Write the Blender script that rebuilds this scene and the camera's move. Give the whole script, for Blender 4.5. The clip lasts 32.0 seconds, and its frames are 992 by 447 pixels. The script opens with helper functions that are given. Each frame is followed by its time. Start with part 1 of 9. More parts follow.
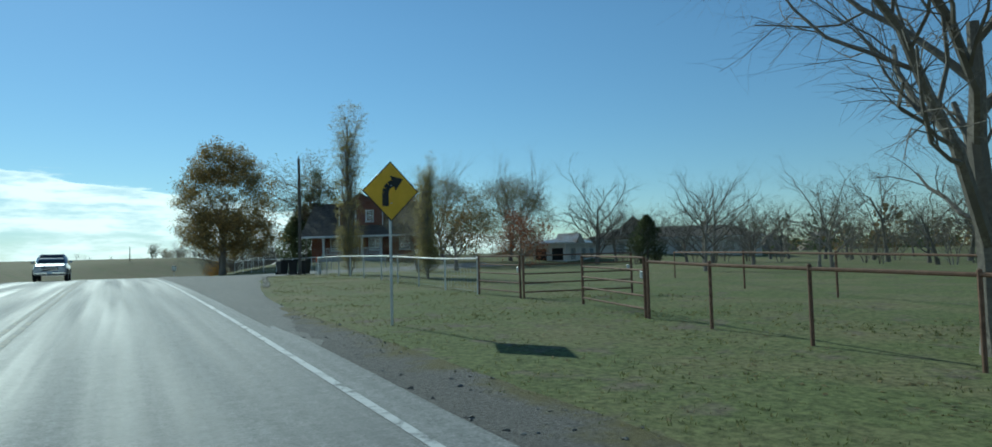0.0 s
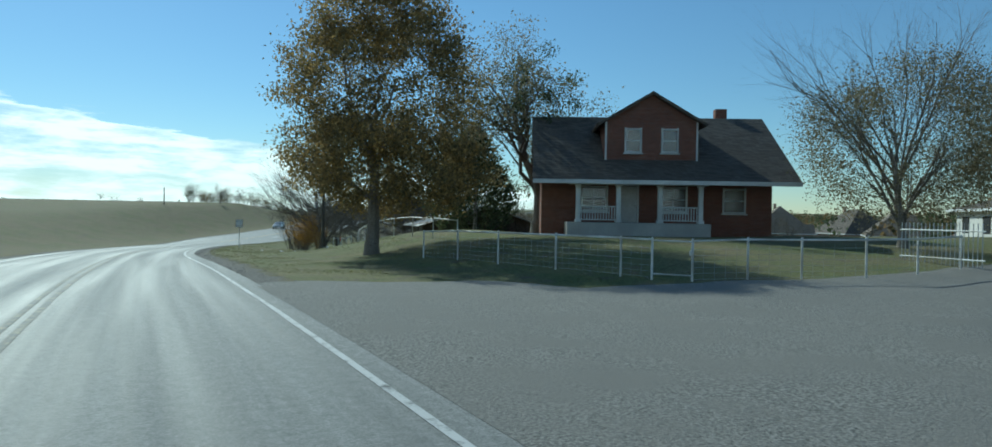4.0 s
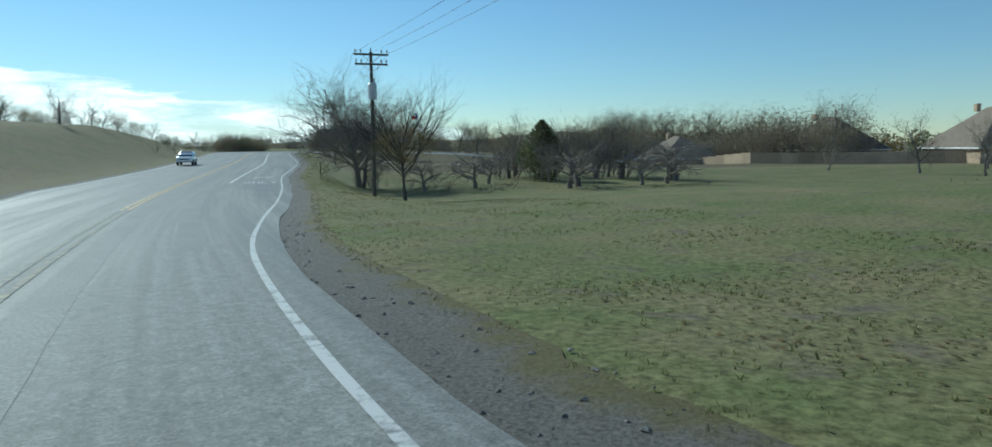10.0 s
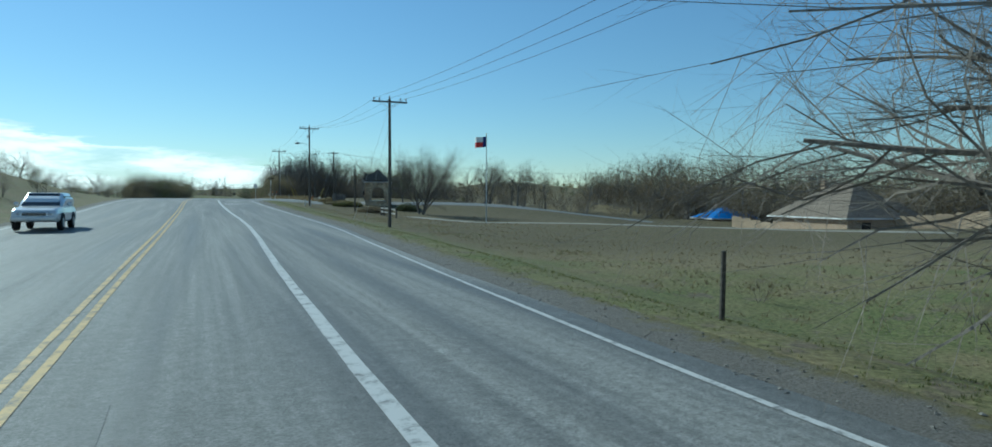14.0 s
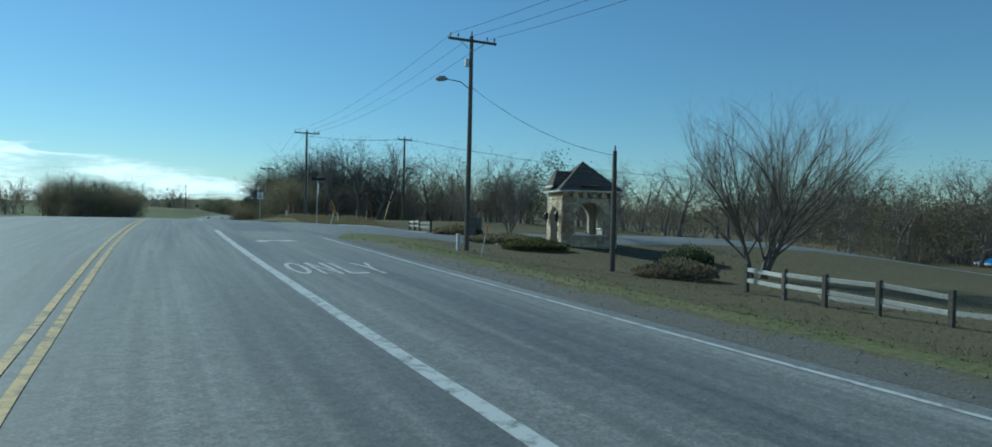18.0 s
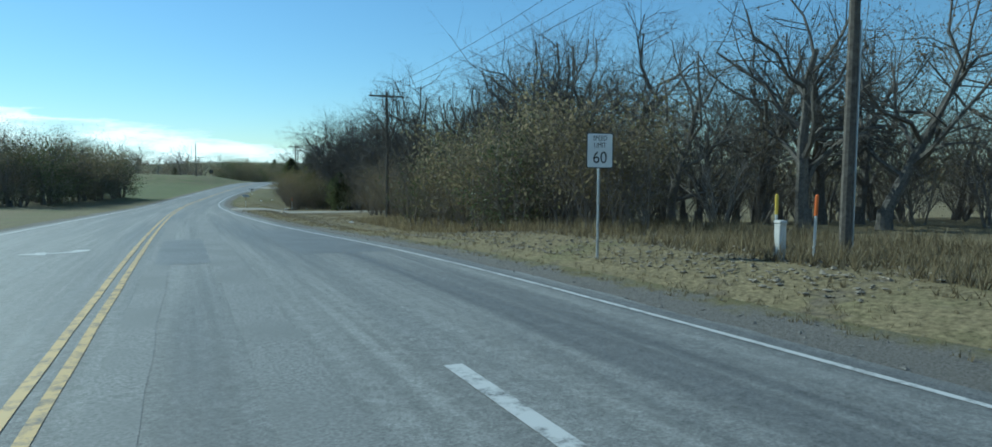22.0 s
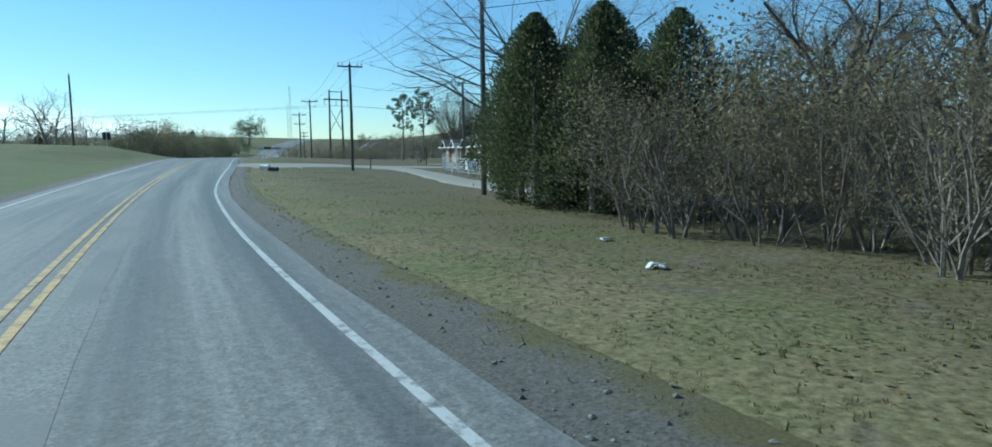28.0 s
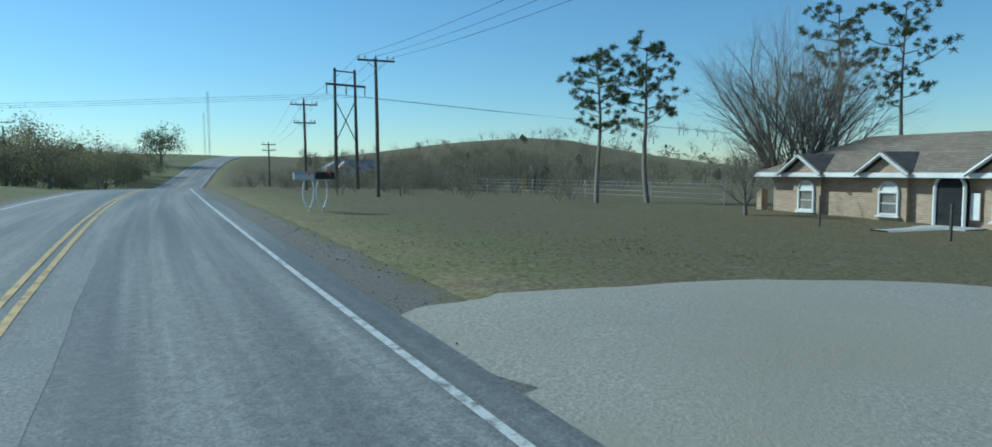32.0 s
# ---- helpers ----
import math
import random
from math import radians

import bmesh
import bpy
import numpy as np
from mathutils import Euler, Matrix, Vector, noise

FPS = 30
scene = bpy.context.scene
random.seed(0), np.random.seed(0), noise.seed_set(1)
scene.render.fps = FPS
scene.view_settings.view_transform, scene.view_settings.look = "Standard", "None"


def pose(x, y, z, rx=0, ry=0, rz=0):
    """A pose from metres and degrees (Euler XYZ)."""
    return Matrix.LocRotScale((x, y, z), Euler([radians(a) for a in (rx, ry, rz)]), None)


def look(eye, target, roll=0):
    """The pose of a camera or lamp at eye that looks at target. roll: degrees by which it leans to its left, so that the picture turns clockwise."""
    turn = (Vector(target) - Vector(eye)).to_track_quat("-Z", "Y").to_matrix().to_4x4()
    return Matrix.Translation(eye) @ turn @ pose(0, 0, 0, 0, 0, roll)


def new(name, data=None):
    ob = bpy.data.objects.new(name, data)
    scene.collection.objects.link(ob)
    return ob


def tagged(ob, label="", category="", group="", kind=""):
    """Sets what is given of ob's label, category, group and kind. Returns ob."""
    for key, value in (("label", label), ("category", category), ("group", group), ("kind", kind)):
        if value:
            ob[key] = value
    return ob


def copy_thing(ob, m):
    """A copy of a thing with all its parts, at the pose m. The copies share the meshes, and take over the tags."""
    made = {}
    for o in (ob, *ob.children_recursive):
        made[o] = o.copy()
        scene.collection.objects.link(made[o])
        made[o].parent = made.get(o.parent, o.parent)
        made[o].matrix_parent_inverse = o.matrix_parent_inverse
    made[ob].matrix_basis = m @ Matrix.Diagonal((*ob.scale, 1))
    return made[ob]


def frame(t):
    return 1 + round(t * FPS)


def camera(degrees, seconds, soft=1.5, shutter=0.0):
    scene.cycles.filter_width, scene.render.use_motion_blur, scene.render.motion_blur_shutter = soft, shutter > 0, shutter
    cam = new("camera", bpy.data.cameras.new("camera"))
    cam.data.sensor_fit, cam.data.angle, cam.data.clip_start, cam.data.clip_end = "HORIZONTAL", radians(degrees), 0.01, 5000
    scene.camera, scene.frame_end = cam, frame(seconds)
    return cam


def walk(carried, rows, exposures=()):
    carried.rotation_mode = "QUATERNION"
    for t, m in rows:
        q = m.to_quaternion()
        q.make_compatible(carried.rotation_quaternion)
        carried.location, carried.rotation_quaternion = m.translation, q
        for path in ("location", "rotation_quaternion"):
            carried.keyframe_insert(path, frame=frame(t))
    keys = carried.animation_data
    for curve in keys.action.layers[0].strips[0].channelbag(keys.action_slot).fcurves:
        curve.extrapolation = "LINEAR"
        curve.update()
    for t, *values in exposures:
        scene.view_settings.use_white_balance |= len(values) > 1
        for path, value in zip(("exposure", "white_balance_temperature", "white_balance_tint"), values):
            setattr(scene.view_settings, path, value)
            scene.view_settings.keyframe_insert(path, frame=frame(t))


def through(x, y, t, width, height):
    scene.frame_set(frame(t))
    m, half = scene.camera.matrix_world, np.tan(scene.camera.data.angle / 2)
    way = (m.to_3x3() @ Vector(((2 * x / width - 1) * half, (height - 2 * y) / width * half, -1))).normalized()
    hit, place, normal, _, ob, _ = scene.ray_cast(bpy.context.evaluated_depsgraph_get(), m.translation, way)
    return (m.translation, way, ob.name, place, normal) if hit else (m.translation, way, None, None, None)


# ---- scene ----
cam = camera(70.7, 32.0, soft=1.6)
PATH = [
    (0.0, (0.000, 0.000, 1.760), (9.453, 17.593, 2.818), -1.51),
    (0.5, (0.066, 5.704, 1.999), (9.476, 23.316, 3.142), -0.78),
    (1.0, (0.009, 11.436, 2.222), (9.276, 29.118, 3.443), -0.22),
    (1.5, (-0.021, 17.257, 2.414), (9.023, 35.052, 3.662), -0.02),
    (2.0, (-0.002, 23.078, 2.568), (9.121, 40.845, 3.615), -0.13),
    (2.5, (0.056, 28.930, 2.702), (9.440, 46.590, 2.936), -0.34),
    (3.0, (0.117, 34.869, 2.824), (9.495, 52.534, 2.768), -0.17),
    (3.5, (-0.060, 40.947, 2.915), (9.121, 58.713, 2.718), 0.28),
    (4.0, (-0.365, 47.136, 2.976), (8.490, 65.068, 2.770), 0.98),
    (4.5, (-0.744, 53.414, 2.989), (7.949, 71.425, 2.806), 1.25),
    (5.0, (-1.015, 59.669, 2.953), (7.550, 77.740, 2.651), 0.64),
    (5.5, (-1.165, 65.897, 2.876), (7.335, 83.994, 2.363), 0.23),
    (6.0, (-1.181, 72.092, 2.762), (7.347, 90.166, 2.002), 0.10),
    (6.5, (-1.050, 78.247, 2.611), (7.631, 96.238, 1.622), 0.00),
    (7.0, (-0.760, 84.358, 2.422), (8.229, 102.187, 1.275), -0.50),
    (7.5, (-0.353, 90.445, 2.215), (9.055, 108.051, 0.983), -1.02),
    (8.0, (0.452, 96.465, 1.982), (10.554, 113.662, 0.490), -1.34),
    (8.5, (1.129, 102.690, 1.717), (11.896, 119.448, -0.082), -1.21),
    (9.0, (1.800, 108.923, 1.417), (13.090, 125.308, -0.602), -1.59),
    (9.5, (2.625, 115.241, 1.141), (14.283, 131.352, -0.985), -0.95),
    (10.0, (3.695, 121.633, 0.894), (15.767, 137.434, -1.247), -0.55),
    (10.5, (5.040, 128.096, 0.697), (17.336, 143.728, -1.409), -0.42),
    (11.0, (6.530, 134.696, 0.559), (19.166, 150.067, -1.456), -0.41),
    (11.5, (8.102, 141.277, 0.465), (21.138, 156.339, -1.322), -0.32),
    (12.0, (9.937, 147.928, 0.390), (23.151, 162.879, -0.974), -0.09),
    (12.5, (11.890, 154.803, 0.313), (25.218, 169.688, -0.595), 0.41),
    (13.0, (13.967, 161.736, 0.333), (27.386, 176.542, -0.518), 0.62),
    (13.5, (16.244, 168.817, 0.499), (29.810, 183.497, -0.165), 0.66),
    (14.0, (18.738, 175.907, 0.634), (32.573, 190.334, -0.047), 0.26),
    (14.5, (21.361, 182.995, 0.729), (35.514, 197.106, -0.032), -0.17),
    (15.0, (24.027, 190.065, 0.806), (38.479, 203.870, 0.041), -0.69),
    (15.5, (26.649, 197.106, 0.882), (41.318, 210.689, 0.332), -1.05),
    (16.0, (29.140, 204.103, 0.977), (43.878, 217.623, 1.002), 0.07),
    (16.5, (31.614, 211.130, 1.032), (46.384, 224.616, 1.158), 0.63),
    (17.0, (34.377, 218.165, 1.084), (49.017, 231.791, 1.228), 1.19),
    (17.5, (37.128, 225.392, 1.176), (51.747, 239.041, 1.175), 1.33),
    (18.0, (39.855, 232.589, 1.330), (54.513, 246.195, 1.152), 1.47),
    (18.5, (42.565, 239.985, 1.561), (57.333, 253.467, 1.184), 0.84),
    (19.0, (45.204, 247.350, 1.868), (60.147, 260.632, 1.311), 0.58),
    (19.5, (47.768, 253.965, 2.166), (62.749, 267.204, 1.634), 1.27),
    (20.0, (50.474, 260.555, 2.362), (65.343, 273.916, 1.730), 0.46),
    (20.5, (53.232, 267.351, 2.469), (68.023, 280.794, 1.747), 0.52),
    (21.0, (56.243, 274.217, 2.474), (70.894, 287.800, 1.537), 0.37),
    (21.5, (59.247, 281.206, 2.416), (73.805, 294.868, 1.224), 0.32),
    (22.0, (62.170, 288.195, 2.371), (76.700, 301.865, 0.949), 0.26),
    (22.5, (65.124, 295.267, 2.245), (79.574, 309.010, 0.719), 0.37),
    (23.0, (68.268, 302.548, 2.087), (82.726, 316.284, 0.569), 0.35),
    (23.5, (71.214, 309.900, 1.871), (85.690, 323.608, 0.276), -0.31),
    (24.0, (74.160, 317.263, 1.628), (88.721, 330.830, -0.358), -0.64),
    (24.5, (77.097, 324.589, 1.400), (91.976, 337.770, -0.808), -1.25),
    (25.0, (80.142, 331.782, 1.195), (95.299, 344.640, -1.030), -0.64),
    (25.5, (83.284, 338.854, 1.013), (98.679, 351.445, -1.102), 0.19),
    (26.0, (86.508, 345.817, 0.854), (102.103, 358.184, -1.099), 1.27),
    (26.5, (89.801, 352.680, 0.706), (105.559, 364.861, -1.110), 2.29),
    (27.0, (93.150, 359.455, 0.557), (109.034, 371.476, -1.224), 0.99),
    (27.5, (96.611, 366.150, 0.399), (112.554, 378.054, -1.630), 0.04),
    (28.0, (100.118, 372.874, 0.250), (116.201, 384.581, -1.819), -0.56),
    (28.5, (103.707, 379.640, 0.139), (119.907, 391.249, -1.529), -0.43),
    (29.0, (107.379, 386.393, 0.086), (123.580, 398.037, -1.312), -0.32),
    (29.5, (111.163, 393.117, 0.096), (127.379, 404.751, -1.207), -0.09),
    (30.0, (115.184, 399.925, 0.249), (131.931, 410.773, -1.112), 0.14),
    (30.5, (119.328, 406.527, 0.393), (136.492, 416.691, -1.052), -0.16),
    (31.0, (123.530, 413.065, 0.576), (140.810, 423.030, -0.878), -0.47),
    (31.5, (127.854, 419.678, 0.806), (145.276, 429.379, -0.737), -0.41),
    (32.0, (132.175, 426.085, 1.045), (149.646, 435.696, -0.503), -0.36),
]
walk(cam, [(r[0], look(r[1], r[2], r[3])) for r in PATH], [(0.0, -0.05, 5450, -15), (4.0, 0.05, 5450, -14), (7.0, 0.1, 5400, -12), (9.0, 0.16, 5500, -11), (12.0, 0.22, 5450, -12), (16.0, 0.02, 5200, -17), (17.5, -0.05, 5150, -18), (20.0, 0.1, 5200, -15), (22.0, 0.27, 5200, -15), (24.0, 0.32, 5350, -13), (27.0, 0.62, 5050, -14), (29.0, 0.33, 5150, -14), (32.0, 0.33, 5150, -14)])

# ---- world and sun ----
SUN_EL, SUN_AZ = radians(33.0), radians(9.0)        # the azimuth counts from +y towards -x
world = bpy.data.worlds.new("sky")
scene.world = world
world.use_nodes = True


def build_sky():
    nt = world.node_tree
    nt.nodes.clear()
    N, L = nt.nodes.new, nt.links.new
    out, bg, sky = N("ShaderNodeOutputWorld"), N("ShaderNodeBackground"), N("ShaderNodeTexSky")
    sky.sky_type, sky.sun_disc = "NISHITA", False
    sky.sun_elevation, sky.sun_rotation = SUN_EL, -SUN_AZ
    sky.air_density, sky.dust_density, sky.ozone_density = 1.0, 0.05, 3.5
    tc, mp, noi = N("ShaderNodeTexCoord"), N("ShaderNodeMapping"), N("ShaderNodeTexNoise")
    mp.inputs["Scale"].default_value = (3.2, 3.2, 22.0)
    noi.inputs["Scale"].default_value, noi.inputs["Detail"].default_value = 1.9, 9.0
    noi.inputs["Roughness"].default_value = 0.62
    L(tc.outputs["Generated"], mp.inputs["Vector"]), L(mp.outputs[0], noi.inputs["Vector"])
    sep = N("ShaderNodeSeparateXYZ")
    L(tc.outputs["Generated"], sep.inputs[0])

    def calc(op, a, b=None, c=None):
        m = N("ShaderNodeMath")
        m.operation = op
        for i, v in enumerate((a, b, c)):
            if v is None:
                continue
            if isinstance(v, (int, float)):
                m.inputs[i].default_value = v
            else:
                L(v, m.inputs[i])
        return m.outputs[0]

    # a bank of low cloud towards the sun, its top sinking to the right
    top = calc("MINIMUM", calc("MULTIPLY_ADD", sep.outputs["X"], -0.155, 0.108), 0.158)
    above = calc("SUBTRACT", sep.outputs["Z"], top)
    lumps, lm = N("ShaderNodeTexNoise"), N("ShaderNodeMapping")
    lm.inputs["Scale"].default_value = (14.0, 14.0, 60.0)
    lumps.inputs["Scale"].default_value, lumps.inputs["Detail"].default_value, lumps.inputs["Roughness"].default_value = 1.0, 8.0, 0.6
    L(tc.outputs["Generated"], lm.inputs["Vector"]), L(lm.outputs[0], lumps.inputs["Vector"])
    edge = calc("ADD", calc("MULTIPLY_ADD", noi.outputs["Fac"], 0.07, -0.035), calc("MULTIPLY_ADD", lumps.outputs["Fac"], 0.024, -0.012))
    soft = N("ShaderNodeMapRange")
    soft.interpolation_type = "SMOOTHSTEP"
    soft.inputs["From Min"].default_value, soft.inputs["From Max"].default_value = -0.003, 0.003
    soft.inputs["To Min"].default_value, soft.inputs["To Max"].default_value = 1.0, 0.0
    L(calc("ADD", above, edge), soft.inputs["Value"])
    streak = N("ShaderNodeMapRange")
    streak.inputs["From Min"].default_value, streak.inputs["From Max"].default_value = 0.40, 0.56
    both = calc("MULTIPLY_ADD", lumps.outputs["Fac"], 0.45, calc("MULTIPLY", noi.outputs["Fac"], 0.55))
    L(both, streak.inputs["Value"])
    cover = calc("MULTIPLY", soft.outputs[0], calc("MULTIPLY_ADD", streak.outputs[0], 0.62, 0.38))
    mix = N("ShaderNodeMix")
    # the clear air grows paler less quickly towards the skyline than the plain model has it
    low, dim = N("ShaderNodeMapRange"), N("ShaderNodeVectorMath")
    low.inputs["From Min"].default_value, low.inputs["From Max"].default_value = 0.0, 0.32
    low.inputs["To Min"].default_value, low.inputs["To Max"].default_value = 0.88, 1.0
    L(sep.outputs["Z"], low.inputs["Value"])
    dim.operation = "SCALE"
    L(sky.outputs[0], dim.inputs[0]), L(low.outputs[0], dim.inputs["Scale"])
    mix.data_type = "RGBA"
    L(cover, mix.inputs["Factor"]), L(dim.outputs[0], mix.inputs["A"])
    body = N("ShaderNodeValToRGB")
    body.color_ramp.elements[0].position, body.color_ramp.elements[1].position = 0.38, 0.54
    body.color_ramp.elements[0].color, body.color_ramp.elements[1].color = (6.6, 7.6, 8.4, 1), (12.5, 12.6, 12.2, 1)
    L(both, body.inputs["Fac"])
    L(body.outputs["Color"], mix.inputs["B"])
    L(mix.outputs["Result"], bg.inputs["Color"])
    bg.inputs["Strength"].default_value = 0.09
    L(bg.outputs[0], out.inputs["Surface"])


build_sky()
sun = new("sun", bpy.data.lights.new("sun", "SUN"))
sun.data.energy, sun.data.angle, sun.data.color = 3.7, radians(0.55), (1.0, 0.94, 0.85)
sun.matrix_world = look((0, 0, 60), (math.sin(SUN_AZ) * math.cos(SUN_EL), -math.cos(SUN_AZ) * math.cos(SUN_EL), 60 - math.sin(SUN_EL)))

# ---- materials ----


def material(name, rough=0.8, metal=0.0, spec=0.4):
    m = bpy.data.materials.new(name)
    m.use_nodes = True
    b = m.node_tree.nodes["Principled BSDF"]
    b.inputs["Roughness"].default_value, b.inputs["Metallic"].default_value = rough, metal
    b.inputs["Specular IOR Level"].default_value = spec
    return m, m.node_tree.nodes, m.node_tree.links, b


def grainy(name, a, b, scale=6.0, big=0.4, rough=0.85, metal=0.0, bump=0.3, dist=0.01, spec=0.35, third=None, per=0.0):
    """Two colours mixed by fine grain and by large stains, with bump; per: how far whole pieces differ."""
    m, nodes, links, sh = material(name, rough, metal, spec)
    N = nodes.new
    co = N("ShaderNodeTexCoord")
    fine, wide = N("ShaderNodeTexNoise"), N("ShaderNodeTexNoise")
    fine.inputs["Scale"].default_value, fine.inputs["Detail"].default_value = scale, 8.0
    fine.inputs["Roughness"].default_value = 0.65
    wide.inputs["Scale"].default_value, wide.inputs["Detail"].default_value = big, 4.0
    for n in (fine, wide):
        links.new(co.outputs["Object"], n.inputs["Vector"])
    ramp, mix = N("ShaderNodeValToRGB"), N("ShaderNodeMix")
    ramp.color_ramp.elements[0].position, ramp.color_ramp.elements[1].position = 0.32, 0.70
    ramp.color_ramp.elements[0].color, ramp.color_ramp.elements[1].color = (*a, 1), (*b, 1)
    links.new(fine.outputs["Fac"], ramp.inputs["Fac"])
    mix.data_type = "RGBA"
    spread = N("ShaderNodeMapRange")
    spread.inputs["From Min"].default_value, spread.inputs["From Max"].default_value = 0.42, 0.66
    links.new(wide.outputs["Fac"], spread.inputs["Value"])
    links.new(spread.outputs[0], mix.inputs["Factor"])
    links.new(ramp.outputs["Color"], mix.inputs["A"])
    c = third or tuple(0.5 * (x + y) * 0.8 for x, y in zip(a, b))
    mix.inputs["B"].default_value = (*c, 1)
    last = mix.outputs["Result"]
    if per:
        info, hsv, rng = N("ShaderNodeObjectInfo"), N("ShaderNodeHueSaturation"), N("ShaderNodeMapRange")
        rng.inputs["To Min"].default_value, rng.inputs["To Max"].default_value = 1 - per, 1 + per
        links.new(info.outputs["Random"], rng.inputs["Value"])
        links.new(rng.outputs[0], hsv.inputs["Value"])
        links.new(last, hsv.inputs["Color"])
        last = hsv.outputs["Color"]
    links.new(last, sh.inputs["Base Color"])
    bp = N("ShaderNodeBump")
    bp.inputs["Strength"].default_value, bp.inputs["Distance"].default_value = bump, dist
    links.new(fine.outputs["Fac"], bp.inputs["Height"])
    links.new(bp.outputs[0], sh.inputs["Normal"])
    return m


def leafy(name, a, b, c, through=0.5):
    """Leaves that let some light through, each of its own tint."""
    m, nodes, links, sh = material(name, 0.6, 0.0, 0.3)
    N = nodes.new
    geo, ramp = N("ShaderNodeNewGeometry"), N("ShaderNodeValToRGB")
    ramp.color_ramp.elements[0].color, ramp.color_ramp.elements[1].color = (*a, 1), (*c, 1)
    mid = ramp.color_ramp.elements.new(0.5)
    mid.color = (*b, 1)
    links.new(geo.outputs["Random Per Island"], ramp.inputs["Fac"])
    links.new(ramp.outputs["Color"], sh.inputs["Base Color"])
    tr, mx = N("ShaderNodeBsdfTranslucent"), N("ShaderNodeMixShader")
    mx.inputs[0].default_value = through
    links.new(ramp.outputs["Color"], tr.inputs["Color"])
    links.new(sh.outputs[0], mx.inputs[1]), links.new(tr.outputs[0], mx.inputs[2])
    links.new(mx.outputs[0], nodes["Material Output"].inputs["Surface"])
    return m


def ground_material():
    m, nodes, links, sh = material("meadow", 0.95, 0.0, 0.15)
    N = nodes.new
    co = N("ShaderNodeTexCoord")

    def noi(scale, detail=6.0, rough=0.6):
        n = N("ShaderNodeTexNoise")
        n.inputs["Scale"].default_value, n.inputs["Detail"].default_value, n.inputs["Roughness"].default_value = scale, detail, rough
        links.new(co.outputs["Object"], n.inputs["Vector"])
        return n.outputs["Fac"]

    def ramp(fac, a, b, lo=0.35, hi=0.65):
        r = N("ShaderNodeValToRGB")
        r.color_ramp.elements[0].position, r.color_ramp.elements[1].position = lo, hi
        r.color_ramp.elements[0].color, r.color_ramp.elements[1].color = (*a, 1), (*b, 1)
        links.new(fac, r.inputs["Fac"])
        return r.outputs["Color"]

    def mix(f, a, b):
        x = N("ShaderNodeMix")
        x.data_type = "RGBA"
        links.new(f, x.inputs["Factor"]), links.new(a, x.inputs["A"]), links.new(b, x.inputs["B"])
        return x.outputs["Result"]

    blades = noi(9.0, 10.0, 0.75)
    green = ramp(blades, (0.050, 0.058, 0.022), (0.20, 0.218, 0.085))
    straw = ramp(blades, (0.085, 0.068, 0.036), (0.32, 0.26, 0.145))
    dirt = ramp(blades, (0.07, 0.058, 0.042), (0.22, 0.18, 0.125))
    lush = N("ShaderNodeAttribute")
    lush.attribute_name = "lush"
    # patches of straw among the green, more where the sward is dry
    add = N("ShaderNodeMath")
    add.operation = "MULTIPLY_ADD"
    links.new(noi(0.35, 5.0), add.inputs[0])
    add.inputs[1].default_value = 1.6
    links.new(lush.outputs["Fac"], add.inputs[2])
    rg = N("ShaderNodeMapRange")
    rg.inputs["From Min"].default_value, rg.inputs["From Max"].default_value = 1.0, 1.6
    links.new(add.outputs[0], rg.inputs["Value"])
    turf = ramp(blades, (0.042, 0.036, 0.020), (0.175, 0.145, 0.082))
    fallow = N("ShaderNodeAttribute")
    fallow.attribute_name = "fallow"
    straw = mix(fallow.outputs["Fac"], straw, turf)
    col = mix(rg.outputs[0], straw, green)
    bare = N("ShaderNodeMapRange")
    bare.inputs["From Min"].default_value, bare.inputs["From Max"].default_value = 0.56, 0.68
    links.new(noi(1.1, 6.0), bare.inputs["Value"])
    col = mix(bare.outputs[0], col, dirt)
    links.new(col, sh.inputs["Base Color"])
    bp = N("ShaderNodeBump")
    bp.inputs["Strength"].default_value, bp.inputs["Distance"].default_value = 0.8, 0.02
    links.new(blades, bp.inputs["Height"])
    links.new(bp.outputs[0], sh.inputs["Normal"])
    return m


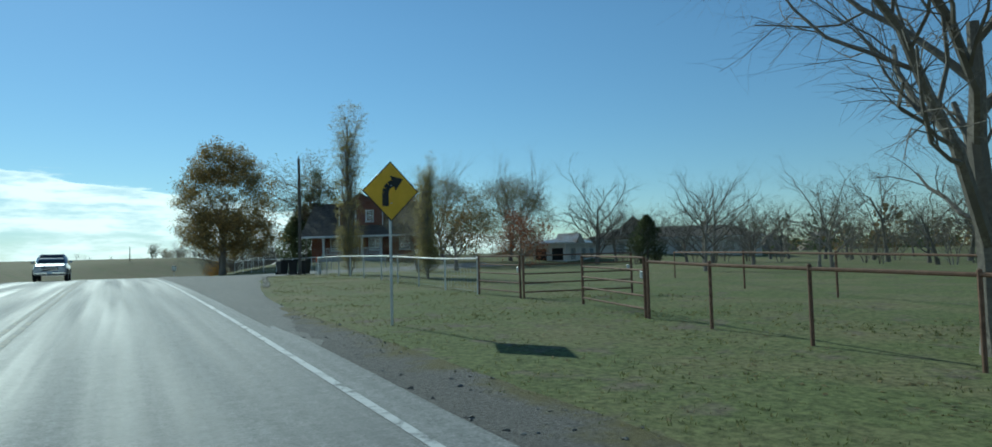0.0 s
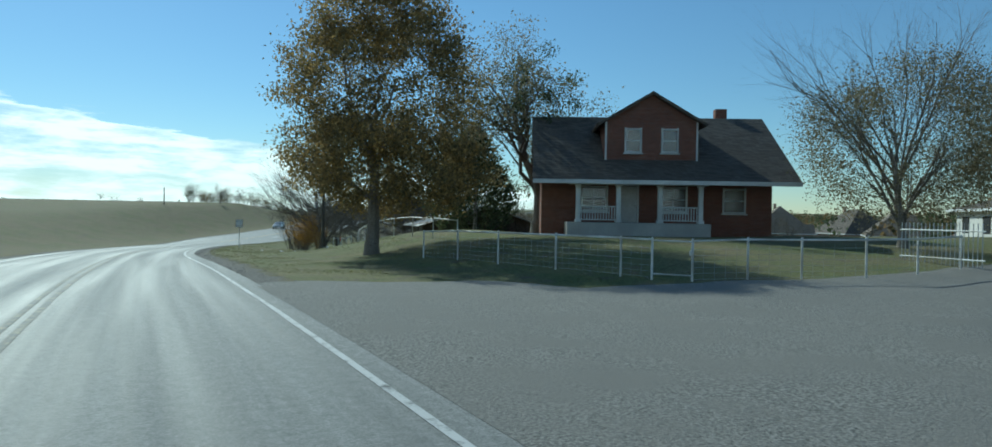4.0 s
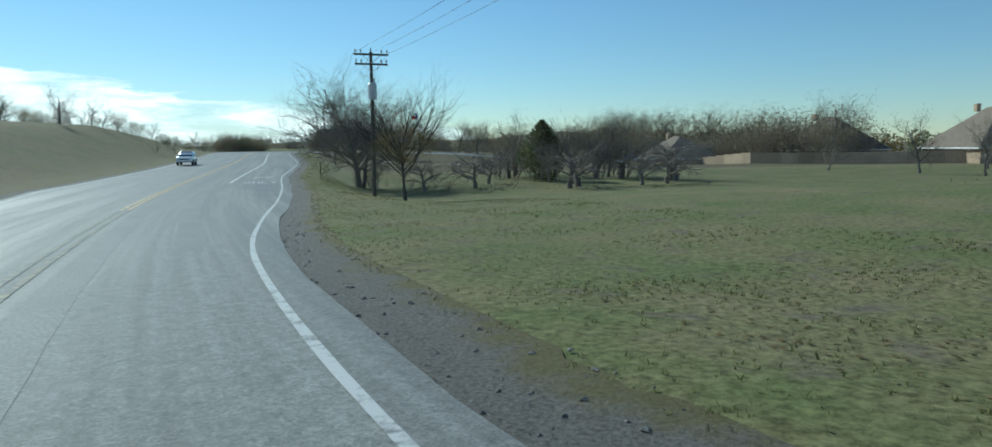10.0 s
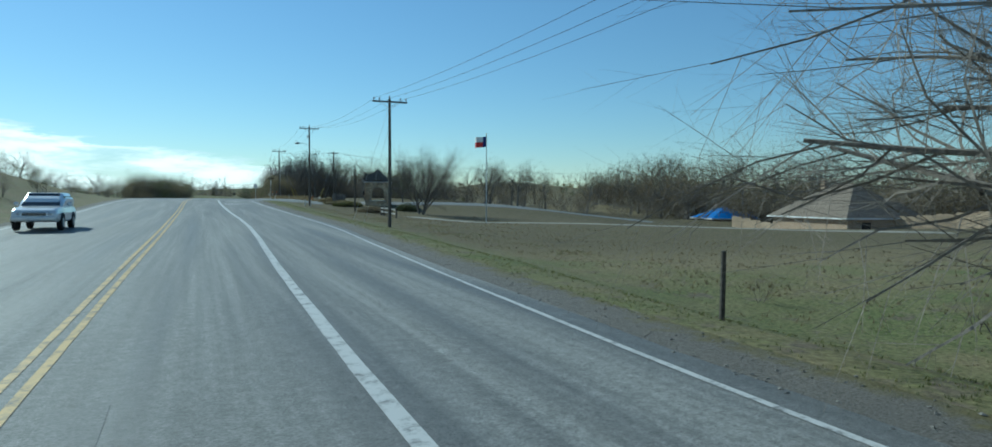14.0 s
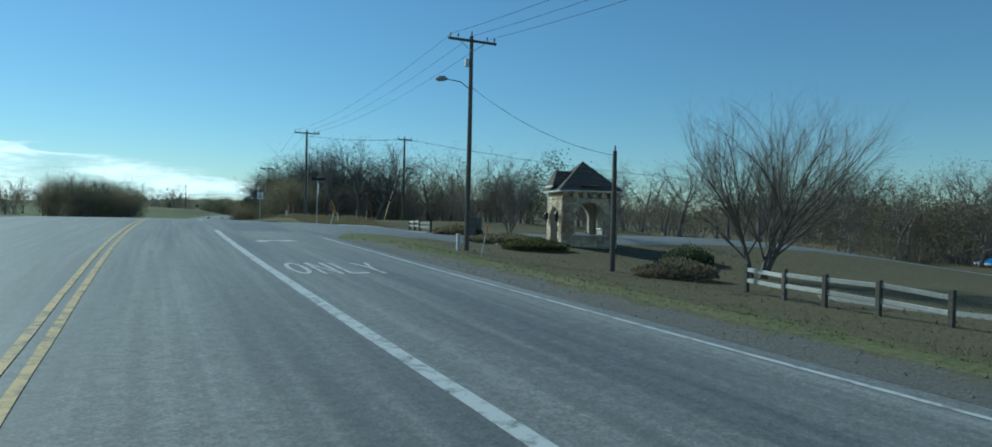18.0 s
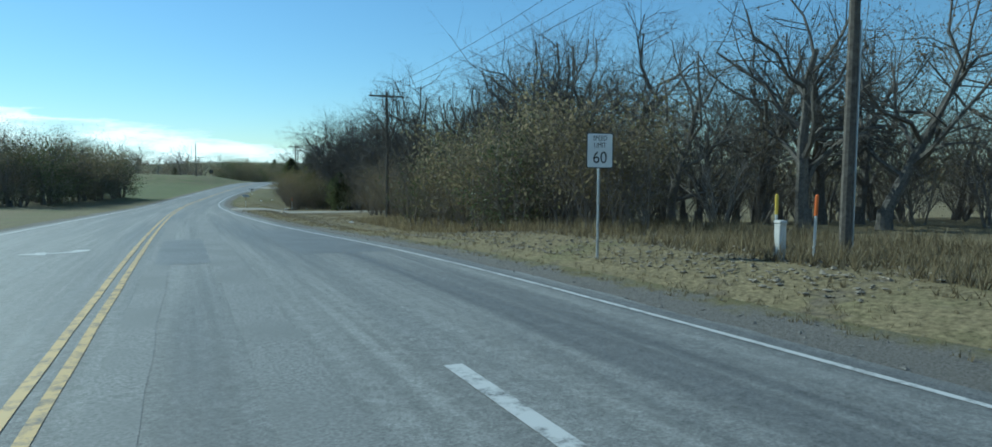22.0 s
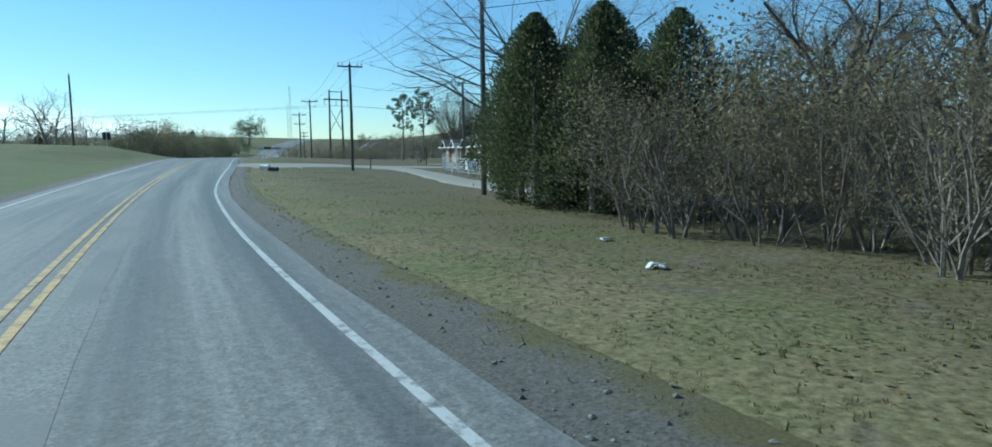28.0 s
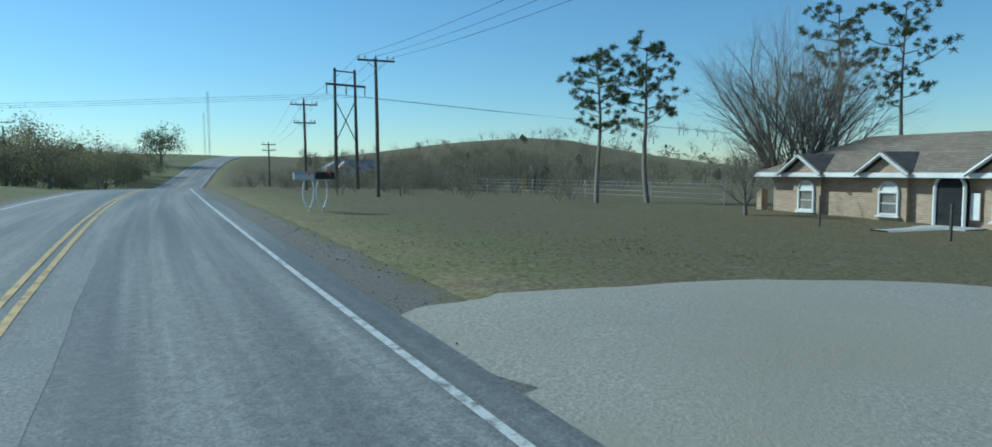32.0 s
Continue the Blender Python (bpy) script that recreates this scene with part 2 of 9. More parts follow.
def asphalt_material():
    m, nodes, links, sh = material("asphalt", 0.7, 0.0, 0.4)
    N = nodes.new
    co = N("ShaderNodeTexCoord")

    def noi(scale, detail, rough=0.6, vec="Object"):
        n = N("ShaderNodeTexNoise")
        n.inputs["Scale"].default_value, n.inputs["Detail"].default_value, n.inputs["Roughness"].default_value = scale, detail, rough
        links.new(co.outputs[vec], n.inputs["Vector"])
        return n.outputs["Fac"]

    uv = N("ShaderNodeUVMap")
    uv.uv_map = "along"
    sc = N("ShaderNodeMapping")
    sc.inputs["Scale"].default_value = (1.25, 0.035, 1.0)
    links.new(uv.outputs[0], sc.inputs["Vector"])
    tracks = N("ShaderNodeTexNoise")
    tracks.inputs["Scale"].default_value, tracks.inputs["Detail"].default_value = 1.0, 6.0
    links.new(sc.outputs[0], tracks.inputs["Vector"])
    grit = noi(30.0, 9.0, 0.9)
    base, mixw, mixp = N("ShaderNodeValToRGB"), N("ShaderNodeMix"), N("ShaderNodeMix")
    base.color_ramp.elements[0].position, base.color_ramp.elements[1].position = 0.34, 0.74
    base.color_ramp.elements[0].color, base.color_ramp.elements[1].color = (0.045, 0.045, 0.044, 1), (0.36, 0.355, 0.34, 1)
    links.new(grit, base.inputs["Fac"])
    mixw.data_type = mixp.data_type = "RGBA"
    mixw.blend_type = "MULTIPLY"
    mixw.inputs["Factor"].default_value = 1.0
    shade = N("ShaderNodeValToRGB")
    shade.color_ramp.elements[0].position, shade.color_ramp.elements[1].position = 0.38, 0.62
    shade.color_ramp.elements[0].color, shade.color_ramp.elements[1].color = (0.72, 0.72, 0.72, 1), (1.27, 1.27, 1.25, 1)
    links.new(tracks.outputs["Fac"], shade.inputs["Fac"])
    sc2, thin, rub, lines = N("ShaderNodeMapping"), N("ShaderNodeTexNoise"), N("ShaderNodeMapRange"), N("ShaderNodeMix")
    sc2.inputs["Scale"].default_value = (6.5, 0.10, 1.0)
    thin.inputs["Scale"].default_value, thin.inputs["Detail"].default_value = 1.0, 5.0
    rub.inputs["From Min"].default_value, rub.inputs["From Max"].default_value = 0.36, 0.66
    rub.inputs["To Min"].default_value, rub.inputs["To Max"].default_value = 0.89, 1.13
    links.new(uv.outputs[0], sc2.inputs["Vector"]), links.new(sc2.outputs[0], thin.inputs["Vector"]), links.new(thin.outputs["Fac"], rub.inputs["Value"])
    lines.data_type, lines.blend_type = "RGBA", "MULTIPLY"
    lines.inputs["Factor"].default_value = 1.0
    blot, both = N("ShaderNodeMapRange"), N("ShaderNodeMix")
    blot.inputs["From Min"].default_value, blot.inputs["From Max"].default_value = 0.36, 0.64
    blot.inputs["To Min"].default_value, blot.inputs["To Max"].default_value = 0.70, 1.32
    links.new(noi(7.0, 10.0, 0.85), blot.inputs["Value"])
    both.data_type, both.blend_type = "RGBA", "MULTIPLY"
    both.inputs["Factor"].default_value = 1.0
    links.new(blot.outputs[0], both.inputs["B"])
    links.new(base.outputs["Color"], mixw.inputs["A"]), links.new(shade.outputs["Color"], mixw.inputs["B"])
    links.new(mixw.outputs["Result"], both.inputs["A"])
    links.new(both.outputs["Result"], lines.inputs["A"]), links.new(rub.outputs[0], lines.inputs["B"])
    links.new(lines.outputs["Result"], sh.inputs["Base Color"])
    ro = N("ShaderNodeMapRange")
    ro.inputs["From Min"].default_value, ro.inputs["From Max"].default_value = 0.35, 0.65
    ro.inputs["To Min"].default_value, ro.inputs["To Max"].default_value = 0.60, 0.84
    links.new(tracks.outputs["Fac"], ro.inputs["Value"])
    links.new(ro.outputs[0], sh.inputs["Roughness"])
    bp = N("ShaderNodeBump")
    bp.inputs["Strength"].default_value, bp.inputs["Distance"].default_value = 0.55, 0.008
    links.new(grit, bp.inputs["Height"])
    links.new(bp.outputs[0], sh.inputs["Normal"])
    return m


def worn_paint(name, col, under=(0.09, 0.088, 0.085), lo=0.56, hi=0.70, rough=0.66):
    m, nodes, links, sh = material(name, rough, 0.0, 0.4)
    N = nodes.new
    co, n, r, mx = N("ShaderNodeTexCoord"), N("ShaderNodeTexNoise"), N("ShaderNodeMapRange"), N("ShaderNodeMix")
    n.inputs["Scale"].default_value, n.inputs["Detail"].default_value, n.inputs["Roughness"].default_value = 4.0, 10.0, 0.75
    links.new(co.outputs["Object"], n.inputs["Vector"]), links.new(n.outputs["Fac"], r.inputs["Value"])
    r.inputs["From Min"].default_value, r.inputs["From Max"].default_value = lo, hi
    mx.data_type = "RGBA"
    mx.inputs["A"].default_value, mx.inputs["B"].default_value = (*col, 1), (*under, 1)
    links.new(r.outputs[0], mx.inputs["Factor"]), links.new(mx.outputs["Result"], sh.inputs["Base Color"])
    bp = N("ShaderNodeBump")
    bp.inputs["Strength"].default_value, bp.inputs["Distance"].default_value = 0.3, 0.004
    links.new(n.outputs["Fac"], bp.inputs["Height"]), links.new(bp.outputs[0], sh.inputs["Normal"])
    return m


def glass_material(name, tint=(0.75, 0.82, 0.85)):
    m, nodes, links, sh = material(name, 0.04, 0.0, 0.5)
    sh.inputs["Base Color"].default_value = (*tint, 1)
    sh.inputs["Transmission Weight"].default_value = 0.9
    sh.inputs["IOR"].default_value = 1.45
    return m


M_GROUND, M_ASPHALT = ground_material(), asphalt_material()
M_GRAVEL = grainy("gravel", (0.06, 0.057, 0.051), (0.40, 0.375, 0.335), 27, 0.7, 0.95, bump=0.9, dist=0.03, third=(0.215, 0.2, 0.178))


def shoulder_material():
    """Loose gravel that gives way to dry grass towards its outer rim."""
    m, nodes, links, sh = material("gravel_verge", 0.95, 0.0, 0.15)
    N = nodes.new
    co, uv, sep = N("ShaderNodeTexCoord"), N("ShaderNodeUVMap"), N("ShaderNodeSeparateXYZ")
    uv.uv_map = "along"
    links.new(uv.outputs[0], sep.inputs[0])

    def noi(scale, detail, rough=0.65):
        n = N("ShaderNodeTexNoise")
        n.inputs["Scale"].default_value, n.inputs["Detail"].default_value, n.inputs["Roughness"].default_value = scale, detail, rough
        links.new(co.outputs["Object"], n.inputs["Vector"])
        return n.outputs["Fac"]

    def ramp(fac, lo, hi, a, b):
        r = N("ShaderNodeValToRGB")
        r.color_ramp.elements[0].position, r.color_ramp.elements[1].position = lo, hi
        r.color_ramp.elements[0].color, r.color_ramp.elements[1].color = (*a, 1), (*b, 1)
        links.new(fac, r.inputs["Fac"])
        return r.outputs["Color"]

    grit = noi(26.0, 9.0, 0.85)
    stone = ramp(grit, 0.34, 0.72, (0.05, 0.047, 0.042), (0.36, 0.33, 0.29))
    sward = ramp(grit, 0.30, 0.75, (0.072, 0.064, 0.033), (0.29, 0.25, 0.125))
    add, rg, mx = N("ShaderNodeMath"), N("ShaderNodeMapRange"), N("ShaderNodeMix")
    add.operation = "MULTIPLY_ADD"
    links.new(noi(1.6, 8.0, 0.7), add.inputs[0])
    add.inputs[1].default_value = 1.5
    links.new(sep.outputs["X"], add.inputs[2])
    rg.inputs["From Min"].default_value, rg.inputs["From Max"].default_value = 1.25, 1.62
    links.new(add.outputs[0], rg.inputs["Value"])
    mx.data_type = "RGBA"
    links.new(rg.outputs[0], mx.inputs["Factor"]), links.new(stone, mx.inputs["A"]), links.new(sward, mx.inputs["B"])
    links.new(mx.outputs["Result"], sh.inputs["Base Color"])
    bp = N("ShaderNodeBump")
    bp.inputs["Strength"].default_value, bp.inputs["Distance"].default_value = 0.9, 0.03
    links.new(grit, bp.inputs["Height"]), links.new(bp.outputs[0], sh.inputs["Normal"])
    return m


M_VERGE = shoulder_material()
M_CALICHE = grainy("caliche", (0.19, 0.172, 0.145), (0.40, 0.37, 0.32), 22, 0.4, 0.95, bump=0.7, dist=0.02, third=(0.28, 0.25, 0.20))
M_CONCRETE = grainy("concrete", (0.36, 0.35, 0.33), (0.50, 0.49, 0.46), 14, 0.6, 0.9, bump=0.3, dist=0.006)
M_WHITE = worn_paint("white_line_paint", (0.50, 0.495, 0.48), lo=0.50, hi=0.66)
M_YELLOW = worn_paint("yellow_line_paint", (0.52, 0.35, 0.13), lo=0.47, hi=0.66)
M_TAR = grainy("tar", (0.04, 0.04, 0.04), (0.09, 0.09, 0.088), 20, 1.0, 0.5)
M_PATCH = grainy("asphalt_patch", (0.05, 0.05, 0.05), (0.26, 0.257, 0.25), 40, 0.7, 0.62, bump=0.5, dist=0.006)
M_WORN = grainy("worn_asphalt", (0.085, 0.084, 0.08), (0.33, 0.325, 0.31), 30, 0.5, 0.75, bump=0.4, dist=0.006, third=(0.17, 0.168, 0.16))
M_BARK = grainy("bark", (0.11, 0.094, 0.078), (0.31, 0.27, 0.225), 14, 0.8, 0.9, bump=0.8, dist=0.02, per=0.25)
M_BARK_DARK = grainy("dark_bark", (0.055, 0.048, 0.04), (0.15, 0.13, 0.108), 14, 0.8, 0.9, bump=0.8, dist=0.02, per=0.2)
M_BARKP = grainy("pale_bark", (0.075, 0.068, 0.058), (0.225, 0.203, 0.175), 14, 0.8, 0.9, bump=0.7, dist=0.02, per=0.2)
M_TWIG = grainy("twig", (0.11, 0.092, 0.076), (0.27, 0.233, 0.196), 5, 0.5, 0.9, bump=0.1, per=0.25)
M_WOODPOLE = grainy("weathered_pole", (0.055, 0.046, 0.038), (0.17, 0.15, 0.125), 9, 0.4, 0.9, bump=0.6, dist=0.01, per=0.15)
M_PLANK = grainy("grey_plank", (0.16, 0.145, 0.125), (0.36, 0.33, 0.295), 10, 0.5, 0.9, bump=0.5, dist=0.006, per=0.2)
M_STEEL = grainy("galvanised_steel", (0.38, 0.39, 0.40), (0.55, 0.56, 0.57), 20, 1.5, 0.45, 0.85, bump=0.05)
M_PIPE = grainy("white_pipe_paint", (0.60, 0.60, 0.58), (0.78, 0.78, 0.76), 9, 0.8, 0.5, bump=0.1, third=(0.42, 0.38, 0.33))
M_RUST = grainy("rusty_pipe", (0.10, 0.055, 0.035), (0.24, 0.14, 0.09), 12, 0.8, 0.8, bump=0.3)
M_BLACK = grainy("black_plastic", (0.012, 0.012, 0.013), (0.03, 0.03, 0.032), 12, 1.0, 0.5)
M_RUBBER = grainy("rubber", (0.012, 0.012, 0.012), (0.028, 0.027, 0.026), 20, 1.0, 0.85)
M_CHROME = grainy("chrome", (0.6, 0.6, 0.61), (0.75, 0.75, 0.76), 4, 1.0, 0.14, 1.0, bump=0.0)
M_SIGNW = grainy("white_sign_sheet", (0.72, 0.72, 0.71), (0.82, 0.82, 0.81), 5, 1.0, 0.4, bump=0.02)
M_SIGNY = grainy("yellow_sign_sheet", (0.74, 0.42, 0.02), (0.85, 0.50, 0.03), 5, 1.0, 0.4, bump=0.02)
M_SIGNK = grainy("black_sign_ink", (0.012, 0.012, 0.012), (0.03, 0.03, 0.03), 6, 1.0, 0.45)
M_ORANGE = grainy("orange_plastic", (0.62, 0.13, 0.02), (0.78, 0.20, 0.04), 8, 1.0, 0.5)
M_GUARD = grainy("yellow_plastic", (0.60, 0.42, 0.05), (0.75, 0.55, 0.09), 8, 1.0, 0.5)
M_GLASS = glass_material("window_glass")
# near-black colour standing for the shade inside windows and openings
M_DARK = grainy("dark_interior", (0.01, 0.01, 0.011), (0.03, 0.03, 0.032), 3, 0.5, 0.9)
M_WIRE = grainy("wire", (0.02, 0.02, 0.02), (0.05, 0.05, 0.05), 4, 1.0, 0.6, 0.3)
M_PORC = grainy("insulator", (0.30, 0.28, 0.26), (0.45, 0.43, 0.41), 8, 1, 0.3)
M_LEAF_OAK = leafy("oak_leaf", (0.075, 0.085, 0.03), (0.18, 0.125, 0.055), (0.27, 0.17, 0.075))
M_LEAF_GREEN = leafy("green_leaf", (0.05, 0.07, 0.025), (0.10, 0.105, 0.038), (0.17, 0.145, 0.06))
M_LEAF_GOLD = leafy("gold_leaf", (0.12, 0.10, 0.03), (0.26, 0.19, 0.05), (0.36, 0.27, 0.08))
M_LEAF_POPLAR = leafy("poplar_leaf", (0.20, 0.17, 0.07), (0.36, 0.29, 0.11), (0.48, 0.41, 0.20))
M_LEAF_ORANGE = leafy("orange_leaf", (0.26, 0.12, 0.03), (0.46, 0.24, 0.05), (0.55, 0.36, 0.09))
M_LEAF_AUTUMN = leafy("autumn_leaf", (0.14, 0.125, 0.065), (0.25, 0.19, 0.085), (0.42, 0.28, 0.10))
M_LEAF_RED = leafy("rust_leaf", (0.14, 0.05, 0.028), (0.26, 0.10, 0.05), (0.34, 0.15, 0.08))
M_LEAF_CEDAR = leafy("cedar_scale", (0.055, 0.072, 0.034), (0.095, 0.112, 0.052), (0.145, 0.15, 0.075), 0.45)
M_LEAF_PINE = leafy("pine_needle", (0.04, 0.06, 0.022), (0.075, 0.095, 0.034), (0.12, 0.13, 0.05), 0.45)
M_LEAF_BRUSH = leafy("brush_leaf", (0.12, 0.11, 0.04), (0.20, 0.15, 0.065), (0.30, 0.23, 0.11))
M_LEAF_DULL = leafy("dull_leaf", (0.14, 0.135, 0.075), (0.20, 0.17, 0.10), (0.27, 0.22, 0.14), 0.65)
M_LEAF_UNDER = leafy("underwood_leaf", (0.13, 0.115, 0.075), (0.19, 0.155, 0.10), (0.26, 0.21, 0.14), 0.5)
M_WEED = leafy("dry_weed", (0.12, 0.095, 0.055), (0.22, 0.175, 0.10), (0.30, 0.25, 0.15))
M_BLADE = leafy("grass_blade", (0.10, 0.112, 0.04), (0.17, 0.178, 0.07), (0.28, 0.25, 0.12))

# ---- mesh helpers ----


class Mesh:
    """Vertices and faces of one part."""

    def __init__(self):
        self.v, self.f, self.m = [], [], Matrix()

    def add(self, verts, faces):
        k = len(self.v)
        self.v += [tuple(self.m @ Vector(p)) for p in verts]
        self.f += [tuple(k + i for i in f) for f in faces]
        return self

    def box(self, cx, cy, cz, sx, sy, sz, ch=0.0, rz=0.0, ry=0.0, rx=0.0):
        """A box about a centre; ch: the chamfer of its edges."""
        m = pose(cx, cy, cz, rx, ry, rz)
        x, y, z = sx / 2, sy / 2, sz / 2
        if ch <= 0:
            vs = [(a * x, b * y, c * z) for a in (-1, 1) for b in (-1, 1) for c in (-1, 1)]
            fs = [(0, 1, 3, 2), (4, 6, 7, 5), (0, 4, 5, 1), (2, 3, 7, 6), (0, 2, 6, 4), (1, 5, 7, 3)]
        else:
            ch = min(ch, 0.45 * min(sx, sy, sz))
            vs, fs, at = [], [], {}
            for a in (-1, 1):
                for b in (-1, 1):
                    for c in (-1, 1):
                        for n in range(3):
                            p = [a * (x - ch), b * (y - ch), c * (z - ch)]
                            p[n] = (a * x, b * y, c * z)[n]
                            at[a, b, c, n] = len(vs)
                            vs.append(tuple(p))
            for n in range(3):
                o, q = [k for k in range(3) if k != n]
                for e in (-1, 1):
                    ring = []
                    for u, w in ((-1, -1), (1, -1), (1, 1), (-1, 1)):
                        k = [0, 0, 0]
                        k[n], k[o], k[q] = e, u, w
                        ring.append(at[(*k, n)])
                    fs.append(tuple(ring if (e > 0) == (n != 1) else ring[::-1]))
                for u in (-1, 1):
                    for w in (-1, 1):
                        k0, k1 = [0, 0, 0], [0, 0, 0]
                        k0[n], k0[o], k0[q] = -1, u, w
                        k1[n], k1[o], k1[q] = 1, u, w
                        fs.append((at[(*k0, o)], at[(*k1, o)], at[(*k1, q)], at[(*k0, q)]))
            for a in (-1, 1):
                for b in (-1, 1):
                    for c in (-1, 1):
                        fs.append((at[a, b, c, 0], at[a, b, c, 1], at[a, b, c, 2]))
        return self.add([tuple(m @ Vector(p)) for p in vs], fs)

    def tube(self, pts, radii, sides=6, caps=True):
        """A tube along points, with a radius each."""
        pts = [Vector(p) for p in pts]
        if not hasattr(radii, "__len__"):
            radii = [radii] * len(pts)
        vs, fs = [], []
        ax = (pts[-1] - pts[0]).normalized()
        ref = Vector((1, 0, 0)) if abs(ax.x) < 0.8 else Vector((0, 1, 0))
        for i, p in enumerate(pts):
            d = (pts[min(i + 1, len(pts) - 1)] - pts[max(i - 1, 0)]).normalized()
            u = (ref - d * ref.dot(d)).normalized()
            w = d.cross(u)
            for k in range(sides):
                a = 2 * math.pi * k / sides
                vs.append(tuple(p + radii[i] * (math.cos(a) * u + math.sin(a) * w)))
        for i in range(len(pts) - 1):
            for k in range(sides):
                n = (k + 1) % sides
                fs.append((i * sides + k, i * sides + n, (i + 1) * sides + n, (i + 1) * sides + k))
        if caps:
            fs.append(tuple(range(sides))[::-1])
            fs.append(tuple((len(pts) - 1) * sides + k for k in range(sides)))
        return self.add(vs, fs)

    def lathe(self, cx, cy, rows, sides=16):
        """A turned form about the upright through cx, cy: rows of (radius, z)."""
        return self.tube([(cx, cy, z) for _, z in rows], [r for r, _ in rows], sides)

    def prism(self, outline, y0, y1):
        """An outline in x, z pushed from y0 to y1."""
        n = len(outline)
        vs = [(x, y0, z) for x, z in outline] + [(x, y1, z) for x, z in outline]
        fs = [tuple(range(n)), tuple(range(2 * n - 1, n - 1, -1))]
        fs += [(i, n + i, n + (i + 1) % n, (i + 1) % n) for i in range(n)]
        return self.add(vs, fs)

    def quad(self, a, b, c, d):
        return self.add([a, b, c, d], [(0, 1, 2, 3)])


def mesh_of(name, mb, mat, smooth=False):
    me = bpy.data.meshes.new(name)
    me.from_pydata(mb.v, [], mb.f)
    me.materials.append(mat)
    if smooth:
        me.polygons.foreach_set("use_smooth", [True] * len(me.polygons))
    me.update()
    return me


def part(name, mb, mat, parent=None, label="", smooth=False, m=None):
    ob = new(name, mb if isinstance(mb, bpy.types.Mesh) else mesh_of(name, mb, mat, smooth))
    if parent is not None:
        ob.parent = parent
    if m is not None:
        ob.matrix_basis = m
    if label:
        tagged(ob, label)
    return ob


def thing(name, label, category, m=None, group="", kind=""):
    ob = new(name)
    ob.empty_display_size = 0.2
    if m is not None:
        ob.matrix_basis = m
    return tagged(ob, label, category, group, kind)


# ---- the road's line and the lie of the land ----
ROAD = [
    (-1.8, -24.0, -0.30), (-1.8, 0.0, 0.24), (-1.9, 24.0, 0.82), (-2.1, 48.0, 1.15), (-2.3, 72.0, 1.00),
    (-1.3, 96.0, 0.36), (1.6, 119.8, -0.43), (6.6, 143.2, -1.07), (13.5, 166.1, -1.28), (21.8, 188.7, -1.15),
    (30.4, 211.1, -0.83), (39.0, 233.5, -0.37), (47.6, 255.9, 0.28), (56.7, 278.1, 0.64), (65.9, 300.2, 0.42),
    (75.2, 322.4, -0.20), (84.8, 344.4, -0.81), (95.0, 366.1, -1.28), (106.3, 387.3, -1.44), (118.5, 407.9, -1.26),
    (131.6, 428.0, -0.86), (145.2, 447.8, -0.42),
]

for turn, level in ((-36, -0.36), (-37, -0.58), (-38, -1.2), (-39, -1.9), (-40, -2.0), (-41, -1.2), (-42, 0.2), (-43, 2.0), (-45, 3.8),
                    (-46, 5.2), (-46, 6.2), (-46, 7.0), (-46, 7.6), (-46, 8.0), (-46, 8.3)):
    ROAD.append((ROAD[-1][0] - 24 * math.sin(radians(turn)), ROAD[-1][1] + 24 * math.cos(radians(turn)), level))
STEP = 24.0


def line_at(s):
    """The middle of the road s metres along it: place, way ahead."""
    q = s / STEP + 1
    i = max(1, min(len(ROAD) - 3, int(math.floor(q))))
    u = q - i
    if s < 0 or u > 1:
        a, b = (Vector(ROAD[1]), Vector(ROAD[0])) if s < 0 else (Vector(ROAD[-2]), Vector(ROAD[-1]))
        way = (b - a).normalized()
        p = a + way * (-s if s < 0 else s - STEP * (len(ROAD) - 3))
        way = -way if s < 0 else way
        way.z = 0
        return p, way.normalized()
    p0, p1, p2, p3 = (Vector(ROAD[j]) for j in (i - 1, i, i + 1, i + 2))
    p = 0.5 * (2 * p1 + (p2 - p0) * u + (2 * p0 - 5 * p1 + 4 * p2 - p3) * u**2 + (3 * p1 - p0 - 3 * p2 + p3) * u**3)
    way = 0.5 * ((p2 - p0) + 2 * (2 * p0 - 5 * p1 + 4 * p2 - p3) * u + 3 * (3 * p1 - p0 - 3 * p2 + p3) * u**2)
    way.z = 0
    return p, way.normalized()


def ease(x, a, b):
    x = max(0.0, min(1.0, (x - a) / (b - a)))
    return x * x * (3 - 2 * x)


def bump_at(s, d, s0, d0, ws, wd):
    return math.exp(-(((s - s0) / ws) ** 2) - ((d - d0) / wd) ** 2)


def between(s, table):
    """A run through (station, value) pairs."""
    for (a, u), (b, v) in zip(table, table[1:]):
        if s <= b:
            return u + (v - u) * max(0.0, s - a) / (b - a)
    return table[-1][1]


EDGE = [(0, 3.95), (62, 4.10), (72, 3.95), (80, 3.55), (88, 3.14), (96, 2.95), (112, 2.86), (128, 2.90), (136, 3.25), (144, 4.24), (152, 5.30), (160, 5.95), (168, 6.35), (184, 6.50), (200, 7.40), (216, 8.20), (224, 8.20), (240, 7.90), (256, 7.35), (272, 7.20), (304, 7.07), (312, 6.90), (320, 6.49), (328, 5.81), (336, 5.20), (352, 4.47), (376, 3.56), (392, 3.10), (408, 2.90), (424, 2.93), (440, 3.42), (456, 3.84), (500, 3.90)]


def edge_right(s):
    """The white edge line, right of the middle."""
    return 0.25 * (between(s - 2.4, EDGE) + between(s - 0.8, EDGE) + between(s + 0.8, EDGE) + between(s + 2.4, EDGE))


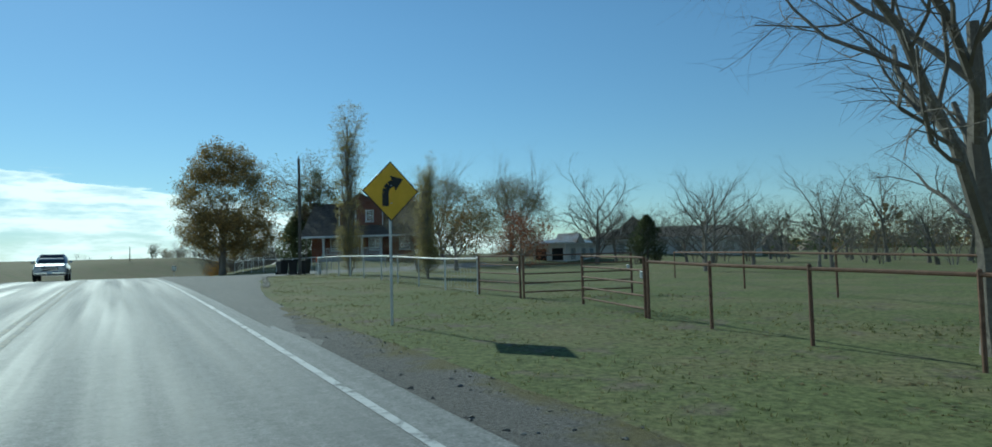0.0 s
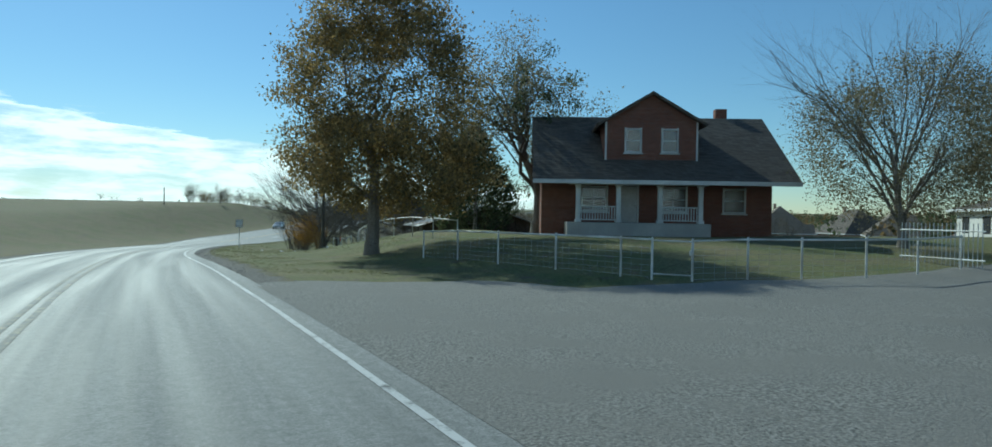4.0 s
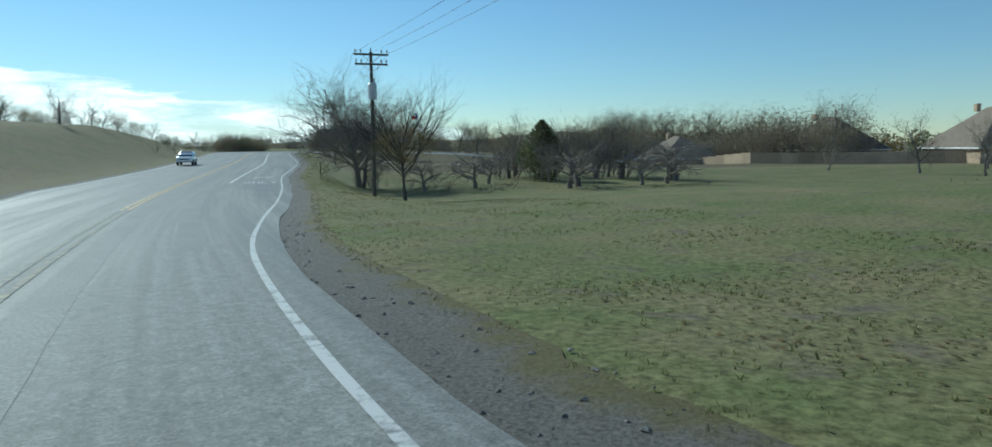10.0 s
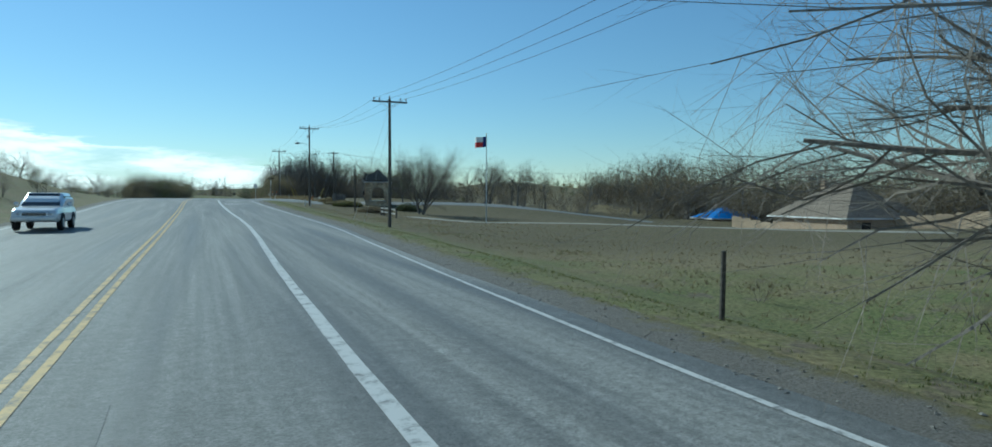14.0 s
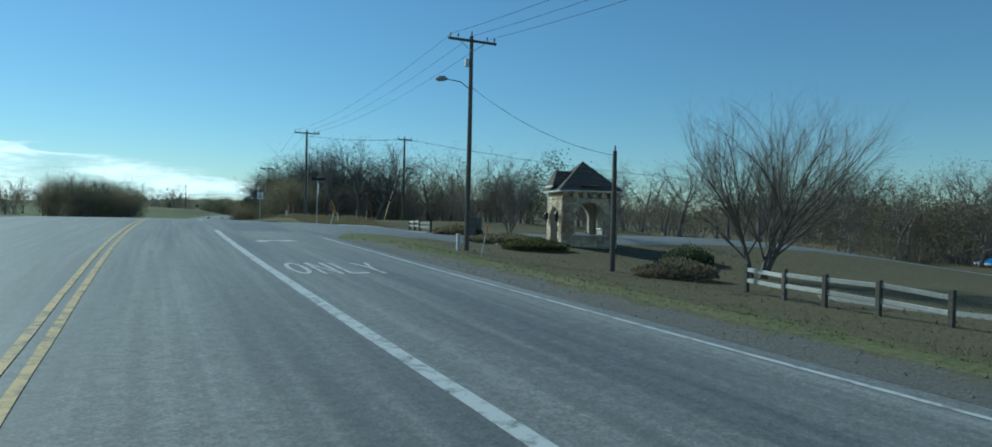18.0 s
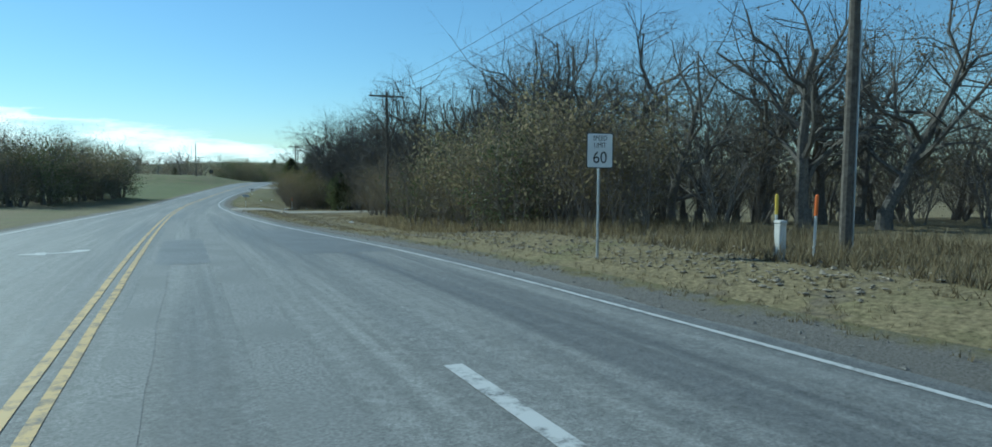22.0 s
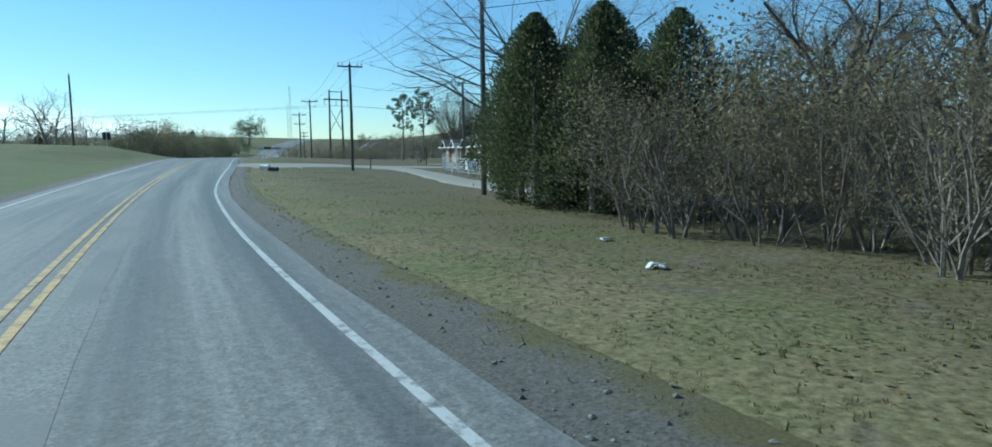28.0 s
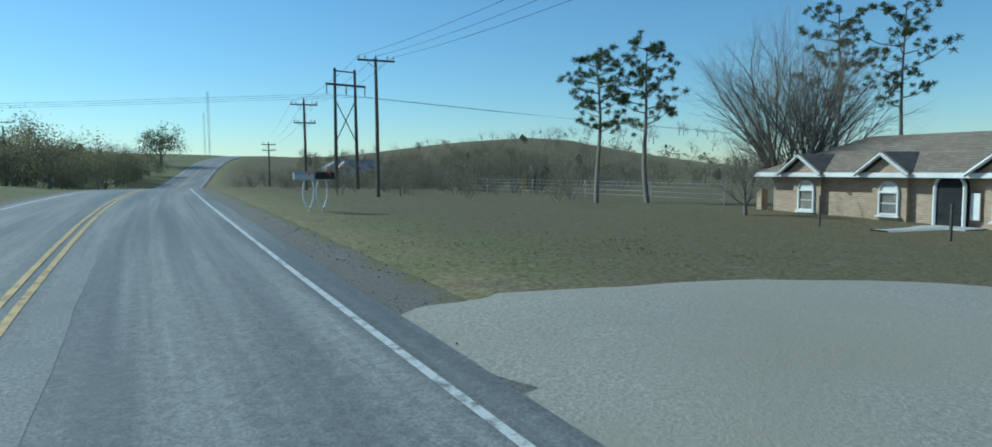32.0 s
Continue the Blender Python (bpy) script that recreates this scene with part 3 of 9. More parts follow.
def edge_left(s):
    return between(s, [(0, 3.9), (138, 3.7), (168, 6.8), (300, 6.8), (345, 5.0), (378, 3.6), (420, 3.5)])


# how far the carriageway stands over the old lie of the land, by station
BANK = [(-24, -0.01), (0, -0.01), (24, 0), (48, 0.03), (72, 0.09), (96, 0.16), (120, 0.24), (144, 0.16), (168, 0.03), (192, -0.09), (216, -0.11), (240, -0.13), (264, -0.05), (288, 0.06), (312, 0.08), (336, 0.03), (360, 0.04), (384, 0.06), (408, 0.1), (432, 0.08), (456, 0.08), (480, 0.14), (504, 0.09), (528, 0.02), (552, 0.0)]


def rise(s, d):
    """How far the land lies over the road's level."""
    r = d - edge_right(s) - 0.45 if d > 0 else -d - edge_left(s) - 0.45
    out = ease(r, 0.4, 6.0)
    wav = 0.10 * noise.noise(Vector((s * 0.09, d * 0.09, 1.3))) + 0.05 * noise.noise(Vector((s * 0.4, d * 0.4, 4.1)))
    h = -0.03 + wav * ease(r, 0.8, 5) - between(s, BANK) * ease(r, 0.6, 7.0)
    if d > 0:
        h += out * 1.3 * ease(s, 52, 76) * (1 - ease(s, 98, 108)) * ease(d, 9, 21)
        h += 0.55 * bump_at(s, d, 92, 17, 9, 7)
        h += 0.55 * bump_at(s, d, 138, 30, 17, 13)
        h -= out * 0.75 * ease(s, 142, 168) * (1 - ease(s, 262, 282)) * ease(d, 8.5, 12.5)
        h -= 0.75 * ease(s, 190, 225) * (1 - ease(s, 255, 285)) * ease(d, 14, 30)
        h -= 0.5 * ease(s, 150, 175) * (1 - ease(s, 188, 200)) * bump_at(0, d, 0, 15, 1, 4)
        h -= 3.2 * ease(s, 222, 262) * (1 - ease(s, 300, 335)) * ease(d, 35, 80)
        h -= 0.33 * ease(s, 238, 252) * (1 - ease(s, 292, 302)) * ease(d, 12.5, 17)
        h += 0.35 * ease(s, 297, 304) * (1 - ease(s, 318, 326)) * ease(d, 8, 11)
        h -= 0.35 * ease(s, 322, 335) * (1 - ease(s, 380, 392)) * ease(d, 7, 10)
        h -= 0.5 * ease(s, 430, 460) * ease(d, 9, 26)
        h += ease(s, 545, 760) * ease(d, 30, 120) * 8.0 + 5.0 * bump_at(s, d, 690, 170, 90, 40)
        h += ease(d, 120, 420) * (2.0 + 5.0 * noise.noise(Vector((s * 0.004, d * 0.004, 7.0))))
    else:
        h += out * ease(s, 70, 125) * (1 - ease(s, 250, 345)) * ease(-d, 9, 27) * (4.0 + 1.5 * ease(s, 150, 215))
        h += out * 0.5 * ease(s, 300, 420) * ease(-d, 6, 14) + 0.8 * ease(s, 380, 430) * ease(-d, 8, 40)
        h += 1.3 * ease(s, 464, 482) * (1 - ease(s, 496, 535)) * ease(-d, 5.5, 13)
        h += ease(-d, 60, 300) * 2.0
    return h


def spot(s, d, h=0.0, ground=True):
    p, way = line_at(s)
    return Vector((p.x + way.y * d, p.y - way.x * d, p.z + (rise(s, d) if ground else 0.0) + h))


def stand(s, d, turn=0.0, h=0.0, ground=True, scale=1.0):
    """A pose on the land: its y axis runs along the road, its x axis to the right of it."""
    p, (_, way) = spot(s, d, h, ground), line_at(s)
    return pose(p.x, p.y, p.z, 0, 0, math.degrees(math.atan2(-way.x, way.y)) + turn) @ Matrix.Scale(scale, 4)

# ---- ground and road ----


def outland(s, side, c):
    """The land c metres past the near strip beside the road."""
    p0, w0 = line_at(260)
    hub = Vector((p0.x - side * w0.y * 260, p0.y + side * w0.x * 260, 0))
    d = side * ((edge_right(s) if side > 0 else edge_left(s)) + 0.45 + (120 if side > 0 else 110))
    rim = spot(s, d)
    out = rim - hub
    out.z = 0
    p = rim + out.normalized() * c
    p.z = 0.4 * rim.z + rise(s, d + side * c) * 0.6 + 1.2
    return p


def build_ground():
    stations = list(range(-600, -60, 60)) + list(range(-60, 0, 6)) + [0.0 + 2.5 * i for i in range(216)] + list(range(540, 700, 8)) + list(range(700, 1400, 50))
    right = [0.0, 1.3, 2.2, 3.4, 4.8, 6.4, 8.2, 10, 12, 14.5, 17, 20, 23, 27, 31, 36, 42, 50, 60, 72, 86, 102, 120]
    left = [0.0, 1.3, 2.4, 4, 6, 9, 12, 15, 18, 22, 26, 30, 35, 41, 49, 60, 74, 90, 110]
    far = [60, 140, 280, 520, 1000, 2000, 3600]
    vs, lush, brown = [], [], []
    for s in stations:
        row = []
        for side, cols, edge in ((-1, left, edge_left), (1, right, edge_right)):
            half = []
            base = edge(s) + 0.45
            half.append((spot(s, side * (base - 1.2), -0.16, False), 0.2, 0.0))
            for k, c in enumerate(cols):
                d = side * (base + c)
                h = rise(s, d) if k else -0.16
                half.append((spot(s, d, h, False), land_lush(s, d), land_fallow(s, d)))
            for c in far:
                half.append((outland(s, side, c), 0.25, 0.3))
            row.append(half[::-1] if side < 0 else half)
        line = row[0] + row[1]
        vs += [tuple(p) for p, _, _ in line]
        lush += [u for _, u, _ in line]
        brown += [u for _, _, u in line]
    n = len(vs) // len(stations)
    fs = [(i * n + j, i * n + j + 1, (i + 1) * n + j + 1, (i + 1) * n + j) for i in range(len(stations) - 1) for j in range(n - 1)]
    # the ends run on to the horizon
    ends = []
    for i, back in ((0, -1), (len(stations) - 1, 1)):
        k = len(vs)
        way = line_at(stations[i])[1] * back
        for j in range(n):
            p = Vector(vs[i * n + j])
            vs.append((p.x + way.x * 3000, p.y + way.y * 3000, p.z + 2))
            lush.append(0.3)
            brown.append(0.2)
        for j in range(n - 1):
            q = (i * n + j, i * n + j + 1, k + j + 1, k + j)
            fs.append(q if back > 0 else q[::-1])
    me = bpy.data.meshes.new("ground")
    me.from_pydata(vs, [], fs)
    me.polygons.foreach_set("use_smooth", [True] * len(fs))
    at = me.attributes.new("lush", "FLOAT", "POINT")
    at.data.foreach_set("value", lush)
    at = me.attributes.new("fallow", "FLOAT", "POINT")
    at.data.foreach_set("value", brown)
    me.materials.append(M_GROUND)
    me.update()
    return tagged(new("ground", me), "rolling winter grassland, green by the road and straw-coloured farther off", "ground", kind="structure")


def land_lush(s, d):
    """How green the sward is, from 0 (straw) to 1."""
    if d > 0:
        v = 0.75 - 0.15 * ease(s, 10, 40)
        v -= 0.7 * ease(s, 190, 212) * ease(d, 11.5, 16)
        v -= 0.5 * ease(s, 296, 306)
        v += 0.25 * ease(s, 388, 400) * (1 - ease(d, 9, 13))
        v -= 0.1 * ease(s, 430, 450) * ease(d, 8, 12)
    else:
        v = 0.35 + 0.5 * ease(s, 395, 415) - 0.3 * ease(s, 450, 480)
    return max(0.0, min(1.0, v))


def land_fallow(s, d):
    """Where the turf is dark and dormant, from 0 to 1."""
    if d < 0:
        return 0.25
    return max(0.85 * ease(s, 196, 214) * (1 - ease(s, 300, 312)) * ease(d, 9.5, 15), 0.8 * ease(s, 350, 376) * ease(d, 5.5, 9))


def ribbon(name, s0, s1, d0, d1, h, mat, step=2.0, across=1, rag=(0, 0), crown=0.0, parent=None, follow=False, share=0):
    """A strip along the road between two offsets (numbers or functions of s); rag: how uneven its two sides are."""
    n = max(1, int(round((s1 - s0) / step)))
    vs, uv, fs = [], [], []
    for i in range(n + 1):
        s = s0 + (s1 - s0) * i / n
        a, b = (d(s) if callable(d) else d for d in (d0, d1))
        a += rag[0] * noise.noise(Vector((s * 0.8, 3.1, a * 0.1))) + rag[0] * 0.5 * noise.noise(Vector((s * 2.9, 8.1, 0)))
        b += rag[1] * noise.noise(Vector((s * 0.7, 9.7, b * 0.1))) + rag[1] * 0.5 * noise.noise(Vector((s * 3.1, 1.7, 0)))
        for k in range(across + 1):
            d = a + (b - a) * k / across
            hh = h(s, d) if callable(h) else h
            vs.append(tuple(spot(s, d, hh - crown * abs(d), follow)))
            uv.append((d if not share else k / across if share > 0 else 1 - k / across, s))
    w = across + 1
    for i in range(n):
        for k in range(across):
            fs.append((i * w + k, i * w + k + 1, (i + 1) * w + k + 1, (i + 1) * w + k))
    me = bpy.data.meshes.new(name)
    me.from_pydata(vs, [], fs)
    lay = me.uv_layers.new(name="along")
    for loop in me.loops:
        lay.data[loop.index].uv = uv[loop.vertex_index]
    me.polygons.foreach_set("use_smooth", [True] * len(fs))
    me.materials.append(mat)
    me.update()
    ob = new(name, me)
    if parent is not None:
        ob.parent = parent
    return ob


CROWN = 0.006
build_ground()
road = tagged(ribbon("road", -300, 900, lambda s: -edge_left(s) - 0.5, lambda s: edge_right(s) + 0.55, 0.0, M_ASPHALT, 3.0, 8, (0.06, 0.10), CROWN),
              "worn grey two-lane asphalt highway with chip-seal patches", "road", kind="structure")


def shoulder_h(side):
    def h(s, d):
        e = (edge_right(s) if side > 0 else edge_left(s)) + 0.5
        x = abs(d) - e
        return -0.045 + (rise(s, d) + 0.058 - 0.05 * ease(x, 1.0, 1.6)) * ease(x, 0.2, 1.2)
    return h


for s0, s1 in ((-120, 266.5), (292.5, 560)):
    tagged(ribbon("road_shoulder", s0, s1, lambda s: edge_right(s) + 0.4, lambda s: edge_right(s) + 1.9, shoulder_h(1), M_VERGE, 0.4, 6, (0, 0.5), share=1),
           "loose grey gravel shoulder beside the highway", "gravel shoulder", kind="structure")
tagged(ribbon("road_shoulder", -120, 560, lambda s: -edge_left(s) - 1.7, lambda s: -edge_left(s) - 0.35, shoulder_h(-1), M_VERGE, 1.2, 4, (0.5, 0), share=-1),
       "loose grey gravel shoulder beside the highway", "gravel shoulder", kind="structure")


def stripe(name, s0, s1, d, width, mat, label):
    half = width / 2
    f = d if callable(d) else (lambda s: d)
    ob = ribbon(name, s0, s1, lambda s: f(s) - half, lambda s: f(s) + half, 0.006, mat, 1.0, 1, (0.012, 0.012), CROWN)
    return tagged(ob, label, "road marking", kind="structure")


stripe("edge_line", -200, 268, edge_right, 0.105, M_WHITE, "worn white painted edge line with a scalloped rim")
stripe("edge_line", 291, 700, edge_right, 0.105, M_WHITE, "worn white painted edge line with a scalloped rim")
stripe("edge_line", -200, 700, lambda s: -edge_left(s), 0.12, M_WHITE, "faded white painted edge line of the far lane")
M_YELLOW_WORN = worn_paint("worn_yellow_line_paint", (0.40, 0.34, 0.21), (0.15, 0.147, 0.14), lo=0.34, hi=0.53, rough=0.78)
for off in (-0.10, 0.14):
    stripe("centre_line", -200, 150, off, 0.11, M_YELLOW_WORN, "almost worn away yellow double centre line")
    stripe("centre_line", 150, 700, off, 0.11, M_YELLOW, "worn yellow double centre line")
TURN = [(168, 3.02), (178, 3.13), (188, 3.29), (198, 3.54), (208, 3.82), (218, 4.0), (228, 3.93), (238, 3.73), (248, 3.6), (258, 3.5), (278, 3.5), (330, 3.6)]
stripe("turn_lane_line", 173.5, 272.9, lambda s: between(s, TURN), 0.20, M_WHITE, "broad white line beside the turning lane")
for a, b in ((291.0, 305.8),):
    stripe("turn_lane_line", a, b, lambda s: between(s, TURN), 0.20, M_WHITE, "broad white broken line beside the turning lane")


def flat_letters(name, rows, s, d, turn, label):
    """Letters or arrows of paint: rows of corner lists, in metres right and ahead."""
    mb = Mesh()
    for poly in rows:
        vs = []
        for x, y in poly:
            if turn:
                x, y = -x, -y
            vs.append(tuple(spot(s + y, d + x, 0.007 - CROWN * abs(d + x), False)))
        mb.add(vs, [tuple(range(len(poly)))])
    return tagged(part(name, mb, M_WHITE), label, "road marking", kind="structure")


def letters_only():
    """The word ONLY, 2.5 m long and 2 m wide, in strokes."""
    w, h, k = 0.46, 2.45, 0.10
    rows = []

    def bar(x0, y0, x1, y1, t=k, v=0.30):
        dx, dy = x1 - x0, y1 - y0
        if abs(dx) < 0.01:
            rows.append([(x0 - t / 2, y0), (x0 + t / 2, y0), (x0 + t / 2, y1), (x0 - t / 2, y1)])
        elif abs(dy) < 0.01:
            rows.append([(x0, y0 - v / 2), (x1, y0 - v / 2), (x1, y0 + v / 2), (x0, y0 + v / 2)])
        else:
            rows.append([(x0 - t / 2, y0), (x0 + t / 2, y0), (x1 + t / 2, y1), (x1 - t / 2, y1)])

    x = -1.08
    # O
    n = 14
    ring = [[(x + w / 2 + (w / 2 - e) * math.cos(2 * math.pi * i / n), h / 2 + (h / 2 - e * 2.6) * math.sin(2 * math.pi * i / n)) for i in range(n)] for e in (0, k)]
    for i in range(n):
        j = (i + 1) % n
        rows.append([ring[0][i], ring[0][j], ring[1][j], ring[1][i]])
    x += 0.58
    bar(x + k / 2, 0, x + k / 2, h), bar(x + w - k / 2, 0, x + w - k / 2, h)
    rows.append([(x + k, h), (x + k, h - 0.5), (x + w - k, 0), (x + w - k, 0.5)])
    x += 0.58
    bar(x + k / 2, 0, x + k / 2, h), bar(x + k, 0.15, x + w, 0.15)
    x += 0.56
    bar(x + w / 2, 0, x + w / 2, h * 0.45)
    bar(x + w / 2, h * 0.45, x + 0.03, h), bar(x + w / 2, h * 0.45, x + w - 0.03, h)
    return rows


ARROW_RIGHT = [[(-0.62, 0.0), (-0.30, 0.0), (-0.26, 0.45), (-0.70, 0.45)], [(-0.70, 0.45), (-0.26, 0.45), (-0.10, 0.68), (-0.45, 0.95)],
               [(-0.45, 0.95), (-0.10, 0.68), (0.35, 0.72), (0.35, 1.02)], [(0.35, 0.35), (0.98, 0.88), (0.20, 1.45)]]
for s0 in (172.6, 254.6):
    flat_letters("lane_word", letters_only(), s0, 5.0, False, "white painted word ONLY in the turning lane")
for s0 in (181.2, 264.7):
    flat_letters("lane_arrow", ARROW_RIGHT, s0, 5.0, False, "white painted right-turn arrow in the turning lane")
flat_letters("lane_word", letters_only(), 305.4, -1.9, True, "white painted word ONLY facing oncoming traffic")
flat_letters("lane_arrow", ARROW_RIGHT, 322, -1.9, True, "white painted turn arrow facing oncoming traffic")


def lane(name, line, mat, label, lift=0.05, rag=0.35, across=8, step=0.7):
    """A drive along (station, offset, width) points, laid on the land, its rims sunk into it."""
    pts = []
    for (s0, d0, w0), (s1, d1, w1) in zip(line, line[1:]):
        n = max(2, int(math.hypot(s1 - s0, d1 - d0) / step))
        pts += [(s0 + (s1 - s0) * ease(i, 0, n) * 0.4 + (s1 - s0) * i / n * 0.6, d0 + (d1 - d0) * i / n, w0 + (w1 - w0) * ease(i, 0, n)) for i in range(n)]
    pts.append(line[-1])
    for _ in range(5):
        pts = [pts[0]] + [tuple((a + 2 * b + c) / 4 for a, b, c in zip(*t3)) for t3 in zip(pts, pts[1:], pts[2:])] + [pts[-1]]
    vs, fs = [], []
    for i, (s, d, w) in enumerate(pts):
        a, b = pts[max(0, i - 1)], pts[min(len(pts) - 1, i + 1)]
        t = Vector((b[0] - a[0], b[1] - a[1])).normalized()
        for k in range(across + 1):
            u = 2 * k / across - 1
            off = u * (w / 2 + (rag * noise.noise(Vector((i * 0.23, u * 3, w))) if abs(u) == 1 else 0))
            ss, dd = s - t.y * off, d + t.x * off
            inside = dd - edge_right(ss) - 0.5 if dd > 0 else 9
            base = rise(ss, dd) * ease(inside, 0.1, 1.6) + (-0.05 - lift) * (1 - ease(inside, 0.1, 1.2)) * (1 if inside > -0.3 else 1)
            vs.append(tuple(spot(ss, dd, base + (lift if abs(u) < 0.95 else -0.08), False)))
    w1 = across + 1
    fs = [(i * w1 + k, i * w1 + k + 1, (i + 1) * w1 + k + 1, (i + 1) * w1 + k) for i in range(len(pts) - 1) for k in range(across)]
    me = bpy.data.meshes.new(name)
    me.from_pydata(vs, [], fs)
    me.polygons.foreach_set("use_smooth", [True] * len(fs))
    me.materials.append(mat)
    me.update()
    return tagged(new(name, me), label, "driveway", kind="structure")


lane("driveway", [(57.5, 4.3, 26), (57.5, 7, 23), (57.5, 9.8, 19), (57.5, 11.6, 15), (58, 13.2, 10.5), (58, 20, 6.5), (60, 34, 5.5)], M_GRAVEL, "wide loose gravel forecourt and drive of the brick house", 0.045)
APRON = [(11, 4.45), (20.5, 5.9), (28, 7.0), (36, 8.4), (41, 9.3), (46, 10.6), (50, 13.4), (58, 14.6), (66, 11.5)]


def apron_h(s, d):
    rim = ease(d, between(s, APRON) - 0.7, between(s, APRON))
    return 0.022 + shoulder_h(1)(s, d) + 0.06 * ease(d, edge_right(s) + 0.9, edge_right(s) + 1.9) * (1 - rim) - 0.02 * rim


tagged(ribbon("gravel_apron", 11, 66, lambda s: edge_right(s) + 0.42, lambda s: between(s, APRON), apron_h, M_GRAVEL, 0.4, 14, (0, 0.35)),
       "loose gravel apron between the road and the grass", "gravel", kind="structure")
lane("side_road", [(279.5, 7.2, 26), (279.5, 9.5, 18), (279.0, 12.5, 11.5), (279, 18, 9.0), (279.5, 32, 8), (278, 70, 8)], M_ASPHALT, "grey asphalt entrance road turning off beside the gatehouse", 0.05, 0.1)
lane("kerb_ramp", [(284.6, 11.4, 1.6), (284.0, 14.5, 1.6), (283.6, 17, 1.4)], M_CONCRETE, "pale concrete strip beside the entrance road", 0.08, 0.05, 4)
lane("driveway", [(368.5, 3.6, 9), (368.2, 6.5, 6), (367.5, 11, 4.2), (366, 17, 3.6), (362, 30, 3.6)], M_CALICHE, "pale gravel drive running into the oak wood", 0.06)
lane("driveway", [(458.0, 3.7, 13.0), (459.3, 7, 10.5), (459.6, 11, 8.2), (457.5, 15.5, 6.2), (451, 17.6, 3.4), (444, 17.4, 2.6), (436, 16.4, 2.5), (426, 15.3, 2.5), (415, 15.2, 2.5)], M_CALICHE, "pale caliche drive bending back along the panel fence", 0.06)
lane("driveway", [(458, 15.0, 5.5), (461, 20, 4.8), (461.5, 27, 4.0), (456, 36, 4), (458, 46, 6)], M_CALICHE, "pale caliche drive to the low brick house", 0.055)
lane("field_track", [(258, 24, 3), (250, 30, 3), (238, 44, 3.2), (220, 62, 3.2)], M_CALICHE, "pale dirt track across the dry field", 0.04)
lane("front_path", [(470.5, 24.5, 1.2), (470.4, 28.3, 1.3)], M_CONCRETE, "short concrete path to the arched entry", 0.06, 0.03, 4)
for s0, s1, d0, d1, lab in ((316.5, 325.2, 0.55, 1.72, "dark rectangular asphalt patch"), (318.0, 331.0, 3.9, 6.3, "dark long asphalt patch in the turning lane"), (164, 176, 4.0, 6.2, "dark asphalt patch under the lane word"), (273, 286, 4.2, 7.0, "dark sealed asphalt at the junction")):
    tagged(ribbon("road_patch", s0, s1, d0, d1, 0.004, M_PATCH, 1.0, 2, (0.03, 0.03), CROWN), lab, "road patch", kind="structure")
for d0, d1, s0, s1 in ((0.42, 0.85, 268, 342), (1.75, 2.4, 284, 338), (0.45, 0.95, 120, 186), (2.0, 2.5, 136, 170), (0.4, 0.8, 372, 470)):
    tagged(ribbon("worn_strip", s0, s1, d0, d1, 0.003, M_WORN, 1.0, 2, (0.05, 0.05), CROWN), "paler worn strip of asphalt beside a paving joint", "road patch", kind="structure")
for k in range(17):
    s0 = -8 + 28.4 * k
    d0 = (-0.9, -2.4, -1.6, -3.0, -2.7)[k % 5]
    tagged(ribbon("tar_seam", s0, s0 + 4 + (k * 7) % 9, (lambda q: (lambda s: q + 0.16 * math.sin(0.45 * s + q * 9) + 0.06 * math.sin(1.7 * s)))(d0),
                  (lambda q: (lambda s: q + 0.022 + 0.16 * math.sin(0.45 * s + q * 9) + 0.06 * math.sin(1.7 * s)))(d0), 0.0045, M_TAR, 0.35, 1, (0.02, 0.02), CROWN), "wavering black tar seam sealing a crack", "tar seam", kind="structure")

# ---- trees ----


def grow(rng, mb, fine, tips, p, way, length, r, level, plan):
    """One limb and all that springs from it. plan: for each level (children, length share, angle, wander, lift, sides, pieces)."""
    kids, share, angle, wander, lift, sides, pieces = plan[level]
    pts, radii = [p.copy()], [r]
    d = way.copy()
    thin = 0.42 if level else 0.35
    for i in range(pieces):
        d = (d + Vector((rng.gauss(0, 1), rng.gauss(0, 1), rng.gauss(0, 1))) * wander + Vector((0, 0, lift))).normalized()
        pts.append(pts[-1] + d * (length / pieces))
        radii.append(r * (1 - (1 - thin) * (i + 1) / pieces))
    (fine if level > 0 else mb).tube(pts, radii, sides, caps=False)
    if level + 1 >= len(plan):
        tips.append((pts[-1], d))
        return
    for k in range(kids):
        if level == 0:
            f = plan_start + (1 - plan_start) * (k + 0.6 * rng.random()) / kids
        else:
            f = 0.25 + 0.75 * (k + rng.random()) / kids
        x = min(f, 0.999) * pieces
        i = int(x)
        q = pts[i].lerp(pts[i + 1], x - i)
        rad = radii[i] + (radii[i + 1] - radii[i]) * (x - i)
        dd = (pts[i + 1] - pts[i]).normalized()
        side = Vector((rng.gauss(0, 1), rng.gauss(0, 1), rng.gauss(0, 0.6)))
        side = (side - dd * side.dot(dd)).normalized()
        if level == 0:
            a = 2.4 * k + rng.random()
            side = Vector((math.cos(a), math.sin(a), 0.0))
        w = (dd * math.cos(angle) + side * math.sin(angle)).normalized()
        ln = length * share * (0.75 + 0.5 * rng.random()) * (1.0 if level else 1.15 - 0.5 * abs(f - 0.55))
        grow(rng, mb, fine, tips, q, w, ln, rad * TAPER[level], level + 1, plan)
    tips.append((pts[-1], d))


plan_start = 0.3
TAPER = (0.60, 0.52, 0.44, 0.42)


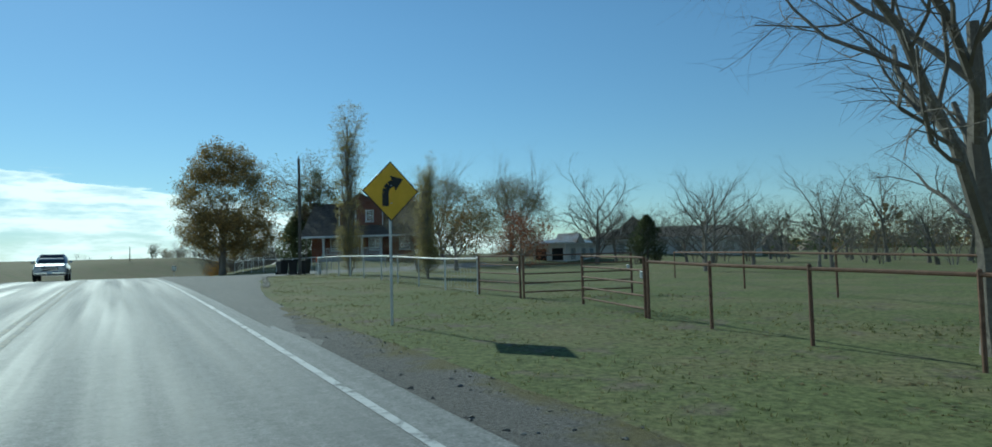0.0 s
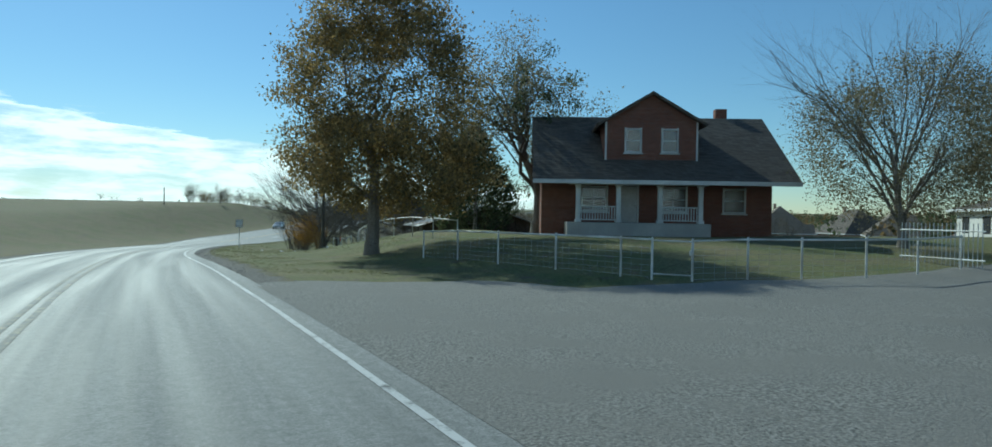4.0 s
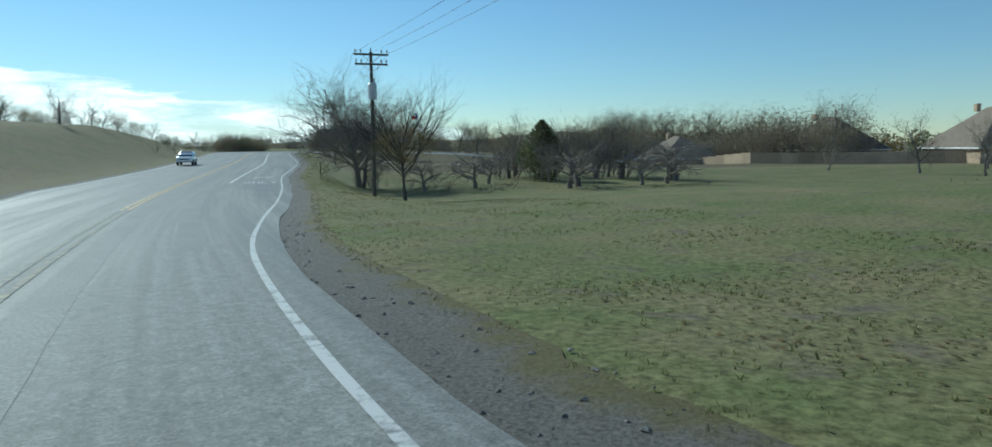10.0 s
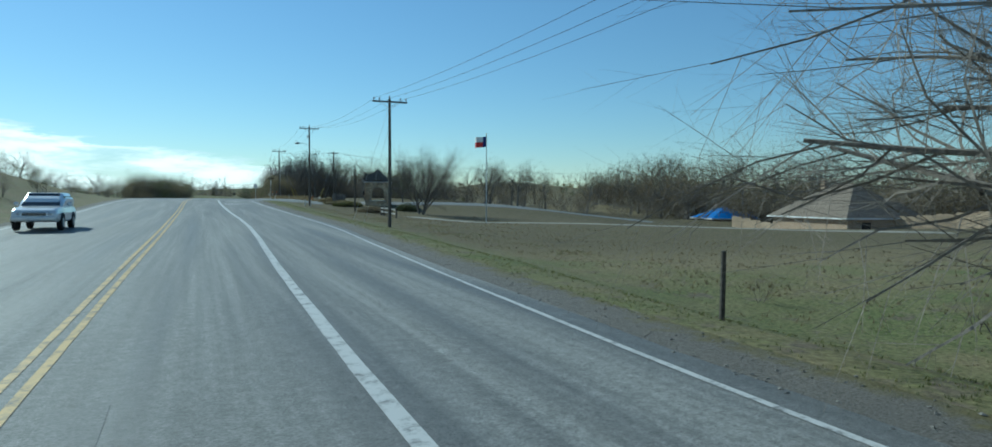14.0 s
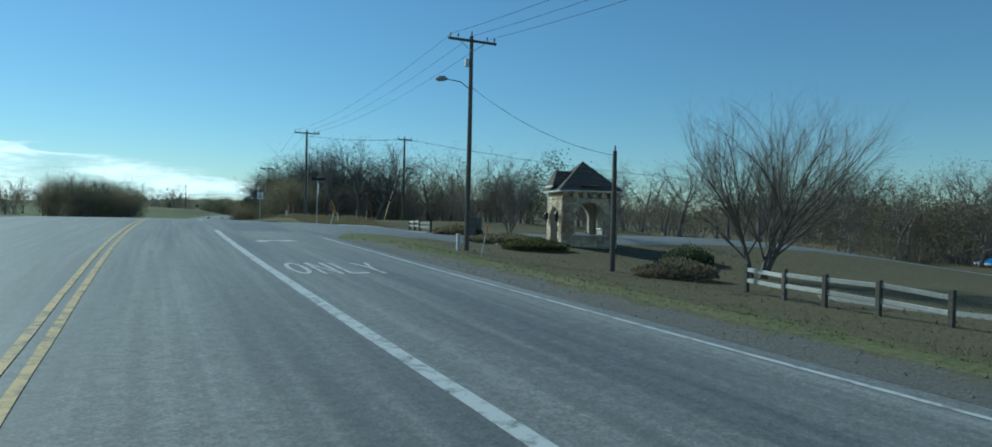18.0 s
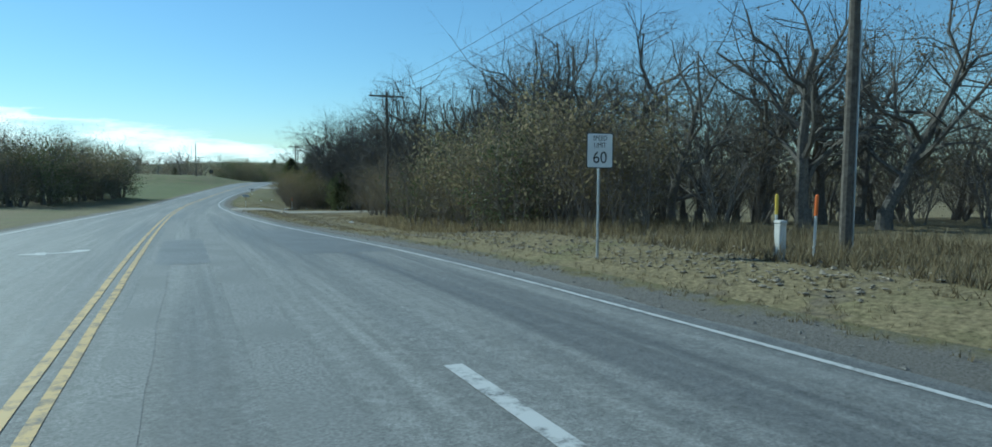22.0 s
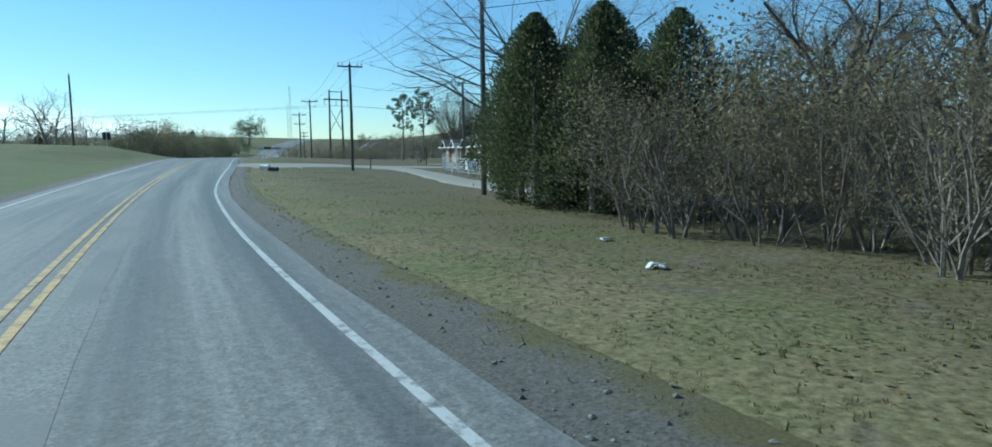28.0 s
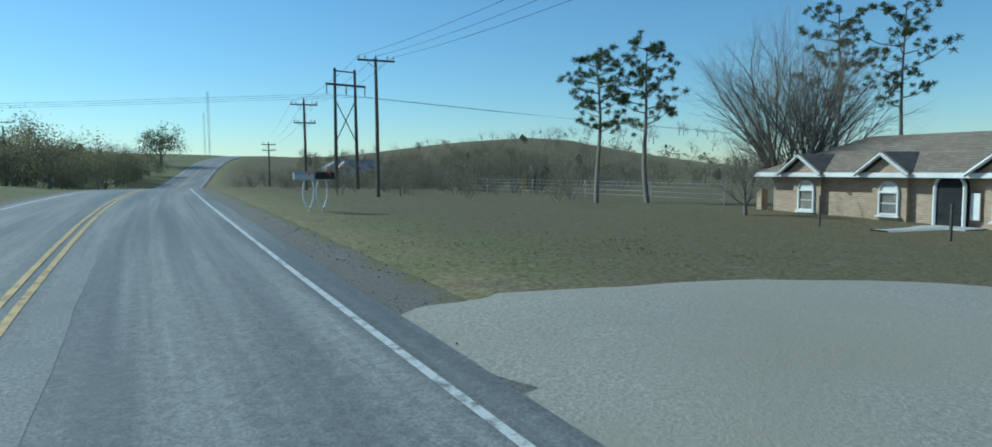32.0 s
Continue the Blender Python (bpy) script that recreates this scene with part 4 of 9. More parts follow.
def leaves(rng, mb, tips, each, size, spread, flat=0.0):
    """Small leaf blades about the tips."""
    for p, d in tips:
        for _ in range(each):
            c = p + Vector((rng.gauss(0, spread), rng.gauss(0, spread), rng.gauss(0, spread * 0.8)))
            u = Vector((rng.gauss(0, 1), rng.gauss(0, 1), rng.gauss(0, 1) * (1 - flat))).normalized()
            w = u.cross(Vector((rng.gauss(0, 1), rng.gauss(0, 1), rng.gauss(0, 1)))).normalized()
            k = size * (0.6 + 0.8 * rng.random())
            mb.v += [tuple(c - u * k), tuple(c + w * k * 0.55), tuple(c + u * k), tuple(c - w * k * 0.55)]
            n = len(mb.v)
            mb.f.append((n - 4, n - 3, n - 2, n - 1))


def tree(name, label, seed, height, girth, plan, bole=0.3, leaf=None, leaf_mat=None, bark=None, lean=(0, 0), trunk_share=0.55, thinning=1.0, stems=1, category="tree", crown_label=""):
    """A tree at the origin: trunk, branches and, where it has them, leaves."""
    global plan_start
    plan_start = bole
    rng = random.Random(seed)
    root = thing(name, label, category)
    boughs, twigs, tips = Mesh(), Mesh(), []
    for n in range(stems):
        a = 2.1 * n + rng.random()
        out = 0.0 if stems == 1 else 0.22 + 0.25 * rng.random()
        way = Vector((lean[0] + out * math.cos(a), lean[1] + out * math.sin(a), 1)).normalized()
        foot = Vector((0.18 * math.cos(a), 0.18 * math.sin(a), -0.25)) if stems > 1 else Vector((0, 0, -0.25))
        grow(rng, boughs, twigs, tips, foot, way, height * trunk_share, girth, 0, plan)
        if stems == 1:
            # the flare of the roots
            boughs.lathe(foot.x, foot.y, [(girth * 1.4, -0.3), (girth * 1.2, 0.05), (girth * 1.07, 0.3), (girth * 1.0, 0.6)], 12)
    if category == "shrub":
        boughs.v, boughs.f = boughs.v + twigs.v, boughs.f + [tuple(i + len(boughs.v) for i in f) for f in twigs.f]
        tagged(part("stem_tangle", boughs, bark or M_BARK, root), kind="stuff")
    else:
        part("trunk", boughs, bark or M_BARK, root)
        tagged(part("branch_crown", twigs, bark or M_BARK, root), kind="stuff")
    if leaf:
        crown = Mesh()
        each, size, spread = leaf
        leaves(rng, crown, tips, each, size, spread)
        part("crown", crown, leaf_mat, root, crown_label)
    return root


def L3(k, share, ang, wander, lift, sides, pieces):
    return (k, share, ang, wander, lift, sides, pieces)


OAK_BIG = [L3(8, 0.76, 0.85, 0.08, 0.02, 8, 6), L3(7, 0.5, 0.75, 0.16, 0.05, 6, 5), L3(7, 0.5, 0.75, 0.22, 0.03, 4, 4), L3(7, 0.5, 0.7, 0.25, 0.0, 3, 3), L3(0, 0, 0, 0.25, 0.0, 3, 2)]
OAK = [L3(10, 0.56, 0.85, 0.14, 0.05, 8, 6), L3(8, 0.50, 0.85, 0.32, 0.12, 5, 4), L3(6, 0.50, 0.8, 0.36, 0.06, 3, 2), L3(6, 0.5, 0.75, 0.38, 0.03, 3, 1), L3(0, 0, 0, 0.25, 0.0, 3, 1)]
SPRAY = [L3(11, 0.85, 0.75, 0.06, 0.0, 8, 4), L3(9, 0.42, 0.6, 0.12, 0.05, 5, 5), L3(7, 0.5, 0.55, 0.16, 0.08, 3, 3), L3(5, 0.5, 0.5, 0.2, 0.05, 3, 2), L3(0, 0, 0, 0.2, 0.0, 3, 1)]
DOME = [L3(9, 1.0, 1.0, 0.08, 0.0, 8, 4), L3(8, 0.42, 0.7, 0.2, -0.02, 5, 5), L3(7, 0.5, 0.8, 0.25, -0.06, 4, 3), L3(6, 0.5, 0.7, 0.3, -0.05, 3, 2), L3(0, 0, 0, 0.3, -0.05, 3, 1)]
VASE = [L3(13, 0.95, 0.48, 0.05, 0.02, 7, 4), L3(9, 0.5, 0.42, 0.10, 0.05, 4, 4), L3(7, 0.5, 0.45, 0.14, 0.06, 3, 3), L3(4, 0.5, 0.45, 0.2, 0.05, 3, 1), L3(0, 0, 0, 0.2, 0.0, 3, 1)]
LEAFY = [L3(9, 0.70, 0.9, 0.08, 0.03, 8, 5), L3(6, 0.5, 0.8, 0.2, 0.06, 5, 3), L3(5, 0.5, 0.8, 0.25, 0.0, 3, 2), L3(0, 0, 0, 0.25, 0.0, 3, 1)]
SHRUB = [L3(6, 0.6, 0.55, 0.12, 0.05, 5, 4), L3(5, 0.5, 0.6, 0.2, 0.08, 3, 2), L3(3, 0.5, 0.6, 0.25, 0.05, 3, 2), L3(0, 0, 0, 0.25, 0.0, 3, 1)]
COLUMN = [L3(64, 0.24, 0.3, 0.03, 0.0, 8, 8), L3(9, 0.5, 0.34, 0.08, 0.14, 4, 4), L3(0, 0, 0, 0.15, 0.08, 3, 1)]


def cedar(seed, height, width, label, mat=None, name="cedar_tree", n=5200, fine=1.0):
    """A dense evergreen cone of many small sprays on upswept boughs."""
    rng = random.Random(seed)
    root = thing(name, label, "tree")
    trunk, crown = Mesh(), Mesh()
    trunk.tube([(0, 0, -0.2), (0.05, 0, height * 0.5), (0, 0.05, height * 0.93)], [0.16, 0.10, 0.02], 7)
    lobes = [(rng.random() * 6.28, 0.15 + 0.85 * rng.random(), 0.5 + 0.75 * rng.random()) for _ in range(26)]
    for k in range(n):
        a, f, g = lobes[k % 26]
        t = min(0.99, max(0.02, f + rng.gauss(0, 0.13)))
        shape = min(1.0, 1.75 * (1 - t)) ** 0.66 * min(1.0, 0.62 + 1.6 * t)
        ang = a + rng.gauss(0, 0.55)
        r = width * 0.5 * shape * g * (rng.random() ** 0.4)
        c = Vector((r * math.cos(ang), r * math.sin(ang), height * t))
        out = Vector((math.cos(ang), math.sin(ang), 0.9 + rng.gauss(0, 0.5))).normalized()
        w = out.cross(Vector((rng.gauss(0, 1), rng.gauss(0, 1), rng.gauss(0, 1)))).normalized()
        k1 = (0.08 + 0.12 * rng.random()) * (0.6 + height / 14) * fine
        crown.v += [tuple(c - out * k1), tuple(c + w * k1 * 0.4), tuple(c + out * k1 * 1.3), tuple(c - w * k1 * 0.4)]
        m = len(crown.v)
        crown.f.append((m - 4, m - 3, m - 2, m - 1))
    part("trunk", trunk, M_BARK, root)
    part("crown", crown, mat or M_LEAF_CEDAR, root)
    return root


def pine(seed, height, label, reach=0.21, low=0.48):
    """A tall thin pine: a bare bole and tufts of needles on the upper boughs."""
    rng = random.Random(seed)
    root = thing("pine_tree", label, "tree")
    trunk, crown, tips = Mesh(), Mesh(), []
    bend = rng.gauss(0, 0.15)
    line = [Vector((bend * math.sin(3 * i / 8), 0.1 * math.sin(i), -0.2 + height * i / 8)) for i in range(9)]
    trunk.tube(line, [0.17 - 0.017 * i for i in range(9)], 8)
    for k in range(17):
        f = low + (1 - low) * (k + rng.random()) / 17
        i = min(7, int(f * 8))
        q = line[i].lerp(line[i + 1], f * 8 - i)
        a = 2.4 * k + rng.random()
        ln = height * reach * (1.15 - abs(f - 0.68) * 1.7) * (0.6 + 0.6 * rng.random())
        way = Vector((math.cos(a), math.sin(a), 0.25)).normalized()
        p1, p2 = q + way * ln * 0.5, q + way * ln + Vector((0, 0, ln * 0.18))
        trunk.tube([q, p1, p2], [0.045, 0.03, 0.012], 4)
        for c in [p2] + [q.lerp(p2, 0.35 + 0.65 * rng.random()) + Vector((rng.gauss(0, 0.28), rng.gauss(0, 0.28), rng.gauss(0.05, 0.2))) for _ in range(7)]:
            tips.append((c, way))
    tips.append((line[-1], Vector((0, 0, 1))))
    for c, _ in tips:
        r0 = 0.20 + 0.14 * rng.random()
        for _ in range(60):
            u = Vector((rng.gauss(0, 1), rng.gauss(0, 1), rng.gauss(0, 0.8) + 0.25)).normalized()
            w = u.cross(Vector((rng.gauss(0, 1), rng.gauss(0, 1), rng.gauss(0, 1)))).normalized()
            b = c + u * 0.05
            e = c + u * r0 * (0.8 + 0.6 * rng.random())
            crown.v += [tuple(b - w * 0.02), tuple(b + w * 0.02), tuple(e)]
            m = len(crown.v)
            crown.f.append((m - 3, m - 2, m - 1))
    part("trunk", trunk, M_BARK, root)
    part("crown", crown, M_LEAF_PINE, root)
    return root


def put(ob, s, d, turn=0.0, scale=1.0, h=0.0):
    ob.matrix_basis = stand(s, d, turn, h, True, scale)
    return ob


def put_copy(ob, s, d, turn=0.0, scale=1.0, label="", h=0.0):
    c = copy_thing(ob, stand(s, d, turn, h, True, scale))
    c.scale = (scale,) * 3
    return tagged(c, label)



def canopy(root, name, rows, mat, seed, label=""):
    """A full crown: lumps of small leaves over ellipsoids (x, y, z, half width, half height, lumps, leaves a lump, size, spread)."""
    r, mb = random.Random(seed), Mesh()
    for x, y, z, w, hh, n, each, size, spread in rows:
        tips = []
        for _ in range(n):
            a, u, q = r.random() * 6.28, 2 * r.random() - 1, (0.25 + 0.75 * r.random()) ** 0.4
            k = math.sqrt(1 - u * u) * q * w
            tips.append((Vector((x + k * math.cos(a), y + k * math.sin(a), z + hh * u * q)), None))
        leaves(r, mb, tips, each, size, spread)
    return part(name, mb, mat, root, label)


# the great bare pecan by the first gates
put(tree("bare_tree", "large leafless spreading tree by the paddock rail", 11, 7.8, 0.21, OAK_BIG, 0.26, lean=(0.02, 0.05), trunk_share=0.60), 5.1, 12.2)
# two columns of poplar
tall = put(tree("poplar_tree", "tall narrow poplar with thinning gold-green leaves", 21, 9.2, 0.085, COLUMN, 0.02, (38, 0.028, 0.13), M_LEAF_POPLAR, M_TWIG, trunk_share=0.97), 41.9, 14.4, 0, 0.92)
slim = put(tree("poplar_tree", "narrow poplar with thinning gold-green leaves", 22, 5.9, 0.07, COLUMN, 0.02, (32, 0.026, 0.12), M_LEAF_POPLAR, M_TWIG, trunk_share=0.95), 31.7, 15.2, 0, 0.84)
for pop, z, w in ((tall, 1.9, 0.75), (slim, 1.3, 0.6)):
    canopy(pop, "lower_crown", [(0, 0, z, w, z - 0.25, 150, 60, 0.027, 0.16)], M_LEAF_POPLAR, 24, "gold-green leaves on the low shoots")
# the leafy tree and the one full of mistletoe by the house
shade = put(tree("shade_tree", "big broad tree in golden-brown autumn leaf beside the brick house", 31, 10.5, 0.34, [L3(11, 0.46, 0.8, 0.08, 0.05, 8, 5)] + LEAFY[1:], 0.30, bark=M_BARK, trunk_share=0.66), 82.6, 11.9, 0, 1.1)
canopy(shade, "crown", [(0.5, 0, 7.7, 4.95, 4.6, 340, 115, 0.075, 0.34), (0.7, 0, 4.2, 5.1, 2.4, 250, 105, 0.075, 0.34), (0, 0.4, 11.2, 3.0, 2.5, 110, 100, 0.075, 0.32)], M_LEAF_AUTUMN, 33, "dense golden-brown leaves")
put(tree("mistletoe_tree", "dark tree full of mistletoe clumps before the brick house", 32, 10.5, 0.30, OAK, 0.30, (3, 0.07, 0.25), M_LEAF_DULL, lean=(0.12, 0.0), trunk_share=0.66), 87.5, 23.8, 0, 1.25)


def mistletoe(n, seed):
    """Dark evergreen balls in the crown of the bare tree by the house."""
    host = bpy.data.objects["mistletoe_tree"]
    r = random.Random(seed)
    mb = Mesh()
    for _ in range(n):
        a, rad, z = r.random() * 6.28, 0.6 + 2.6 * r.random(), 5.0 + 4.6 * r.random()
        size = 0.28 + 0.3 * r.random()
        leaves(r, mb, [(Vector((rad * math.cos(a), rad * math.sin(a), z)), None)], 190, 0.06, size * 0.55)
    tagged(part("mistletoe", mb, M_LEAF_CEDAR, host), "dark green balls of mistletoe", kind="stuff")


mistletoe(22, 7)
PECANS = [tree("bare_tree", "tall leafless pecan with upswept limbs behind the paddock", 35 + k, 8.0, 0.17, OAK_BIG[:3] + [L3(4, 0.5, 0.7, 0.25, 0.0, 3, 2), L3(0, 0, 0, 0.25, 0.0, 3, 1)], 0.22, bark=M_BARK, trunk_share=0.62) for k in range(2)]
BARE = [tree("bare_sapling", "slender leafless sapling with several thin stems", 66 + k, 3.6, 0.045, SHRUB, 0.25, bark=M_BARKP, stems=4, trunk_share=0.8, category="shrub") for k in range(2)]
OAKS = [tree("bare_oak", "leafless post oak with crooked grey limbs", 40 + k, 8.0 + 0.4 * k, 0.17 + 0.02 * k, OAK, 0.24, bark=M_BARKP, trunk_share=0.62) for k in range(4)]
BRUSH = [tree("bare_shrub", "tangle of brown brush with a few dry leaves", 60 + k, 3.4, 0.028, SHRUB, 0.1, (3, 0.028, 0.2), M_LEAF_BRUSH, M_TWIG, stems=4, trunk_share=0.75, category="shrub") for k in range(3)]
FAR_OAK = [L3(8, 0.56, 0.85, 0.14, 0.05, 5, 3), L3(7, 0.52, 0.85, 0.32, 0.12, 3, 3), L3(7, 0.52, 0.8, 0.36, 0.06, 3, 2), L3(0, 0, 0, 0.35, 0.02, 3, 1)]
FAR_OAKS = [tree("bare_oak", "leafless post oak far off across the fields", 50 + k, 8.6 + 0.5 * k, 0.19, FAR_OAK, 0.26, (2, 0.05, 0.25), M_LEAF_OAK, M_BARKP, trunk_share=0.62) for k in range(2)]
THICKET = [tree("leafy_thicket", "dense dark evergreen thicket beside the road", 55 + k, 4.6, 0.10, LEAFY, 0.05, (9, 0.072, 0.42), (M_LEAF_DULL, M_LEAF_CEDAR)[k], M_BARK, trunk_share=0.75, category="shrub") for k in range(2)]
UNDER = [tree("underwood", "dense grey-brown underwood of twigs and dead leaf", 57 + k, 4.0, 0.06, SHRUB, 0.05, (4, 0.036, 0.26), M_LEAF_UNDER, M_BARK, stems=3, trunk_share=0.75, category="shrub") for k in range(2)]
FAR_SHRUB = [L3(5, 0.6, 0.55, 0.12, 0.05, 3, 2), L3(4, 0.5, 0.6, 0.2, 0.08, 3, 1), L3(0, 0, 0, 0.25, 0.0, 3, 1)]
FAR_UNDER = [tree("underwood", "grey-brown underwood on the far hill", 157 + k, 4.0, 0.05, FAR_SHRUB, 0.05, (6, 0.085, 0.34), M_LEAF_UNDER, M_BARK, stems=3, trunk_share=0.75, category="shrub") for k in range(2)]
FAR_GREEN = [tree("leafy_thicket", "dark evergreen thicket on the far hill", 159 + k, 4.0, 0.05, FAR_SHRUB, 0.05, (9, 0.105, 0.34), M_LEAF_CEDAR, M_BARK, stems=3, trunk_share=0.75, category="shrub") for k in range(2)]
FAR_BARE = [tree("bare_oak", "leafless oak on the far hill", 161 + k, 9.0, 0.19, [L3(7, 0.56, 0.85, 0.14, 0.05, 4, 3), L3(6, 0.52, 0.85, 0.32, 0.12, 3, 2), L3(5, 0.52, 0.8, 0.36, 0.06, 3, 1), L3(0, 0, 0, 0.35, 0.02, 3, 1)], 0.26, bark=M_BARKP, trunk_share=0.62) for k in range(2)]
SPRAYS = [tree("bare_tree", "leafless tree with fine upswept twigs", 70 + k, 6.5, 0.15, SPRAY, 0.22, bark=M_TWIG, trunk_share=0.5) for k in range(2)]
DOMES = [tree("bare_tree", "low leafless tree with a wide drooping dome of twigs", 80 + k, 5.2, 0.20, DOME, 0.35, bark=M_BARK, trunk_share=0.52) for k in range(2)]
CEDARS = [cedar(90 + k, 5.5, 4.2, "dense dark green juniper", n=5200) for k in range(2)]
JUNIPERS = [cedar(95 + k, 5.5, 4.0, "tall feathery juniper", n=36000, fine=0.34) for k in range(2)]
USED = set()


def plant(kinds, k, s, d, turn=0.0, scale=1.0, label=""):
    """Stands the next of a kind on the land; the first use takes the original itself."""
    ob = kinds[k % len(kinds)]
    if ob.name not in USED:
        USED.add(ob.name)
        put(ob, s, d, turn, scale)
        return tagged(ob, label)
    return put_copy(ob, s, d, turn, scale, label)

# ---- poles and wires ----


def pole(height, arms, label, lamp=False, trafo=False, guards=False):
    root = thing("utility_pole", label, "utility pole")
    shaft = Mesh()
    shaft.tube([(0, 0, -0.4), (0.02, 0, height * 0.5), (0, 0, height)], [0.125, 0.11, 0.088], 10)
    part("shaft", shaft, M_WOODPOLE, root)
    for z, w in arms:
        a = part("crossarm", Mesh().box(0, -0.13, z, w, 0.09, 0.11, 0.012), M_WOODPOLE, root)
        for sx in (-1, 1):
            part("brace", Mesh().tube([(sx * w * 0.27, -0.13, z - 0.04), (0, -0.13, z - 0.48)], 0.018, 5), M_STEEL, root)
        for x in (-0.46, -0.3, 0.30, 0.46) if w > 1.6 else (-0.45, 0.45):
            part("insulator", Mesh().lathe(x * w, -0.13, [(0.014, z + 0.05), (0.014, z + 0.11), (0.05, z + 0.12), (0.045, z + 0.17), (0.055, z + 0.18), (0.035, z + 0.26), (0.01, z + 0.28)], 8), M_PORC, a)
    part("insulator", Mesh().lathe(0, 0, [(0.03, height), (0.05, height + 0.05), (0.045, height + 0.12), (0.055, height + 0.14), (0.02, height + 0.24)], 8), M_PORC, root)
    if lamp:
        z = height - 2.2
        b = part("lamp_arm", Mesh().tube([(-0.1, 0, z - 0.2), (-0.5, 0, z + 0.05), (-1.2, 0, z + 0.1)], 0.025, 6), M_STEEL, root)
        part("lamp_head", Mesh().tube([(-1.15, 0, z + 0.11), (-1.3, 0, z + 0.12), (-1.55, 0, z + 0.08), (-1.7, 0, z + 0.04)], [0.05, 0.12, 0.13, 0.05], 10), M_STEEL, b)
        part("meter_box", Mesh().box(-0.2, 0, height - 1.25, 0.18, 0.2, 0.35, 0.02), M_STEEL, root)
    if trafo:
        t = part("transformer", Mesh().lathe(-0.02, -0.36, [(0.05, trafo - 0.5), (0.25, trafo - 0.46), (0.25, trafo + 0.40), (0.22, trafo + 0.44), (0.05, trafo + 0.48)], 16), M_STEEL, root, "grey drum transformer")
        for x in (-0.12, 0.1):
            part("bushing", Mesh().lathe(x, -0.36, [(0.03, trafo + 0.45), (0.05, trafo + 0.52), (0.03, trafo + 0.58), (0.05, trafo + 0.64), (0.015, trafo + 0.74)], 8), M_PORC, t)
        part("bracket", Mesh().box(0, -0.16, trafo, 0.12, 0.14, 0.5, 0.01), M_STEEL, root)
    if guards:
        part("riser_pipe", Mesh().tube([(0.14, -0.05, -0.2), (0.14, -0.05, height * 0.55)], 0.03, 6), M_STEEL, root)
    return root


def wire(a, b, sag, name="power_line", r=0.009, label="thin dark overhead power line between poles"):
    pts = []
    for i in range(15):
        f = i / 14
        p = a.lerp(b, f)
        p.z -= sag * 4 * f * (1 - f)
        pts.append(p)
    return tagged(part(name, Mesh().tube(pts, r, 4), M_WIRE), label, "power line")


POLES = [(49.3, 13.1, 8.1, [], {}), (105.5, 12.6, 10.2, [(9.95, 1.5), (9.2, 1.9)], {}), (164.1, 11.4, 8.45, [(8.3, 2.0), (7.75, 1.9)], dict(trafo=6.2)),
         (225.7, 13.5, 8.7, [(8.5, 2.4)], {}), (269.4, 14.1, 9.9, [(9.65, 2.4)], dict(lamp=True)), (309.4, 13.3, 8.5, [(8.3, 2.4)], dict(guards=True)),
         (346.4, 13.8, 8.6, [(8.4, 2.4)], {}), (395.3, 14.6, 7.2, [(6.95, 2.0)], {}), (418.8, 13.0, 8.3, [(8.1, 2.2)], {}), (450.4, 22.8, 7.4, [], {}), (482, 60, 7.5, [(7.3, 1.2)], {}), (447.3, 12.8, 8.1, [(7.9, 1.9)], {}), (494.9, 13.5, 8.0, [(7.85, 2.2)], {}),
         (515, 12.7, 7.5, [(7.1, 2.2), (5.6, 1.8)], {}), (560, 14, 6.5, [(6.3, 1.9), (5.5, 1.9)], {}), (202.3, -25.1, 3.6, [], {}), (486, -13.8, 8.1, [], {}), (557, -17, 7.2, [(7.8, 2.0)], {})]
for s, d, hh, arms, more in POLES:
    put(pole(hh, arms, "weathered wooden utility pole" + (" with a crossarm" if arms else " without crossarms") + (" and a street lamp" if more.get("lamp") else " and a grey transformer" if more.get("trafo") else ""), **more), s, d)
put(pole(5.2, [], "short weathered service pole near the gatehouse"), 264.5, 18.9)
put(pole(8.3, [(8.1, 1.5)], "weathered wooden utility pole at the edge of the oak wood"), 307.5, 22.6)




def tip(s, d, hh, x=0.0):
    p, (_, way) = spot(s, d, hh), line_at(s)
    return p + Vector((way.y, -way.x, 0)) * x


RUN = [(49.3, 13.1, 8.0), (105.5, 12.6, 10.1), (164.1, 11.4, 8.3), (225.7, 13.5, 8.65), (269.4, 14.1, 9.8), (309.4, 13.3, 8.45), (346.4, 13.8, 8.55), (395.3, 14.6, 7.1), (418.8, 13.0, 8.2), (447.3, 12.8, 8.05), (494.9, 13.5, 8.0), (515, 12.7, 7.3), (560, 14, 6.5)]
for (s0, d0, h0), (s1, d1, h1) in zip(RUN[1:], RUN[2:]):
    for x in (-1.0, 0.0, 1.0):
        wire(tip(s0, d0, h0 + 0.1, x), tip(s1, d1, h1 + 0.1, x), 0.35 + 0.008 * (s1 - s0))
wire(tip(269.4, 14.1, 7.6), tip(264.5, 18.9, 5.0), 0.5, label="slack service wire from the lamp pole to the short pole")
for x in (-0.5, 0.5):
    wire(tip(309.0, 13.4, 8.0), tip(307.5, 22.6, 8.2, x), 0.25)
    wire(tip(307.5, 22.6, 8.2, x), tip(292, 75, 8.5, x), 1.2)
wire(tip(346.4, 13.8, 7.0), tip(352, 34, 8.5), 0.5, r=0.012)
wire(tip(418.8, 13.0, 7.4), tip(398, 30, 9.5), 0.5, r=0.014, label="pale service wire running from the pole into the trees")
wire(tip(450.4, 22.8, 7.2), tip(482, 60, 7.2), 0.5)
wire(tip(447.3, 12.8, 6.5), tip(450.4, 22.8, 7.0), 0.4)


